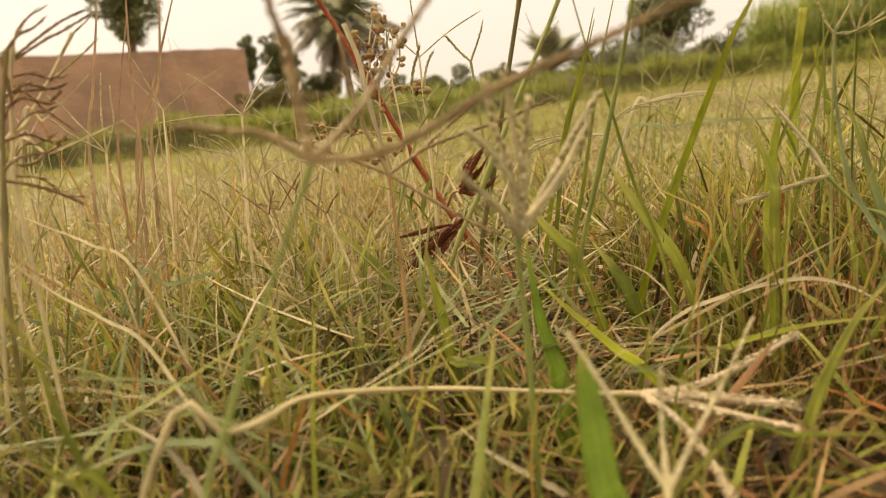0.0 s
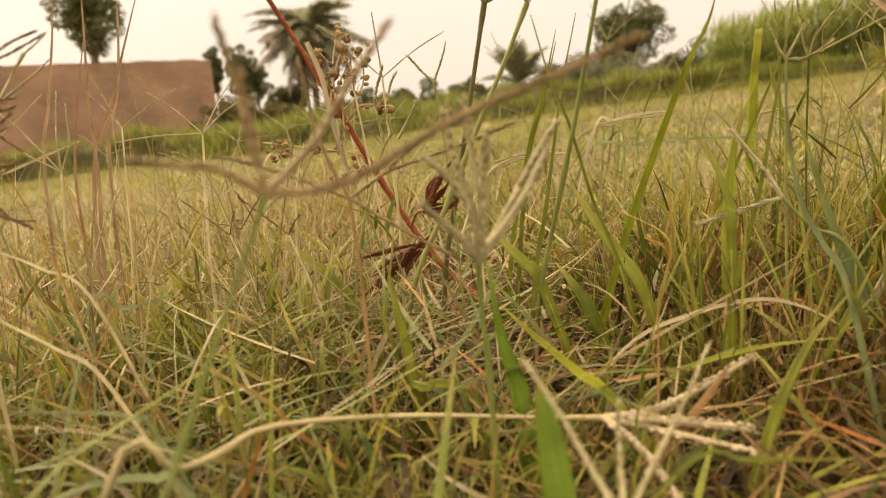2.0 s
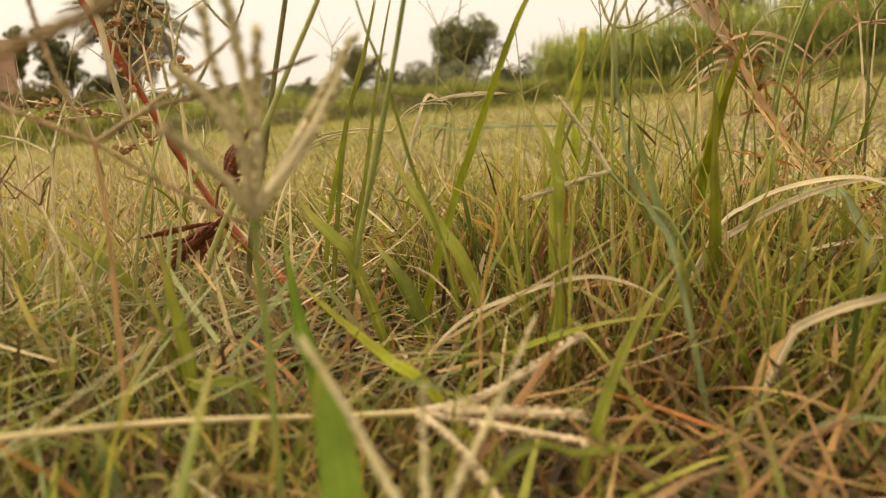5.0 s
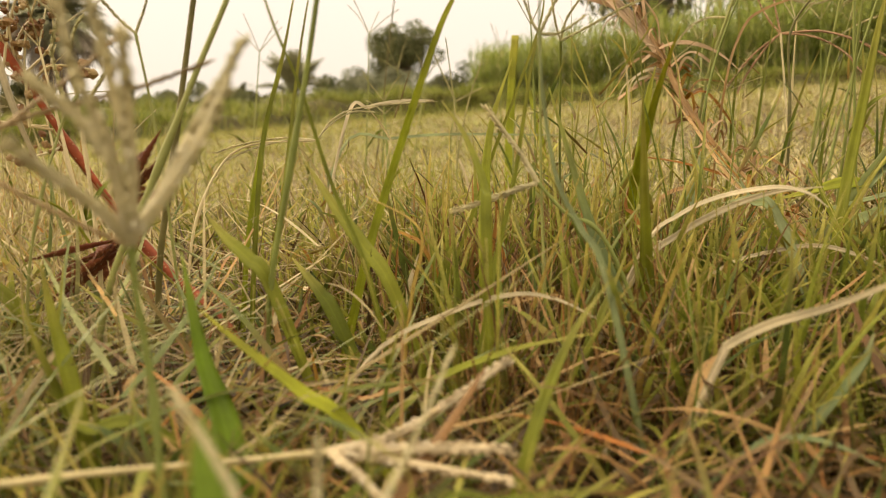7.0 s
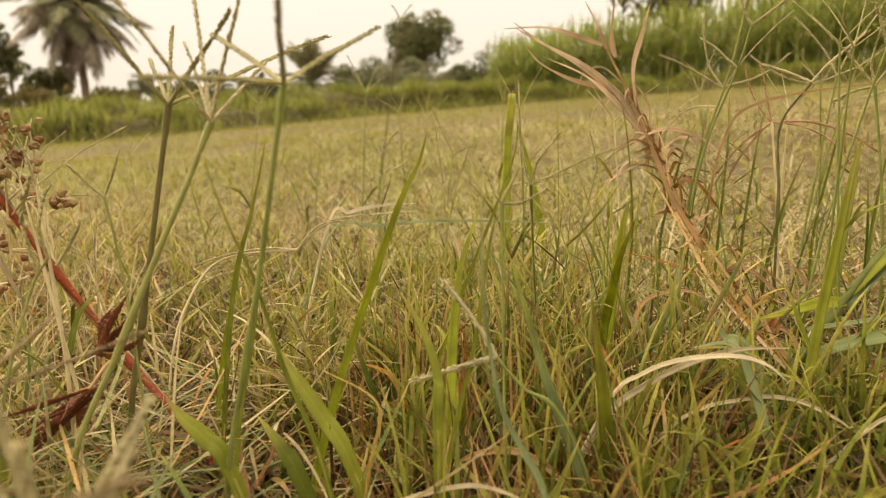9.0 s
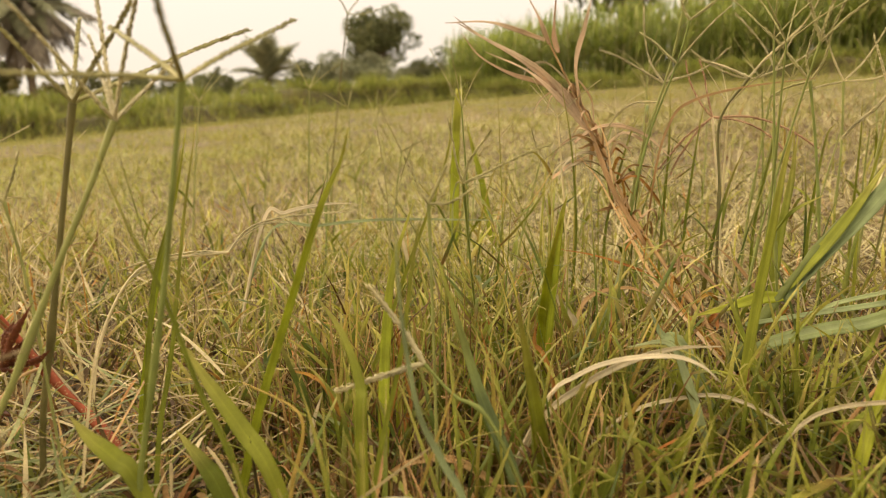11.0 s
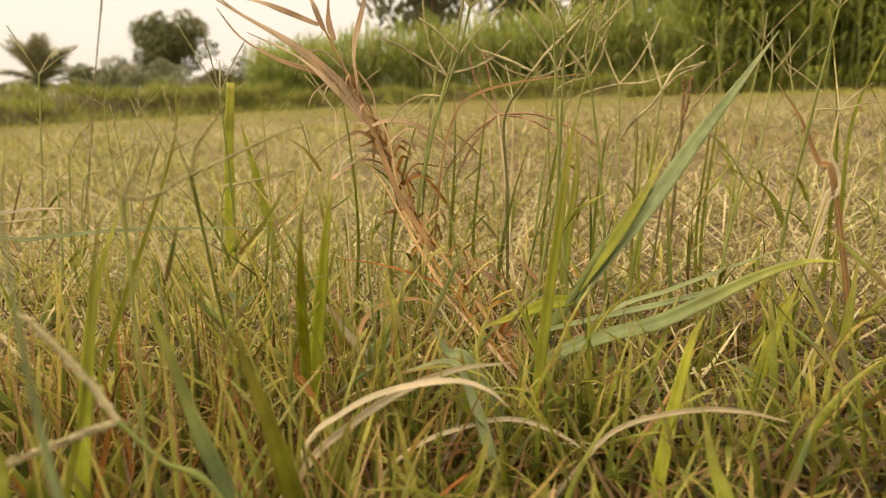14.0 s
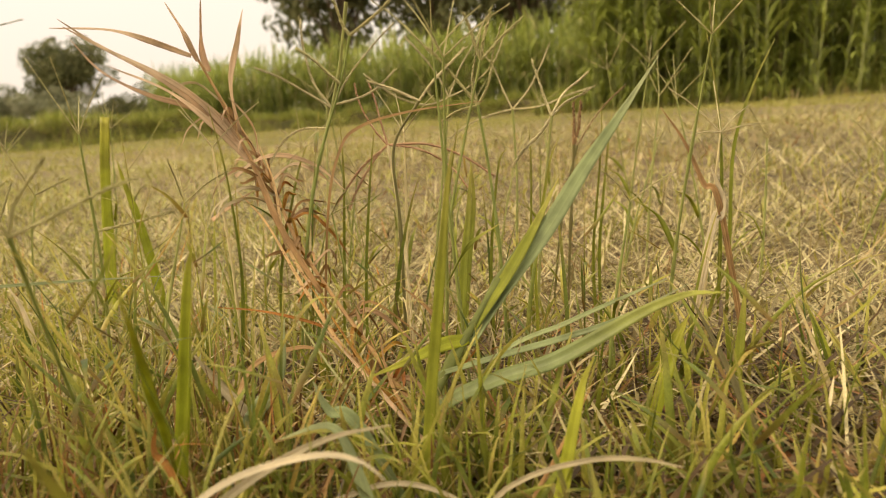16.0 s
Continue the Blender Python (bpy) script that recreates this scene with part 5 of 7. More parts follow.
blade("pale dry leaf lying in the turf", [(-0.007, 0.221, 0.039), (0.002, 0.217, 0.031), (0.017, 0.212, 0.023), (0.028, 0.207, 0.017)], 0.0029, M_pale, peak=0.5)
blade("green stem close to the lens", [(-0.103, 0.149, 0.111), (-0.098, 0.149, 0.098), (-0.093, 0.146, 0.083), (-0.089, 0.144, 0.073), (-0.083, 0.143, 0.064)], 0.0023, M_green, fold=0.8, base_w=1.0, peak=0.1)
blade("green stem close to the lens", [(-0.097, 0.135, 0.094), (-0.092, 0.133, 0.083), (-0.085, 0.134, 0.075), (-0.078, 0.136, 0.070)], 0.0013, M_green, fold=0.8, base_w=1.0, peak=0.1)
blade("green runner stem lying across the turf", [(0.067, 0.181, 0.050), (0.082, 0.177, 0.053), (0.094, 0.172, 0.055), (0.105, 0.167, 0.057)], 0.0014, M_green, fold=0.9, base_w=1.0, peak=0.1)
blade("green leaf blade leaning out", [(0.110, 0.224, 0.029), (0.119, 0.229, 0.047), (0.129, 0.231, 0.065), (0.140, 0.229, 0.081)], 0.0038, M_green, peak=0.3)
blade("pale arching dry leaf", [(0.086, 0.307, 0.039), (0.115, 0.302, 0.054), (0.140, 0.294, 0.061), (0.155, 0.286, 0.059), (0.166, 0.277, 0.053)], 0.0018, M_pale, peak=0.4, fold=0.4)
blade("long green leaf lying over", [(0.092, 0.271, 0.036), (0.122, 0.264, 0.050), (0.150, 0.252, 0.057)], 0.0023, M_green, peak=0.4)
seed_head("dry brown grass seed head close to the lens", [(-0.054, 0.124, 0.071), (-0.051, 0.134, 0.086), (-0.044, 0.144, 0.106), (-0.036, 0.150, 0.125), (-0.031, 0.153, 0.137)], [[(-0.031, 0.153, 0.137), (-0.033, 0.153, 0.149), (-0.034, 0.152, 0.161), (-0.036, 0.150, 0.172)], [(-0.031, 0.153, 0.137), (-0.020, 0.155, 0.147), (-0.012, 0.156, 0.158), (-0.002, 0.155, 0.170)], [(-0.031, 0.153, 0.137), (-0.032, 0.153, 0.147), (-0.033, 0.153, 0.157), (-0.033, 0.152, 0.163)], [(-0.031, 0.153, 0.137), (-0.014, 0.156, 0.138), (0.009, 0.157, 0.149), (0.029, 0.154, 0.156), (0.048, 0.149, 0.163)], [(-0.031, 0.153, 0.137), (-0.039, 0.151, 0.143), (-0.047, 0.149, 0.145), (-0.056, 0.146, 0.147)]], 0.0013, M_stem, M_spiketan, 0.0008)
seed_head("pale dry grass seed head with spreading spikes", [(-0.025, 0.251, 0.057), (-0.026, 0.260, 0.085), (-0.027, 0.264, 0.107), (-0.028, 0.266, 0.122)], [[(-0.028, 0.266, 0.122), (-0.012, 0.268, 0.131), (0.014, 0.269, 0.138), (0.035, 0.267, 0.145)], [(-0.028, 0.266, 0.122), (-0.017, 0.268, 0.129), (0.001, 0.269, 0.142), (0.013, 0.269, 0.152)], [(-0.028, 0.266, 0.122), (-0.046, 0.264, 0.131), (-0.062, 0.261, 0.138), (-0.073, 0.258, 0.142)], [(-0.028, 0.266, 0.122), (-0.014, 0.266, 0.112), (0.001, 0.265, 0.102), (0.012, 0.264, 0.096)], [(-0.028, 0.266, 0.122), (-0.035, 0.266, 0.139), (-0.039, 0.266, 0.156), (-0.041, 0.264, 0.174)]], 0.0010, M_brown, M_spiketan, 0.0008)
seed_head("fallen pale grass seed head lying over the turf", [(-0.080, 0.168, 0.072), (-0.069, 0.175, 0.065), (-0.062, 0.188, 0.062), (-0.050, 0.203, 0.062), (-0.013, 0.227, 0.051), (0.030, 0.233, 0.044), (0.057, 0.232, 0.042)], [[(0.057, 0.232, 0.042), (0.075, 0.233, 0.043), (0.096, 0.238, 0.049), (0.114, 0.241, 0.057)], [(0.057, 0.232, 0.042), (0.074, 0.223, 0.044), (0.090, 0.217, 0.044), (0.101, 0.212, 0.044)], [(0.057, 0.232, 0.042), (0.073, 0.222, 0.041), (0.086, 0.211, 0.041), (0.096, 0.201, 0.042)], [(0.057, 0.232, 0.042), (0.063, 0.214, 0.041), (0.068, 0.197, 0.036), (0.067, 0.172, 0.035)]], 0.0021, M_drystem, M_cream, 0.0011)
seed_head("pale fan of grass spikes close to the lens", [(0.038, 0.135, 0.058), (0.040, 0.142, 0.061)], [[(0.040, 0.142, 0.061), (0.035, 0.154, 0.069), (0.030, 0.165, 0.078), (0.024, 0.175, 0.087)], [(0.040, 0.142, 0.061), (0.043, 0.156, 0.064), (0.045, 0.165, 0.073), (0.046, 0.167, 0.078)], [(0.040, 0.142, 0.061), (0.052, 0.159, 0.066), (0.067, 0.180, 0.071), (0.081, 0.200, 0.078)]], 0.0010, M_drystem, M_spike, 0.0010)
seed_head("dark dry grass seed head at the edge of the tussock", [(-0.170, 0.244, 0.083), (-0.169, 0.253, 0.126), (-0.165, 0.256, 0.156), (-0.160, 0.258, 0.178)], [[(-0.160, 0.258, 0.178), (-0.156, 0.260, 0.183), (-0.152, 0.262, 0.185), (-0.148, 0.264, 0.188)], [(-0.164, 0.257, 0.162), (-0.157, 0.261, 0.166), (-0.152, 0.264, 0.164), (-0.147, 0.267, 0.165)], [(-0.164, 0.257, 0.158), (-0.159, 0.260, 0.161), (-0.153, 0.264, 0.159), (-0.148, 0.267, 0.163)], [(-0.167, 0.255, 0.146), (-0.160, 0.260, 0.148), (-0.154, 0.263, 0.145), (-0.148, 0.267, 0.145)], [(-0.168, 0.254, 0.132), (-0.161, 0.259, 0.129), (-0.154, 0.263, 0.125), (-0.147, 0.266, 0.120)], [(-0.162, 0.257, 0.176), (-0.162, 0.258, 0.162), (-0.163, 0.257, 0.158), (-0.165, 0.256, 0.154)], [(-0.168, 0.254, 0.136), (-0.163, 0.258, 0.140), (-0.155, 0.263, 0.141), (-0.149, 0.266, 0.146)]], 0.0009, M_darkstem, M_spikedark, 0.0010)
seed_head("straw-coloured grass head with slender spikes", [(-0.187, 0.277, 0.129), (-0.175, 0.286, 0.154), (-0.163, 0.292, 0.174), (-0.155, 0.295, 0.187)], [[(-0.163, 0.292, 0.174), (-0.156, 0.294, 0.185), (-0.150, 0.297, 0.191), (-0.147, 0.298, 0.194)], [(-0.168, 0.290, 0.167), (-0.159, 0.294, 0.174), (-0.151, 0.298, 0.181), (-0.148, 0.299, 0.184)]], 0.0006, M_drystem, M_spikegreen, 0.0009)
seed_head("grass seed head with two spread spikes", [(-0.177, 0.346, 0.032), (-0.178, 0.352, 0.055), (-0.179, 0.357, 0.077)], [[(-0.179, 0.357, 0.077), (-0.185, 0.357, 0.092), (-0.190, 0.356, 0.110), (-0.193, 0.356, 0.126)], [(-0.179, 0.357, 0.077), (-0.175, 0.362, 0.093), (-0.169, 0.367, 0.110), (-0.161, 0.372, 0.125)]], 0.0009, M_darkstem, M_spike, 0.0009)
seed_head("grass seed head in the dry turf", [(-0.215, 0.408, 0.084), (-0.214, 0.412, 0.114), (-0.213, 0.414, 0.134)], [[(-0.213, 0.414, 0.134), (-0.212, 0.414, 0.154), (-0.210, 0.415, 0.170), (-0.208, 0.415, 0.180)], [(-0.213, 0.414, 0.134), (-0.207, 0.417, 0.150), (-0.206, 0.417, 0.164), (-0.205, 0.417, 0.172)], [(-0.213, 0.414, 0.134), (-0.223, 0.408, 0.152), (-0.229, 0.405, 0.162), (-0.234, 0.401, 0.169)], [(-0.213, 0.414, 0.134), (-0.227, 0.406, 0.146), (-0.235, 0.401, 0.156), (-0.242, 0.397, 0.159)]], 0.0008, M_drystem, M_spike, 0.0008)
seed_head("nodding pale grass head", [(-0.193, 0.587, 0.046), (-0.193, 0.593, 0.095), (-0.193, 0.595, 0.116)], [[(-0.193, 0.595, 0.116), (-0.203, 0.592, 0.124), (-0.215, 0.588, 0.133), (-0.222, 0.585, 0.136)], [(-0.193, 0.595, 0.116), (-0.208, 0.590, 0.121), (-0.222, 0.585, 0.126), (-0.229, 0.582, 0.129)], [(-0.193, 0.595, 0.116), (-0.198, 0.594, 0.127), (-0.208, 0.590, 0.135), (-0.214, 0.588, 0.136)]], 0.0009, M_drystem, M_spike, 0.0008)
seed_head("pale seed spike leaning across green stems", [(0.189, 0.305, 0.073), (0.175, 0.317, 0.087), (0.165, 0.324, 0.100)], [[(0.165, 0.324, 0.100), (0.160, 0.328, 0.111), (0.154, 0.332, 0.121), (0.146, 0.336, 0.133)], [(0.165, 0.324, 0.100), (0.156, 0.328, 0.097), (0.143, 0.334, 0.092), (0.130, 0.338, 0.088)]], 0.0017, M_stem, M_spike, 0.0010)
seed_head("green seed head above the field", [(0.223, 0.859, -0.040), (0.236, 0.873, 0.078), (0.241, 0.875, 0.146)], [[(0.241, 0.875, 0.146), (0.232, 0.877, 0.157), (0.222, 0.879, 0.171), (0.218, 0.880, 0.181)], [(0.241, 0.875, 0.146), (0.248, 0.873, 0.159), (0.254, 0.871, 0.168), (0.261, 0.868, 0.175)]], 0.0011, M_stem, M_spikegreen, 0.0008)
seed_head("green seed head with ribbed spikes", [(-0.043, 0.397, 0.073), (-0.027, 0.405, 0.126), (-0.018, 0.406, 0.142)], [[(-0.023, 0.406, 0.136), (-0.025, 0.406, 0.149), (-0.026, 0.406, 0.161), (-0.020, 0.405, 0.179)], [(-0.018, 0.406, 0.142), (-0.020, 0.406, 0.154), (-0.017, 0.406, 0.167), (-0.013, 0.406, 0.175)], [(-0.015, 0.407, 0.138), (-0.007, 0.407, 0.150), (-0.004, 0.407, 0.156), (-0.004, 0.407, 0.159)]], 0.0012, M_stem, M_spikegreen, 0.0008)
seed_head("green seed head with thin spikes", [(0.014, 0.403, 0.094), (0.011, 0.407, 0.139), (0.008, 0.406, 0.168)], [[(0.008, 0.406, 0.168), (0.002, 0.406, 0.174), (-0.002, 0.406, 0.179), (-0.005, 0.405, 0.183)], [(0.008, 0.406, 0.168), (0.012, 0.406, 0.177), (0.014, 0.405, 0.182), (0.016, 0.405, 0.188)]], 0.0009, M_stem, M_spikegreen, 0.0008)
seed_head("green seed head on a slender stem", [(0.171, 0.327, 0.031), (0.176, 0.342, 0.100), (0.176, 0.344, 0.163)], [[(0.176, 0.344, 0.163), (0.173, 0.345, 0.168), (0.170, 0.346, 0.176), (0.167, 0.347, 0.183)], [(0.176, 0.344, 0.163), (0.178, 0.343, 0.168), (0.181, 0.341, 0.175), (0.183, 0.340, 0.179)], [(0.176, 0.344, 0.163), (0.183, 0.341, 0.163), (0.188, 0.337, 0.166), (0.193, 0.335, 0.170)]], 0.0010, M_stem, M_spikegreen, 0.0008)
seed_head("nodding grass head bent over the field", [(0.015, 0.504, 0.024), (0.023, 0.512, 0.065), (0.040, 0.516, 0.099), (0.060, 0.516, 0.113), (0.102, 0.512, 0.115)], [[(0.102, 0.512, 0.115), (0.113, 0.510, 0.128), (0.131, 0.506, 0.135), (0.176, 0.494, 0.138)], [(0.102, 0.512, 0.115), (0.081, 0.514, 0.117), (0.056, 0.516, 0.114), (0.038, 0.517, 0.109)], [(0.102, 0.512, 0.115), (0.080, 0.514, 0.115), (0.059, 0.516, 0.110), (0.045, 0.516, 0.104)], [(0.102, 0.512, 0.115), (0.109, 0.511, 0.123), (0.124, 0.508, 0.132), (0.139, 0.505, 0.132)]], 0.0009, M_drystem, M_spike, 0.0009)
blade("lime-green blade in the tussock", [(0.263, 0.400, 0.036), (0.271, 0.405, 0.086), (0.276, 0.404, 0.134), (0.279, 0.402, 0.153)], 0.0071, M_lime, fold=0.4)
blade("green grass blade at the edge of the tussock", [(0.341, 0.329, 0.031), (0.351, 0.333, 0.088), (0.355, 0.331, 0.131), (0.356, 0.327, 0.170), (0.356, 0.323, 0.190)], 0.0056, M_green, fold=0.4, base_w=0.9)
blade("green grass blade in the tussock", [(0.144, 0.287, -0.016), (0.156, 0.294, 0.008), (0.171, 0.296, 0.029), (0.183, 0.297, 0.052), (0.192, 0.297, 0.072)], 0.0049, M_green, fold=0.4, base_w=0.9)
blade("green leaf lying over", [(0.129, 0.353, 0.007), (0.156, 0.347, 0.018), (0.176, 0.340, 0.025), (0.189, 0.333, 0.026)], 0.0038, M_green, peak=0.4)
blade("arched dry leaf with dark speckles", [(0.151, 0.355, 0.033), (0.164, 0.351, 0.040), (0.179, 0.345, 0.043), (0.190, 0.338, 0.040), (0.200, 0.329, 0.032), (0.210, 0.316, 0.017), (0.213, 0.307, 0.003), (0.215, 0.300, -0.007)], 0.0033, M_speck, turn=8, peak=0.7, base_w=0.5, fold=0.5)
blade("short speckled dead leaf", [(0.220, 0.313, 0.027), (0.222, 0.308, 0.018), (0.226, 0.299, 0.007)], 0.0039, M_speck, peak=0.5)
blade("pale dry leaf bent over the tussock", [(0.189, 0.238, 0.045), (0.193, 0.237, 0.052), (0.204, 0.230, 0.060), (0.215, 0.221, 0.066), (0.226, 0.210, 0.075), (0.233, 0.203, 0.083)], 0.0028, M_pale, turn=8, peak=0.4, fold=0.6)
blade("yellow-brown spotted leaf base", [(0.186, 0.246, 0.028), (0.191, 0.247, 0.039), (0.196, 0.246, 0.045)], 0.0043, M_speck, peak=0.5)
blade("pale arched dry leaf", [(0.227, 0.334, 0.065), (0.240, 0.327, 0.080), (0.254, 0.317, 0.089), (0.271, 0.302, 0.094), (0.280, 0.292, 0.092), (0.285, 0.285, 0.086)], 0.0020, M_pale, peak=0.5)
blade("green grass blade in the tussock", [(0.229, 0.300, 0.014), (0.243, 0.301, 0.044), (0.254, 0.298, 0.064)], 0.0055, M_green)
blade("green grass blade in the tussock", [(0.282, 0.305, 0.038), (0.287, 0.304, 0.051), (0.292, 0.304, 0.067)], 0.0051, M_green)
blade("red-brown dead blade in the tussock", [(0.166, 0.385, 0.043), (0.174, 0.388, 0.075), (0.173, 0.391, 0.092)], 0.0023, M_rust)
blade("pale dry leaf tip", [(0.137, 0.409, 0.056), (0.131, 0.407, 0.041), (0.129, 0.405, 0.030)], 0.0023, M_pale, peak=0.6)
blade("dark wiry stem in the tussock", [(0.116, 0.362, -0.051), (0.126, 0.381, -0.009), (0.127, 0.394, 0.027), (0.127, 0.401, 0.053)], 0.0017, M_darkgreen, fold=0.9, base_w=1.0)
blade("yellow-green blade with an orange tip", [(0.042, 0.421, 0.005), (0.051, 0.437, 0.068), (0.065, 0.441, 0.127), (0.076, 0.438, 0.164), (0.083, 0.433, 0.194)], 0.0026, M_lime, fold=0.5, base_w=0.9)
blade("slender leaning green stem", [(0.151, 0.426, 0.015), (0.175, 0.430, 0.066), (0.189, 0.429, 0.104), (0.212, 0.417, 0.172), (0.214, 0.412, 0.198)], 0.0023, M_green, fold=0.8, base_w=1.0)
blade("brown dying leaf in the tussock", [(0.073, 0.320, -0.018), (0.070, 0.333, 0.006), (0.068, 0.344, 0.033)], 0.0036, M_rust, peak=0.4)
seed_head("green seed head with three stiff spikes", [(0.252, 0.460, 0.030), (0.243, 0.445, 0.060), (0.228, 0.420, 0.108), (0.210, 0.387, 0.165)], [[(0.210, 0.387, 0.165), (0.207, 0.387, 0.173), (0.205, 0.387, 0.183), (0.202, 0.386, 0.197)], [(0.210, 0.387, 0.165), (0.212, 0.385, 0.175), (0.216, 0.381, 0.183), (0.221, 0.377, 0.191)], [(0.210, 0.387, 0.165), (0.223, 0.379, 0.172), (0.235, 0.371, 0.179), (0.246, 0.363, 0.184)]], 0.0009, M_stem, M_spikegreen, 0.0009)
seed_head("grass head with a single pale spike", [(0.234, 0.600, -0.044), (0.237, 0.618, 0.033), (0.239, 0.624, 0.082)], [[(0.239, 0.624, 0.082), (0.240, 0.625, 0.111), (0.238, 0.626, 0.145), (0.232, 0.625, 0.191)], [(0.239, 0.624, 0.082), (0.243, 0.624, 0.106), (0.250, 0.621, 0.140), (0.260, 0.616, 0.171)]], 0.0009, M_stem, M_spikegreen, 0.0008)
blue_plant("stout bluish-green grass plant with long strap leaves", [(0.371, 0.368, 0.038), (0.379, 0.373, 0.048), (0.403, 0.380, 0.066), (0.430, 0.383, 0.089), (0.455, 0.384, 0.112), (0.473, 0.383, 0.129)], [([(0.422, 0.381, 0.078), (0.449, 0.381, 0.101), (0.482, 0.372, 0.136), (0.509, 0.364, 0.172), (0.533, 0.353, 0.206), (0.550, 0.340, 0.238)], 0.0116), ([(0.382, 0.375, 0.042), (0.392, 0.365, 0.058), (0.405, 0.341, 0.073), (0.414, 0.318, 0.084), (0.424, 0.297, 0.099), (0.430, 0.277, 0.114), (0.431, 0.257, 0.125), (0.428, 0.240, 0.129)], 0.0084, M_strap), ([(0.427, 0.382, 0.086), (0.453, 0.379, 0.111), (0.478, 0.378, 0.138), (0.500, 0.377, 0.166)], 0.0075, M_green), ([(0.422, 0.381, 0.081), (0.406, 0.384, 0.081), (0.386, 0.387, 0.077), (0.361, 0.394, 0.072)], 0.0076, M_lime)] + [([(0.398, 0.385, 0.065), (0.416, 0.355, 0.078), (0.433, 0.322, 0.092), (0.440, 0.296, 0.105), (0.449, 0.266, 0.125)], 0.0033)])
red_plant("dried red-brown grass plant with drooping papery leaves", [(0.375, 0.328, 0.018), (0.392, 0.391, 0.044), (0.403, 0.481, 0.092), (0.404, 0.525, 0.127), (0.410, 0.574, 0.176), (0.401, 0.602, 0.215), (0.388, 0.618, 0.253)], [([(0.401, 0.573, 0.178), (0.387, 0.587, 0.207), (0.359, 0.595, 0.230), (0.326, 0.603, 0.250), (0.297, 0.607, 0.266)], 0.0068), ([(0.402, 0.566, 0.172), (0.378, 0.581, 0.204), (0.351, 0.588, 0.227), (0.316, 0.592, 0.242)], 0.0040), ([(0.397, 0.582, 0.194), (0.371, 0.590, 0.215), (0.341, 0.598, 0.225), (0.316, 0.603, 0.239), (0.299, 0.602, 0.258)], 0.0036), ([(0.398, 0.575, 0.185), (0.375, 0.588, 0.219), (0.349, 0.594, 0.238), (0.316, 0.601, 0.255), (0.292, 0.598, 0.269)], 0.0036)] + [([(0.380, 0.610, 0.253), (0.355, 0.616, 0.262), (0.329, 0.621, 0.268), (0.294, 0.624, 0.267)], 0.0038), ([(0.388, 0.601, 0.242), (0.386, 0.606, 0.260), (0.388, 0.605, 0.293)], 0.0043), ([(0.386, 0.613, 0.250), (0.378, 0.615, 0.269), (0.369, 0.621, 0.290)], 0.0039), ([(0.398, 0.580, 0.198), (0.397, 0.586, 0.233), (0.403, 0.584, 0.263), (0.408, 0.583, 0.284)], 0.0047)] + [([(0.372, 0.581, 0.138), (0.385, 0.575, 0.148), (0.396, 0.563, 0.158)], 0.0036), ([(0.389, 0.574, 0.168), (0.400, 0.562, 0.179), (0.413, 0.547, 0.182), (0.428, 0.530, 0.174), (0.437, 0.510, 0.157)], 0.0035)], [([(0.369, 0.345, 0.036), (0.380, 0.379, 0.046), (0.380, 0.416, 0.063), (0.384, 0.453, 0.084), (0.387, 0.490, 0.108)], 0.0050), ([(0.383, 0.419, 0.060), (0.380, 0.448, 0.078), (0.378, 0.484, 0.110), (0.381, 0.524, 0.141), (0.373, 0.542, 0.160)], 0.0043), ([(0.391, 0.478, 0.098), (0.390, 0.516, 0.133), (0.391, 0.536, 0.154), (0.394, 0.560, 0.177), (0.392, 0.578, 0.202), (0.385, 0.592, 0.233)], 0.0082), ([(0.371, 0.354, 0.040), (0.376, 0.393, 0.053), (0.378, 0.434, 0.070), (0.379, 0.465, 0.086)], 0.0042)] + [([(0.384, 0.453, 0.080), (0.373, 0.469, 0.086), (0.354, 0.489, 0.092), (0.336, 0.507, 0.095)], 0.0034), ([(0.389, 0.486, 0.101), (0.390, 0.516, 0.129), (0.398, 0.539, 0.164), (0.399, 0.556, 0.189)], 0.0042), ([(0.374, 0.372, 0.050), (0.376, 0.390, 0.061), (0.381, 0.405, 0.073), (0.388, 0.416, 0.084)], 0.0031)])
blade("rusty arching dry leaf", [(0.417, 0.505, 0.137), (0.427, 0.501, 0.185), (0.439, 0.491, 0.201), (0.465, 0.467, 0.210), (0.496, 0.434, 0.215)], 0.0018, M_brown, peak=0.5, fold=0.3)
blade("pale arched dry leaf in the tussock", [(0.228, 0.339, 0.053), (0.249, 0.337, 0.069), (0.270, 0.330, 0.081), (0.288, 0.319, 0.089), (0.305, 0.306, 0.092)], 0.0029, M_pale, turn=8, peak=0.5, fold=0.6, base_w=0.7)
blade("arched dry stem bowing into the turf", [(0.274, 0.340, 0.046), (0.302, 0.327, 0.058), (0.317, 0.315, 0.061), (0.328, 0.301, 0.057), (0.334, 0.289, 0.051)], 0.0017, M_pale, turn=8, peak=0.6, fold=0.7, base_w=0.7)
blade("arched dry straw-coloured leaf", [(0.331, 0.286, 0.053), (0.345, 0.277, 0.066), (0.361, 0.259, 0.074), (0.371, 0.244, 0.076), (0.378, 0.230, 0.075)], 0.0017, M_pale, turn=8, peak=0.6, fold=0.7, base_w=0.7)
blade("pale dry leaf blade", [(0.299, 0.461, 0.086), (0.310, 0.448, 0.064), (0.320, 0.433, 0.044)], 0.0054, M_pale, peak=0.6)
blade("upright green blade in the tussock", [(0.466, 0.430, 0.033), (0.479, 0.439, 0.095), (0.487, 0.441, 0.142), (0.490, 0.441, 0.176)], 0.0071, M_green, fold=0.4)
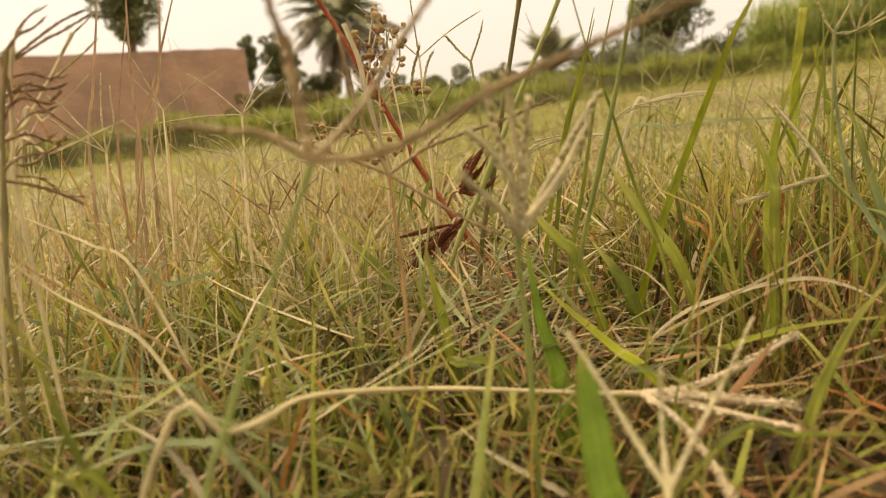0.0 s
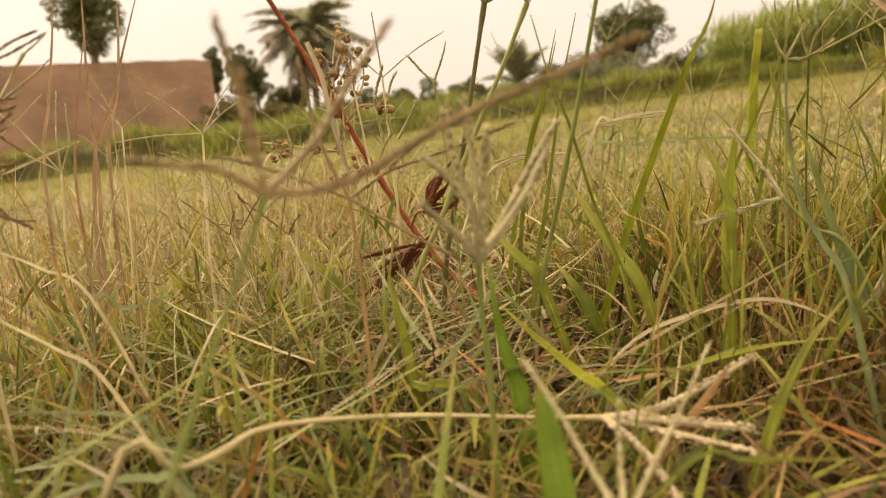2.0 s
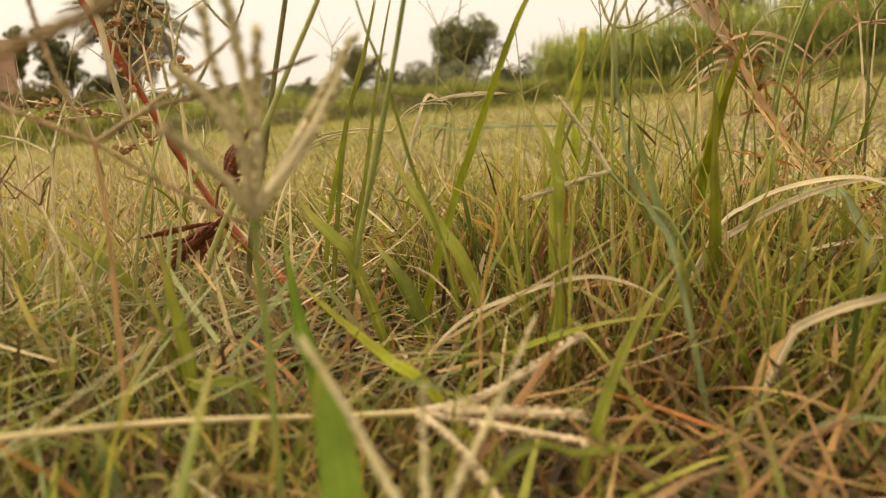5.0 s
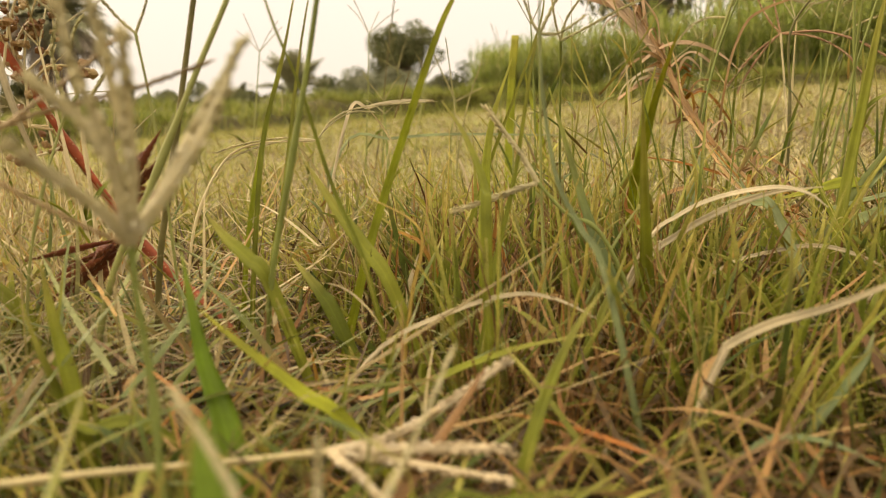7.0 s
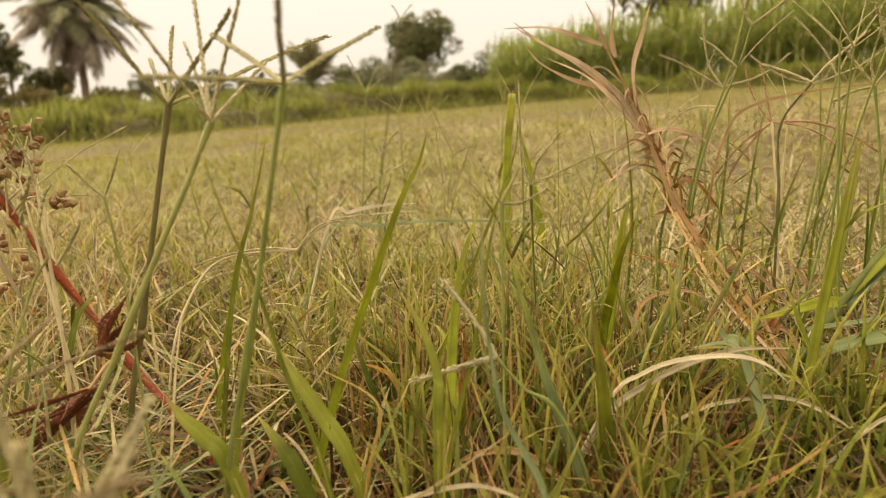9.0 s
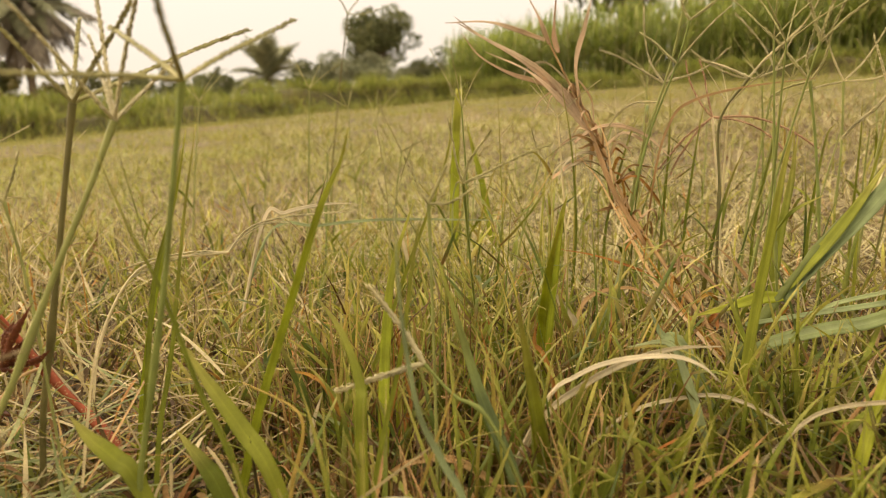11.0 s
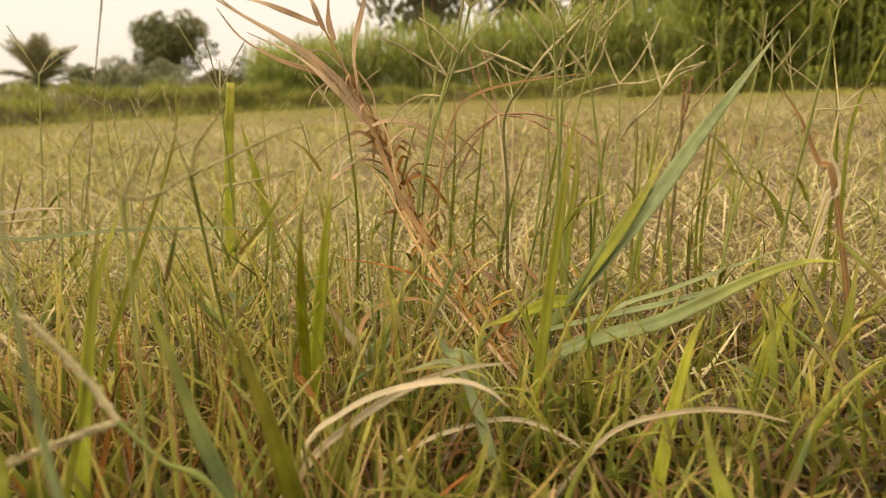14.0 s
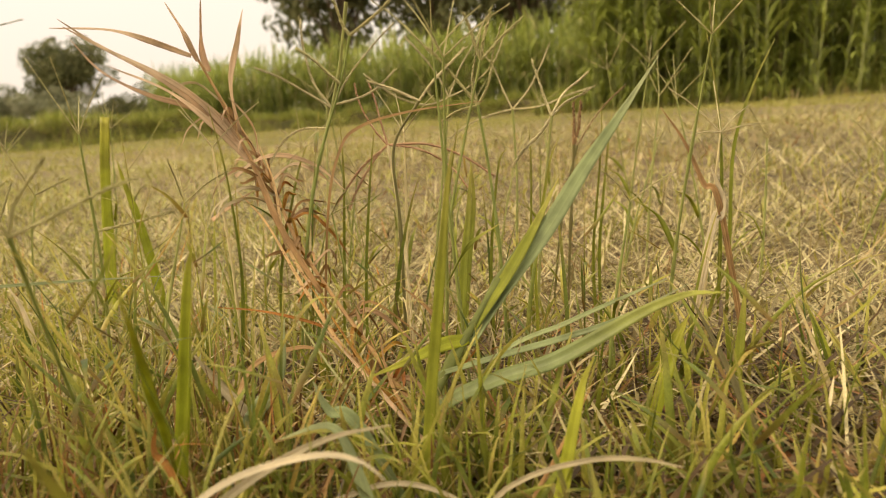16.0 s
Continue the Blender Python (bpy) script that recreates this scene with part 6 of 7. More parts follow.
blade("lime-green leaf blade in the tussock", [(0.347, 0.265, 0.033), (0.364, 0.271, 0.067), (0.375, 0.272, 0.095), (0.380, 0.270, 0.107)], 0.0059, M_lime, fold=0.3)
blade("short lime-green leaf blade", [(0.455, 0.281, 0.065), (0.463, 0.279, 0.085), (0.470, 0.275, 0.106)], 0.0065, M_lime, fold=0.3)
blade("green leaf blade close by", [(0.325, 0.222, 0.060), (0.328, 0.231, 0.074), (0.332, 0.239, 0.091)], 0.0059, M_green, fold=0.3)
blade("bluish broad leaf close to the lens", [(0.202, 0.316, 0.045), (0.190, 0.325, 0.083), (0.183, 0.331, 0.113), (0.177, 0.337, 0.140)], 0.0058, M_strap, fold=0.3, peak=0.25, base_w=0.9)
blade("broad green leaf close to the lens", [(0.227, 0.332, 0.026), (0.215, 0.317, 0.062), (0.200, 0.299, 0.102), (0.185, 0.280, 0.137)], 0.0084, M_green, fold=0.3, peak=0.3, base_w=0.8)
blade("yellow-green blade in the tussock", [(0.255, 0.386, 0.078), (0.243, 0.362, 0.104), (0.228, 0.330, 0.136), (0.212, 0.294, 0.163)], 0.0052, M_lime, fold=0.4)
blade("yellow-green blade in the tussock", [(0.160, 0.371, 0.051), (0.166, 0.385, 0.084), (0.174, 0.395, 0.122), (0.188, 0.399, 0.157)], 0.0059, M_lime, fold=0.3)
blade("yellow-green blade with a cut-off tip", [(0.360, 0.786, -0.023), (0.372, 0.804, 0.070), (0.378, 0.811, 0.158), (0.383, 0.810, 0.216)], 0.0122, M_lime, cut=True, fold=0.2, base_w=0.9)
blade("yellow-green pointed blade in the tussock", [(0.398, 0.757, 0.050), (0.391, 0.770, 0.114), (0.383, 0.777, 0.154), (0.379, 0.779, 0.177)], 0.0086, M_lime, fold=0.3)
blade("soft green leaf close to the lens", [(0.132, 0.303, 0.087), (0.134, 0.309, 0.101), (0.130, 0.317, 0.120), (0.122, 0.322, 0.135)], 0.0048, M_green, fold=0.3)
blade("narrow bluish leaf in the tussock", [(0.428, 0.365, 0.072), (0.455, 0.337, 0.092), (0.474, 0.313, 0.107), (0.487, 0.294, 0.118)], 0.0024, M_blue, peak=0.4)
blade("dark brown bent stem", [(0.576, 0.352, 0.208), (0.583, 0.339, 0.186), (0.588, 0.327, 0.158), (0.591, 0.317, 0.144)], 0.0037, M_brown, fold=0.8, base_w=0.9)
blade("dark olive leaf leaning down", [(0.471, 0.281, 0.122), (0.472, 0.262, 0.091), (0.471, 0.249, 0.069), (0.467, 0.234, 0.043)], 0.0047, M_darkstem, peak=0.3, base_w=0.5)
blade("pale twisted dry leaf", [(0.590, 0.323, 0.169), (0.592, 0.316, 0.151), (0.591, 0.316, 0.138), (0.588, 0.319, 0.129)], 0.0062, M_pale, peak=0.5)
blade("pale dry leaf standing in the stubble", [(0.349, 1.066, -0.110), (0.349, 1.082, -0.056), (0.346, 1.095, -0.001)], 0.0074, M_pale, peak=0.4)
blade("pale drooping dry blade", [(0.124, 0.524, 0.126), (0.140, 0.525, 0.135), (0.164, 0.523, 0.139), (0.184, 0.520, 0.139)], 0.0023, M_pale, peak=0.5)
blade("long thin leaf lying across the tussock", [(0.136, 0.601, 0.106), (0.175, 0.599, 0.111), (0.222, 0.592, 0.113), (0.283, 0.574, 0.111), (0.337, 0.550, 0.109)], 0.0022, M_blue, peak=0.4)
blade("bluish leaf blade in the tussock", [(0.323, 0.351, 0.071), (0.315, 0.361, 0.078), (0.312, 0.368, 0.091)], 0.0053, M_blue, peak=0.4)
blade("bluish leaf blade in the tussock", [(0.282, 0.347, 0.081), (0.299, 0.336, 0.084), (0.302, 0.325, 0.068), (0.302, 0.312, 0.046)], 0.0048, M_blue, peak=0.4)
blade("bluish leaf blade in the tussock", [(0.310, 0.429, 0.049), (0.329, 0.427, 0.073), (0.337, 0.431, 0.102)], 0.0088, M_blue, peak=0.4)
seed_head("tall wiry grass stem with a small seed head", [(0.291, 1.160, 0.025), (0.306, 1.160, 0.109), (0.325, 1.160, 0.235), (0.342, 1.160, 0.336)], [[(0.342, 1.160, 0.336), (0.336, 1.160, 0.349), (0.329, 1.160, 0.358)], [(0.342, 1.160, 0.336), (0.350, 1.160, 0.346), (0.362, 1.160, 0.359)], [(0.342, 1.160, 0.336), (0.366, 1.160, 0.336), (0.392, 1.160, 0.344), (0.409, 1.160, 0.350)]], 0.0014, M_darkstem, M_spikegreen, 0.0012)
seed_head("seed head in the stubble", [(0.325, 0.876, 0.099), (0.329, 0.877, 0.120), (0.333, 0.878, 0.144)], [[(0.333, 0.878, 0.144), (0.325, 0.881, 0.163), (0.317, 0.883, 0.181), (0.309, 0.885, 0.200)], [(0.333, 0.878, 0.144), (0.343, 0.875, 0.149), (0.355, 0.872, 0.155), (0.365, 0.869, 0.160)]], 0.0014, M_stem, M_spikegreen, 0.0010)
seed_head("seed head in the stubble", [(0.268, 0.991, 0.094), (0.274, 0.992, 0.114), (0.277, 0.992, 0.117)], [[(0.277, 0.992, 0.117), (0.295, 0.989, 0.123), (0.315, 0.985, 0.140), (0.328, 0.983, 0.151)]], 0.0016, M_stem, M_spikegreen, 0.0010)
seed_head("grass head with a level pale spike", [(0.321, 0.684, 0.081), (0.324, 0.688, 0.111), (0.328, 0.688, 0.126)], [[(0.328, 0.688, 0.126), (0.344, 0.683, 0.129), (0.362, 0.675, 0.133), (0.381, 0.667, 0.138)]], 0.0016, M_stem, M_spikegreen, 0.0010)
seed_head("dry pinkish grass head with drooping spikes", [(0.486, 0.505, 0.092), (0.486, 0.514, 0.145), (0.483, 0.519, 0.187)], [[(0.483, 0.519, 0.187), (0.501, 0.503, 0.183), (0.516, 0.487, 0.170), (0.524, 0.477, 0.154)], [(0.483, 0.519, 0.187), (0.504, 0.500, 0.187), (0.522, 0.481, 0.178), (0.537, 0.463, 0.163)], [(0.483, 0.519, 0.187), (0.468, 0.532, 0.171), (0.457, 0.539, 0.154), (0.452, 0.543, 0.145)], [(0.483, 0.519, 0.187), (0.475, 0.526, 0.176), (0.464, 0.534, 0.154), (0.459, 0.537, 0.140)], [(0.483, 0.519, 0.187), (0.476, 0.525, 0.198), (0.469, 0.531, 0.215), (0.465, 0.533, 0.232)], [(0.483, 0.519, 0.187), (0.479, 0.522, 0.206), (0.477, 0.524, 0.219), (0.473, 0.526, 0.232)]], 0.0012, M_drystem, M_pinkspike, 0.0011)
seed_head("pale grass head with stiff forked spikes", [(0.552, 0.432, 0.097), (0.560, 0.433, 0.156), (0.563, 0.430, 0.205)], [[(0.563, 0.430, 0.205), (0.560, 0.434, 0.218), (0.556, 0.437, 0.232), (0.553, 0.440, 0.244)], [(0.563, 0.430, 0.205), (0.568, 0.422, 0.214), (0.574, 0.413, 0.219), (0.578, 0.407, 0.224)], [(0.563, 0.430, 0.205), (0.567, 0.423, 0.220), (0.573, 0.414, 0.229), (0.576, 0.408, 0.235)], [(0.563, 0.430, 0.205), (0.559, 0.436, 0.194), (0.551, 0.446, 0.181), (0.546, 0.452, 0.170)]], 0.0015, M_stem, M_spike, 0.0013)
seed_head("pale grass head with stiff forked spikes", [(0.512, 0.434, 0.100), (0.513, 0.445, 0.165), (0.508, 0.451, 0.213)], [[(0.508, 0.451, 0.213), (0.500, 0.459, 0.227), (0.492, 0.466, 0.240), (0.483, 0.473, 0.252)], [(0.508, 0.451, 0.213), (0.505, 0.453, 0.229), (0.505, 0.450, 0.244), (0.506, 0.446, 0.259)], [(0.508, 0.451, 0.213), (0.498, 0.462, 0.209), (0.492, 0.469, 0.203), (0.496, 0.465, 0.205)], [(0.508, 0.451, 0.213), (0.512, 0.444, 0.228), (0.513, 0.441, 0.247), (0.515, 0.435, 0.265)]], 0.0014, M_stem, M_spikegreen, 0.0013)
seed_head("grass head with ribbed spikes", [(0.606, 0.444, 0.099), (0.612, 0.446, 0.154), (0.613, 0.446, 0.183)], [[(0.613, 0.446, 0.183), (0.613, 0.446, 0.194), (0.613, 0.446, 0.205), (0.612, 0.446, 0.216)], [(0.613, 0.446, 0.183), (0.615, 0.443, 0.196), (0.615, 0.442, 0.207), (0.615, 0.441, 0.216)]], 0.0018, M_darkstem, M_spikedark, 0.0013)
seed_head("pale grass head above the tussock", [(0.461, 0.480, 0.073), (0.467, 0.489, 0.135), (0.467, 0.493, 0.185), (0.480, 0.480, 0.217)], [[(0.480, 0.480, 0.217), (0.486, 0.473, 0.229), (0.493, 0.464, 0.240), (0.500, 0.455, 0.251)], [(0.480, 0.480, 0.217), (0.469, 0.490, 0.224), (0.463, 0.495, 0.227), (0.454, 0.503, 0.231)]], 0.0014, M_darkstem, M_spike, 0.0013)
seed_head("slender green grass head", [(0.425, 0.417, 0.044), (0.444, 0.423, 0.116), (0.459, 0.417, 0.189), (0.464, 0.407, 0.237)], [[(0.464, 0.407, 0.237), (0.464, 0.405, 0.247), (0.465, 0.402, 0.257), (0.465, 0.399, 0.266)], [(0.464, 0.407, 0.237), (0.468, 0.401, 0.244), (0.471, 0.396, 0.250), (0.477, 0.387, 0.259)], [(0.464, 0.407, 0.237), (0.461, 0.409, 0.247), (0.459, 0.410, 0.254), (0.455, 0.412, 0.264)]], 0.0014, M_stem, M_spikegreen, 0.0010)
seed_head("slender green grass head", [(0.400, 0.511, 0.100), (0.414, 0.511, 0.169), (0.428, 0.498, 0.228), (0.432, 0.491, 0.258)], [[(0.432, 0.491, 0.258), (0.428, 0.493, 0.265), (0.424, 0.494, 0.276), (0.420, 0.496, 0.283)], [(0.432, 0.491, 0.258), (0.437, 0.486, 0.263), (0.445, 0.477, 0.272), (0.452, 0.469, 0.282)], [(0.428, 0.498, 0.228), (0.422, 0.503, 0.235), (0.415, 0.507, 0.243), (0.406, 0.512, 0.250)]], 0.0016, M_stem, M_spikegreen, 0.0010)
blade("slender upright grass stem", [(0.360, 0.526, 0.060), (0.367, 0.534, 0.108), (0.366, 0.542, 0.169), (0.359, 0.546, 0.216)], 0.0020, M_green, fold=0.8, base_w=1.0)
blade("slender upright grass stem", [(0.432, 0.512, 0.052), (0.440, 0.520, 0.103), (0.446, 0.524, 0.168), (0.445, 0.525, 0.211)], 0.0022, M_green, fold=0.8, base_w=1.0)
blade("slender upright grass stem", [(0.504, 0.487, 0.047), (0.512, 0.495, 0.100), (0.523, 0.493, 0.167), (0.528, 0.489, 0.205)], 0.0023, M_green, fold=0.8, base_w=1.0)
blade("slender upright grass stem", [(0.572, 0.454, 0.044), (0.580, 0.463, 0.099), (0.585, 0.467, 0.167), (0.584, 0.468, 0.198)], 0.0024, M_green, fold=0.8, base_w=1.0)
blade("slender upright grass stem", [(0.506, 0.397, 0.067), (0.513, 0.404, 0.113), (0.522, 0.401, 0.171), (0.526, 0.396, 0.190)], 0.0020, M_green, fold=0.8, base_w=1.0)
blade("slender upright grass stem", [(0.509, 0.439, 0.057), (0.516, 0.447, 0.107), (0.524, 0.447, 0.169), (0.528, 0.443, 0.183)], 0.0022, M_green, fold=0.8, base_w=1.0)
blade("slender upright grass stem", [(0.576, 0.399, 0.056), (0.583, 0.407, 0.106), (0.590, 0.407, 0.169), (0.591, 0.406, 0.213)], 0.0023, M_green, fold=0.8, base_w=1.0)
blade("slender upright grass stem", [(0.603, 0.411, 0.049), (0.611, 0.419, 0.102), (0.618, 0.419, 0.168), (0.620, 0.416, 0.207)], 0.0024, M_green, fold=0.8, base_w=1.0)
blade("slender upright grass stem", [(0.427, 0.479, 0.060), (0.434, 0.486, 0.109), (0.442, 0.488, 0.169), (0.445, 0.486, 0.198)], 0.0020, M_green, fold=0.8, base_w=1.0)
blade("slender upright grass stem", [(0.397, 0.537, 0.052), (0.404, 0.545, 0.103), (0.420, 0.543, 0.168), (0.428, 0.538, 0.192)], 0.0022, M_green, fold=0.8, base_w=1.0)
seed_head("pale feathery grass head close to the lens", [(0.017, 0.210, 0.048), (0.017, 0.216, 0.072), (0.016, 0.217, 0.092), (0.016, 0.216, 0.105)], [[(0.016, 0.216, 0.105), (0.024, 0.216, 0.117), (0.033, 0.217, 0.132), (0.042, 0.216, 0.146)], [(0.016, 0.216, 0.105), (0.029, 0.212, 0.122), (0.036, 0.212, 0.134), (0.038, 0.212, 0.137)], [(0.016, 0.216, 0.105), (0.018, 0.211, 0.121), (0.016, 0.211, 0.139), (0.014, 0.209, 0.154)], [(0.016, 0.216, 0.105), (0.018, 0.211, 0.118), (0.019, 0.207, 0.134), (0.020, 0.201, 0.147)], [(0.016, 0.216, 0.105), (0.011, 0.210, 0.114), (0.005, 0.204, 0.121), (-0.000, 0.198, 0.127)], [(0.016, 0.216, 0.105), (0.014, 0.211, 0.127), (0.010, 0.210, 0.140), (0.009, 0.209, 0.152)], [(0.016, 0.216, 0.105), (0.015, 0.211, 0.121), (0.009, 0.210, 0.132), (0.002, 0.209, 0.139)]], 0.0019, M_stem, M_spike, 0.0011)
seed_head("tall grass head with long stiff spikes", [(0.007, 0.416, 0.060), (0.015, 0.413, 0.097), (0.023, 0.410, 0.134), (0.031, 0.407, 0.171), (0.039, 0.404, 0.208)], [[(0.039, 0.404, 0.208), (0.028, 0.395, 0.224), (0.017, 0.386, 0.240), (0.008, 0.378, 0.252)], [(0.039, 0.404, 0.208), (0.040, 0.417, 0.222), (0.041, 0.429, 0.235), (0.042, 0.440, 0.246)], [(0.039, 0.404, 0.208), (0.049, 0.388, 0.221), (0.060, 0.373, 0.234), (0.068, 0.360, 0.244)], [(0.039, 0.404, 0.208), (0.066, 0.412, 0.220), (0.093, 0.421, 0.232), (0.116, 0.428, 0.241)], [(0.039, 0.404, 0.208), (0.036, 0.419, 0.217), (0.032, 0.433, 0.225), (0.030, 0.446, 0.231)]], 0.0013, M_darkstem, M_spikegreen, 0.0017)
seed_head("tall pale grass head with long stiff spikes", [(-0.011, 0.376, 0.060), (0.010, 0.373, 0.103), (0.031, 0.370, 0.147), (0.045, 0.368, 0.175), (0.057, 0.366, 0.201)], [[(0.057, 0.366, 0.201), (0.047, 0.354, 0.217), (0.037, 0.342, 0.233), (0.028, 0.331, 0.246)], [(0.057, 0.366, 0.201), (0.056, 0.374, 0.221), (0.055, 0.382, 0.240), (0.054, 0.389, 0.255)], [(0.057, 0.366, 0.201), (0.063, 0.356, 0.222), (0.070, 0.346, 0.243), (0.075, 0.338, 0.260)], [(0.057, 0.366, 0.201), (0.054, 0.381, 0.214), (0.051, 0.396, 0.226), (0.048, 0.409, 0.236)], [(0.057, 0.366, 0.201), (0.066, 0.378, 0.210), (0.075, 0.389, 0.219), (0.082, 0.399, 0.226)]], 0.0012, M_stem, M_spike, 0.0015)
seed_head("tall grass head with long stiff spikes", [(0.052, 0.335, 0.060), (0.061, 0.328, 0.104), (0.070, 0.320, 0.147), (0.076, 0.313, 0.181), (0.082, 0.307, 0.214)], [[(0.082, 0.307, 0.214), (0.074, 0.323, 0.222), (0.066, 0.338, 0.229), (0.060, 0.352, 0.234)], [(0.082, 0.307, 0.214), (0.080, 0.287, 0.221), (0.078, 0.268, 0.228), (0.077, 0.251, 0.233)], [(0.082, 0.307, 0.214), (0.097, 0.323, 0.223), (0.113, 0.340, 0.231), (0.126, 0.354, 0.238)], [(0.082, 0.307, 0.214), (0.068, 0.293, 0.215), (0.053, 0.279, 0.215), (0.041, 0.267, 0.215)]], 0.0012, M_stem, M_spikegreen, 0.0012)
blade("broad weed leaf low in the turf", [(0.102, 0.332, 0.057), (0.092, 0.343, 0.076), (0.082, 0.351, 0.093), (0.072, 0.357, 0.112)], 0.0079, M_green, fold=0.15, peak=0.5, base_w=0.4)
blade("broad weed leaf low in the turf", [(0.053, 0.334, 0.063), (0.045, 0.339, 0.075), (0.037, 0.342, 0.084), (0.031, 0.345, 0.093)], 0.0075, M_green, fold=0.15, peak=0.5, base_w=0.4)
blade("broad weed leaf low in the turf", [(0.082, 0.359, 0.040), (0.076, 0.365, 0.052), (0.066, 0.373, 0.067)], 0.0085, M_green, fold=0.15, peak=0.5, base_w=0.4)
blade("dry brown leaf caught in the tussock", [(0.471, 0.431, 0.048), (0.460, 0.455, 0.078), (0.450, 0.469, 0.093)], 0.0031, M_brown, peak=0.5)
blade("dry brown leaf caught in the tussock", [(0.317, 0.452, 0.055), (0.334, 0.460, 0.071), (0.361, 0.456, 0.075), (0.375, 0.444, 0.069)], 0.0027, M_brown, peak=0.5)
blade("dry brown leaf caught in the tussock", [(0.437, 0.348, 0.061), (0.417, 0.351, 0.051), (0.395, 0.351, 0.036)], 0.0026, M_brown, peak=0.5)
blade("dry brown leaf caught in the tussock", [(0.306, 0.331, 0.037), (0.320, 0.325, 0.046), (0.327, 0.313, 0.038)], 0.0021, M_brown, peak=0.5)
blade("green-brown runner stem creeping through the turf", [(0.178, 0.272, -0.008), (0.199, 0.261, 0.001), (0.212, 0.254, 0.008), (0.226, 0.246, 0.016), (0.239, 0.234, 0.021), (0.249, 0.223, 0.025)], 0.0015, M_darkgreen, fold=0.9, base_w=1.0, peak=0.1)
blade("rust-red dead leaf base", [(0.212, 0.318, 0.025), (0.212, 0.321, 0.032), (0.215, 0.321, 0.038)], 0.0043, M_rust, peak=0.5)
blade("spotted dry leaf with brown edges", [(0.228, 0.258, 0.016), (0.232, 0.261, 0.027), (0.239, 0.260, 0.040)], 0.0036, M_speck, peak=0.5)
blade("red-brown streaked dying leaf", [(0.163, 0.329, 0.011), (0.177, 0.327, 0.023), (0.188, 0.324, 0.033)], 0.0020, M_rust, peak=0.5)
blade("pale dead leaf lying in the turf", [(0.161, 0.264, 0.004), (0.170, 0.260, 0.009), (0.176, 0.255, 0.008)], 0.0032, M_pale, peak=0.5)
blade("pale dead leaf leaning in the turf", [(0.161, 0.259, -0.002), (0.170, 0.259, 0.007), (0.178, 0.259, 0.016)], 0.0019, M_pale, peak=0.5)
blade("pale dead leaf bent downward", [(0.214, 0.254, 0.038), (0.216, 0.246, 0.027), (0.219, 0.237, 0.017)], 0.0015, M_pale, peak=0.5)
blade("grey-green leaf in the tussock", [(0.219, 0.225, 0.023), (0.227, 0.223, 0.035), (0.234, 0.221, 0.046), (0.237, 0.221, 0.055)], 0.0038, M_blue, peak=0.4)
blade("grey-green leaf lying over", [(0.184, 0.216, 0.026), (0.193, 0.210, 0.031), (0.201, 0.201, 0.031), (0.207, 0.191, 0.028)], 0.0019, M_blue, peak=0.4)
blade("orange-brown dead leaf low in the turf", [(0.174, 0.389, 0.034), (0.181, 0.394, 0.049), (0.180, 0.401, 0.064)], 0.0024, M_rust, peak=0.5)
blade("orange-brown dead leaf low in the turf", [(0.207, 0.372, 0.025), (0.204, 0.378, 0.033), (0.197, 0.387, 0.045)], 0.0024, M_rust, peak=0.5)
blade("orange-brown dead leaf low in the turf", [(0.288, 0.319, 0.018), (0.292, 0.323, 0.030), (0.292, 0.328, 0.036)], 0.0024, M_rust, peak=0.5)
blade("orange-brown dead leaf low in the turf", [(0.123, 0.415, 0.069), (0.133, 0.412, 0.065), (0.141, 0.406, 0.055)], 0.0024, M_rust, peak=0.5)
blade("orange-brown dead leaf low in the turf", [(0.251, 0.372, 0.066), (0.247, 0.380, 0.077), (0.250, 0.382, 0.088)], 0.0024, M_rust, peak=0.5)
seed_head("upright green grass stem with spreading pale spikes", [(0.418, 0.534, 0.112), (0.427, 0.534, 0.160), (0.440, 0.526, 0.214), (0.444, 0.520, 0.243), (0.446, 0.512, 0.283)], [[(0.440, 0.526, 0.214), (0.424, 0.537, 0.226), (0.410, 0.544, 0.235), (0.397, 0.552, 0.241)], [(0.440, 0.526, 0.214), (0.430, 0.532, 0.231), (0.424, 0.533, 0.254), (0.422, 0.532, 0.272)], [(0.440, 0.526, 0.214), (0.449, 0.517, 0.235), (0.461, 0.506, 0.254), (0.471, 0.494, 0.269)], [(0.437, 0.529, 0.200), (0.424, 0.538, 0.200), (0.413, 0.545, 0.193), (0.403, 0.551, 0.177)], [(0.441, 0.525, 0.216), (0.454, 0.515, 0.220), (0.465, 0.506, 0.227), (0.474, 0.497, 0.239)]], 0.0011, M_stem, M_spike, 0.0014)
seed_head("upright grass stem with spreading pale spikes", [(0.557, 0.548, 0.094), (0.567, 0.548, 0.162), (0.572, 0.544, 0.224)], [[(0.572, 0.544, 0.224), (0.564, 0.550, 0.243), (0.552, 0.558, 0.261), (0.543, 0.565, 0.273)], [(0.572, 0.544, 0.224), (0.577, 0.536, 0.247), (0.583, 0.526, 0.265), (0.589, 0.516, 0.287)], [(0.572, 0.544, 0.224), (0.584, 0.530, 0.233), (0.596, 0.515, 0.251), (0.601, 0.503, 0.282)], [(0.572, 0.544, 0.224), (0.558, 0.557, 0.218), (0.540, 0.573, 0.225), (0.519, 0.589, 0.243)]], 0.0011, M_stem, M_spike, 0.0013)
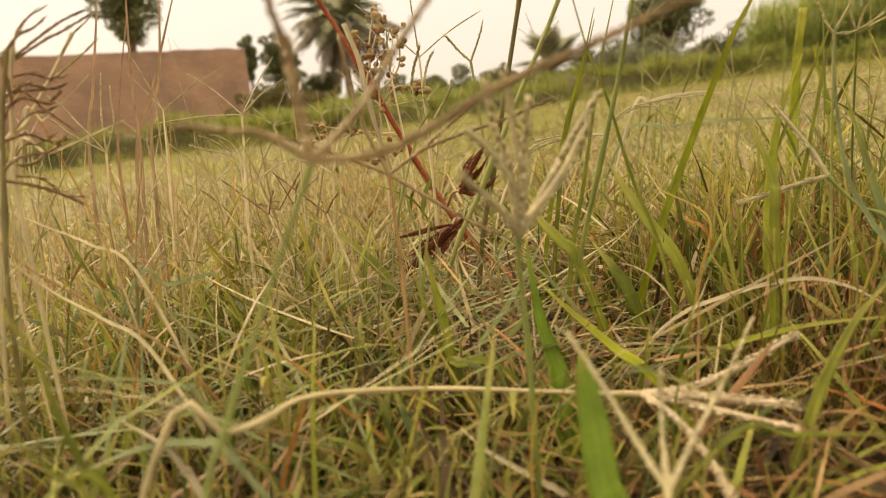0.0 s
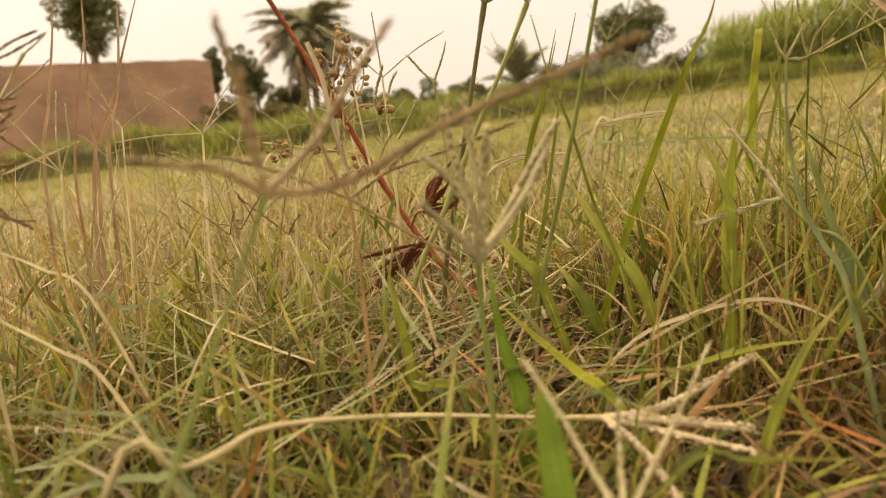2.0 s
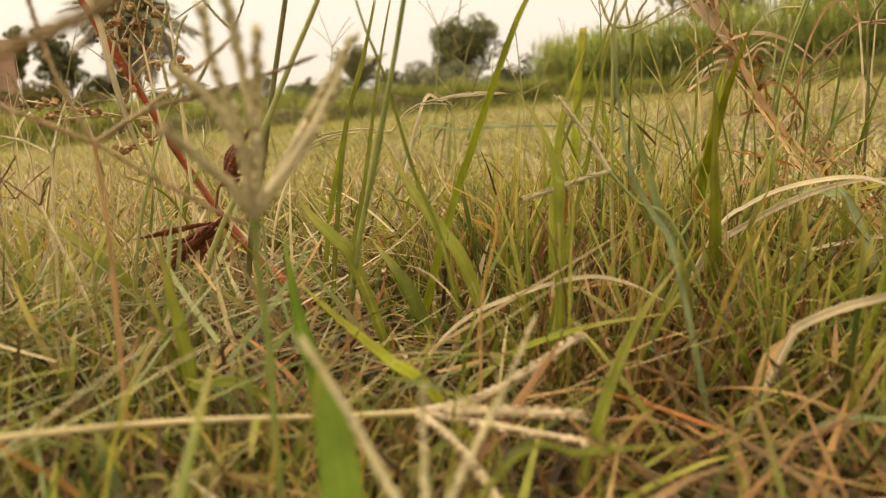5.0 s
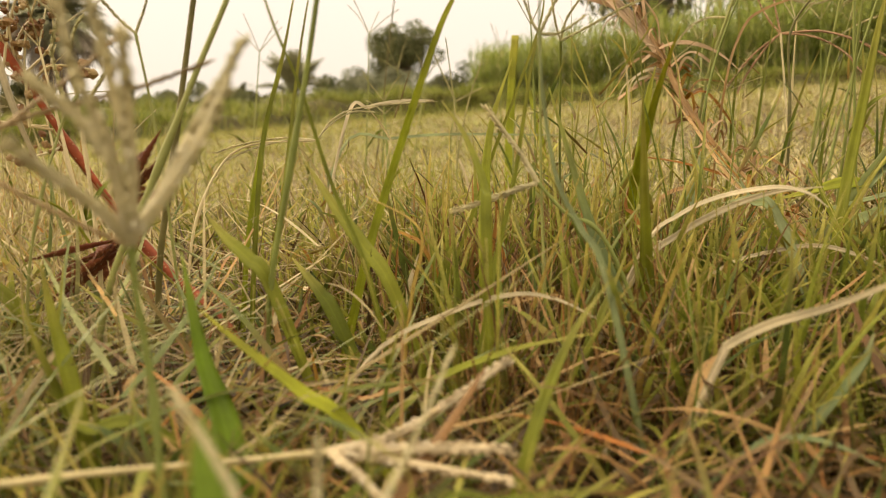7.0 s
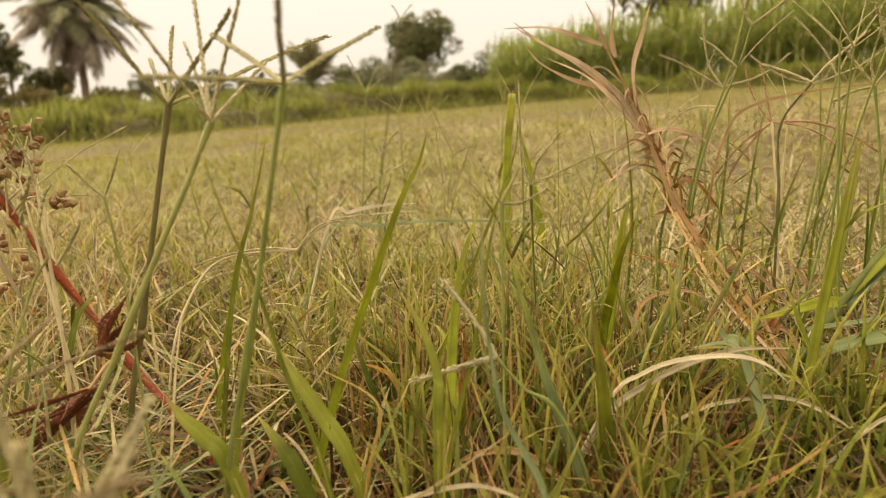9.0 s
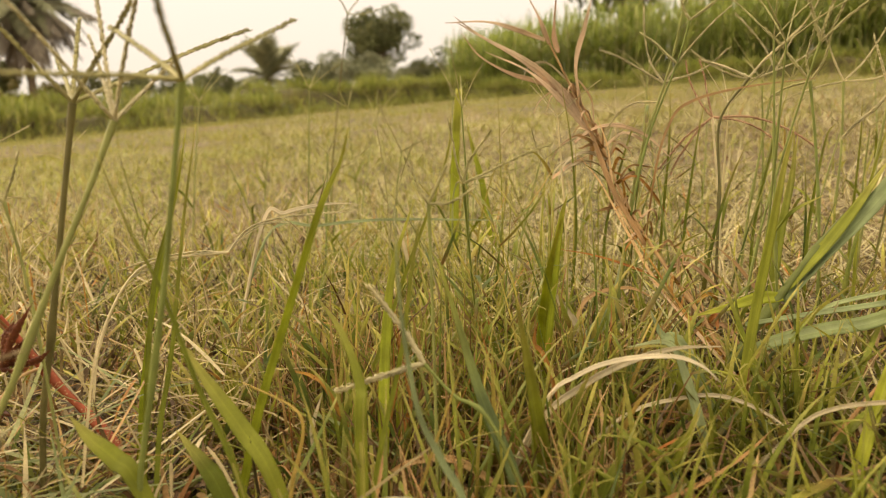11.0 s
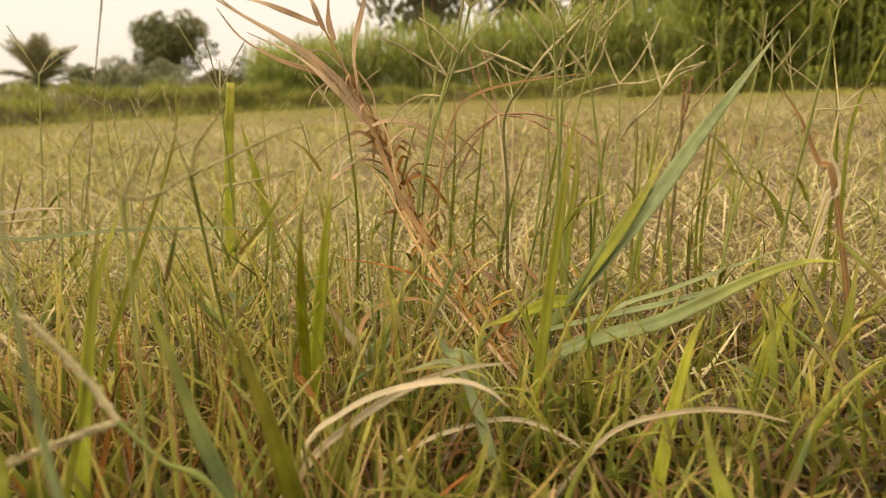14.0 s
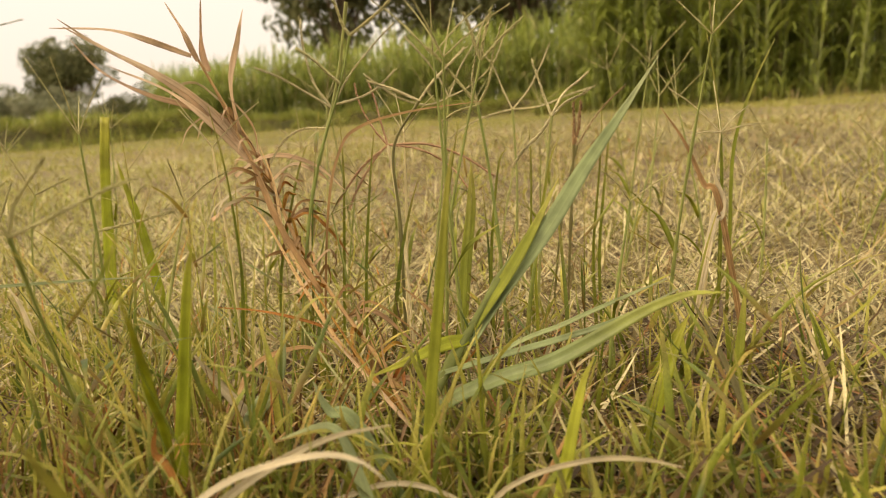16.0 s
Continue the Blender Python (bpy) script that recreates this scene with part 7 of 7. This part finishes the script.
seed_head("upright grass stem with spreading pale spikes", [(0.641, 0.529, 0.087), (0.647, 0.533, 0.149), (0.646, 0.537, 0.214)], [[(0.646, 0.537, 0.214), (0.640, 0.543, 0.231), (0.633, 0.548, 0.251), (0.625, 0.555, 0.266)], [(0.646, 0.537, 0.214), (0.654, 0.525, 0.231), (0.660, 0.515, 0.253), (0.663, 0.509, 0.269)], [(0.646, 0.537, 0.214), (0.661, 0.517, 0.216), (0.675, 0.497, 0.225), (0.689, 0.478, 0.232)], [(0.646, 0.537, 0.214), (0.632, 0.553, 0.209), (0.619, 0.568, 0.201), (0.604, 0.583, 0.186)]], 0.0011, M_stem, M_spike, 0.0013)
seed_head("dark grass stem with a slanting seed spike", [(0.641, 0.481, 0.093), (0.649, 0.480, 0.137), (0.656, 0.473, 0.181)], [[(0.656, 0.473, 0.181), (0.663, 0.464, 0.200), (0.669, 0.453, 0.216), (0.677, 0.440, 0.230)], [(0.656, 0.473, 0.181), (0.655, 0.475, 0.193), (0.657, 0.473, 0.205), (0.658, 0.471, 0.217)]], 0.0011, M_darkstem, M_spiketan, 0.0011)
blade("tall slender grass blade at the field edge", [(0.689, 0.359, 0.102), (0.694, 0.363, 0.164), (0.692, 0.368, 0.216), (0.685, 0.375, 0.266)], 0.0027, M_green, fold=0.6, base_w=0.9)
blade("tall slender grass blade at the field edge", [(0.692, 0.352, 0.103), (0.698, 0.355, 0.177), (0.702, 0.345, 0.223), (0.704, 0.331, 0.258)], 0.0027, M_green, fold=0.6, base_w=0.9)
blade("upright green blade in the tussock", [(0.523, 0.484, 0.024), (0.541, 0.493, 0.098), (0.548, 0.494, 0.143), (0.547, 0.497, 0.178)], 0.0060, M_green, fold=0.5)
blade("pale dry leaf standing in the stubble", [(0.277, 0.689, 0.046), (0.273, 0.696, 0.073), (0.267, 0.701, 0.091)], 0.0038, M_pale, peak=0.4)
blade("short lime-green leaf blade", [(0.523, 0.321, 0.050), (0.533, 0.315, 0.070), (0.540, 0.309, 0.084)], 0.0064, M_lime, fold=0.3)
blade("short green leaf blade", [(0.544, 0.280, 0.056), (0.551, 0.282, 0.081), (0.556, 0.283, 0.107)], 0.0059, M_green, fold=0.3)
red_weed([(0.054, 0.405, -0.012), (0.046, 0.43, 0.0), (0.036, 0.46, 0.014), (0.02, 0.485, 0.027), (0.005, 0.5, 0.041), (-0.008, 0.51, 0.057), (-0.022, 0.515, 0.08), (-0.034, 0.513, 0.103), (-0.045, 0.51, 0.126), (-0.057, 0.505, 0.152), (-0.069, 0.5, 0.177), (-0.081, 0.495, 0.203), (-0.105, 0.485, 0.25)], [(-0.073, 0.479, 0.203), (-0.066, 0.479, 0.18), (-0.062, 0.478, 0.154), (-0.056, 0.479, 0.124), (-0.048, 0.488, 0.092)], [((-0.003, 0.406, 0.096), (0.016, 0.389, 0.127)), ((-0.003, 0.406, 0.096), (0.019, 0.395, 0.104)), ((-0.001, 0.407, 0.094), (0.011, 0.396, 0.097)), ((-0.002, 0.407, 0.097), (0.006, 0.402, 0.117)), ((-0.004, 0.407, 0.094), (0.005, 0.393, 0.112)), ((-0.003, 0.407, 0.094), (0.011, 0.393, 0.111)), ((-0.011, 0.414, 0.073), (-0.047, 0.416, 0.043)), ((-0.01, 0.412, 0.075), (-0.039, 0.402, 0.059)), ((-0.008, 0.414, 0.071), (-0.034, 0.412, 0.05)), ((-0.011, 0.412, 0.075), (-0.046, 0.399, 0.071)), ((-0.01, 0.414, 0.073), (-0.03, 0.428, 0.042)), ((-0.008, 0.414, 0.073), (-0.003, 0.39, 0.081)), ((-0.005, 0.411, 0.077), (-0.043, 0.407, 0.048)), ((-0.011, 0.414, 0.073), (-0.03, 0.391, 0.07))], [((-0.059, 0.505, 0.155), (-0.04, 0.5, 0.2)), ((-0.061, 0.505, 0.159), (-0.054, 0.498, 0.214)), ((-0.064, 0.505, 0.164), (-0.07, 0.5, 0.191)), ((-0.056, 0.505, 0.149), (-0.023, 0.49, 0.158)), ((-0.048, 0.51, 0.126), (-0.115, 0.5, 0.14)), ((-0.05, 0.51, 0.128), (-0.109, 0.495, 0.127)), ((-0.045, 0.512, 0.117), (-0.069, 0.5, 0.11)), ((-0.064, 0.505, 0.164), (-0.051, 0.5, 0.184)), ((-0.066, 0.497, 0.157), (-0.046, 0.483, 0.207)), ((-0.057, 0.497, 0.128), (-0.045, 0.495, 0.196))], [((-0.016, 0.513, 0.07), (-0.003, 0.406, 0.096)), ((-0.008, 0.51, 0.057), (-0.01, 0.412, 0.075))])

seed_head("dark dry grass head with many curled spikes", [(-0.170, 0.262, 0.111), (-0.170, 0.262, 0.129), (-0.167, 0.262, 0.149), (-0.164, 0.262, 0.165), (-0.160, 0.262, 0.180)], [[(-0.160, 0.262, 0.180), (-0.159, 0.266, 0.186), (-0.156, 0.270, 0.191), (-0.153, 0.274, 0.194)], [(-0.160, 0.262, 0.176), (-0.153, 0.266, 0.182), (-0.145, 0.270, 0.188), (-0.137, 0.274, 0.192)], [(-0.160, 0.262, 0.175), (-0.151, 0.266, 0.181), (-0.144, 0.270, 0.185), (-0.136, 0.274, 0.190)], [(-0.163, 0.262, 0.169), (-0.158, 0.266, 0.170), (-0.154, 0.270, 0.168), (-0.149, 0.274, 0.169)], [(-0.165, 0.262, 0.163), (-0.161, 0.266, 0.164), (-0.158, 0.270, 0.164), (-0.155, 0.274, 0.165)], [(-0.163, 0.262, 0.166), (-0.160, 0.266, 0.162), (-0.158, 0.270, 0.157), (-0.150, 0.274, 0.148)], [(-0.170, 0.262, 0.138), (-0.166, 0.266, 0.144), (-0.163, 0.270, 0.144), (-0.159, 0.274, 0.147)], [(-0.169, 0.262, 0.137), (-0.164, 0.266, 0.137), (-0.159, 0.270, 0.141), (-0.156, 0.274, 0.143)], [(-0.169, 0.262, 0.133), (-0.162, 0.266, 0.131), (-0.157, 0.270, 0.124), (-0.151, 0.274, 0.122)], [(-0.167, 0.262, 0.149), (-0.162, 0.266, 0.155), (-0.159, 0.270, 0.156), (-0.154, 0.274, 0.158)]], 0.0007, M_drystem, M_spikedark, 0.0009)
blade("pale dry stalk leaning in the turf", [(-0.148, 0.300, 0.081), (-0.168, 0.300, 0.098), (-0.187, 0.300, 0.108), (-0.201, 0.300, 0.116)], 0.0013, M_drystem, fold=0.8, base_w=1.0, peak=0.1)
blade("pale dry stalk leaning in the turf", [(-0.147, 0.310, 0.151), (-0.165, 0.310, 0.145), (-0.184, 0.310, 0.139), (-0.203, 0.310, 0.135)], 0.0014, M_drystem, fold=0.8, base_w=1.0, peak=0.1)
blade("pale dry stalk leaning in the turf", [(-0.122, 0.250, 0.061), (-0.139, 0.250, 0.077), (-0.156, 0.250, 0.089), (-0.171, 0.250, 0.103)], 0.0016, M_drystem, fold=0.8, base_w=1.0, peak=0.1)
blade("pale dry stalk leaning in the turf", [(-0.170, 0.330, 0.173), (-0.183, 0.330, 0.163), (-0.196, 0.330, 0.154), (-0.208, 0.330, 0.147)], 0.0013, M_drystem, fold=0.8, base_w=1.0, peak=0.1)
blade("tall thin pinkish dry stem", [(-0.271, 0.500, 0.126), (-0.259, 0.500, 0.178), (-0.248, 0.500, 0.224), (-0.241, 0.500, 0.261)], 0.0022, M_pinkdry, fold=0.9, base_w=1.0, peak=0.1)
blade("tall thin pinkish dry stem", [(-0.220, 0.460, 0.071), (-0.214, 0.460, 0.126), (-0.212, 0.460, 0.174), (-0.207, 0.460, 0.224), (-0.204, 0.460, 0.251)], 0.0022, M_pinkdry, fold=0.9, base_w=1.0, peak=0.1)
blade("tall thin pinkish dry stem", [(-0.222, 0.470, 0.125), (-0.204, 0.470, 0.170), (-0.188, 0.470, 0.209), (-0.172, 0.470, 0.247)], 0.0022, M_pinkdry, fold=0.9, base_w=1.0, peak=0.1)
blade("tall thin pinkish dry stem", [(-0.233, 0.520, 0.134), (-0.219, 0.520, 0.183), (-0.211, 0.520, 0.231), (-0.208, 0.520, 0.262)], 0.0022, M_pinkdry, fold=0.9, base_w=1.0, peak=0.1)
blade("tall thin pinkish dry stem", [(-0.277, 0.550, 0.080), (-0.274, 0.550, 0.135), (-0.261, 0.550, 0.191), (-0.248, 0.550, 0.237)], 0.0022, M_pinkdry, fold=0.9, base_w=1.0, peak=0.1)


# ---- the many other seed heads ----
def head_kind(g, height, nf, flen, r, droop, stem_mat, spike_mat, label):
    """A seed head that stands at the origin, to be copied."""
    lean = g.normal(0, 0.12, 2)
    top = np.array([lean[0] * height, lean[1] * height, height])
    ob = holder("grass_seed_head", (0, 0, 0), label, "seed head", "grass seed heads")
    v, f, a = tube(spline([(0, 0, -0.004), tuple(top * (0.3, 0.3, 0.5)), tuple(top)], 16), 0.0010, 0.0006, 6, knots=(0.4, 0.7))
    part("stem", mesh_from("stem", v, [f], stem_mat, a), ob)
    for k in range(nf):
        az = k * 6.28 / nf + g.normal(0, 0.35)
        th = g.uniform(0.35, 1.15) + droop
        d = np.array([math.sin(th) * math.cos(az), math.sin(th) * math.sin(az), math.cos(th)])
        ln = flen * g.uniform(0.75, 1.2)
        bend = np.array([0, 0, -ln * g.uniform(0.0, 0.08)])
        part("spike", spike([top, top + d * ln * 0.5 - bend * 0.3, top + d * ln + bend], r, spike_mat, seed=int(g.integers(0, 9999))), ob)
    q = top * (0.3, 0.3, 0.42)
    az = g.uniform(0, 6.28)
    w = np.array([math.cos(az), math.sin(az), 0])
    v, f, a = leaf([q, q + w * 0.015 + (0, 0, 0.02), q + w * 0.04 + (0, 0, 0.03)], 0.003, 20, 0.4, 0.8, 0.2)
    part("leaf", mesh_from("leaf", v, f, M_green, a, across=ACROSS), ob)
    return ob


def scatter_heads():
    g = np.random.default_rng(88)
    fresh = [head_kind(g, h, n, fl, 0.0006, 0.0, M_stem, m, "slender green grass stem with finger-like seed spikes")
             for h, n, fl, m in ((0.15, 3, 0.040, M_spikegreen), (0.19, 4, 0.045, M_spikegreen), (0.22, 4, 0.050, M_spikegreen), (0.13, 2, 0.036, M_spikegreen))]
    dry = [head_kind(g, h, n, fl, 0.0006, dr, M_drystem, m, "dry straw-coloured grass stem with spread seed spikes")
           for h, n, fl, dr, m in ((0.12, 4, 0.040, 0.2, M_spike), (0.16, 5, 0.042, 0.4, M_spike), (0.10, 3, 0.035, 0.1, M_spikedark), (0.18, 3, 0.045, 0.0, M_spike))]
    sets = ((fresh, 20, 18, 62, 0.5, 1.0), (fresh, 10, -4, 22, 0.6, 1.3), (dry, 26, -42, -4, 0.34, 1.1), (dry, 8, 24, 66, 0.5, 1.2), (fresh, 12, 55, 84, 0.45, 1.0))
    used = set()
    for kinds, n, a0, a1, r0, r1 in sets:
        for k in range(n):
            a, r = radians(g.uniform(a0, a1)), g.uniform(r0, r1)
            x, y = 0.08 + r * math.sin(a), 0.05 + r * math.cos(a)
            m = pose(x, y, float(ground_z(x, y)), g.normal(0, 7), g.normal(0, 7), g.uniform(0, 360))
            ob = kinds[k % len(kinds)]
            if ob.name in used:
                ob = copy_thing(ob, m)
            else:
                ob.matrix_basis = m
                used.add(ob.name)


scatter_heads()
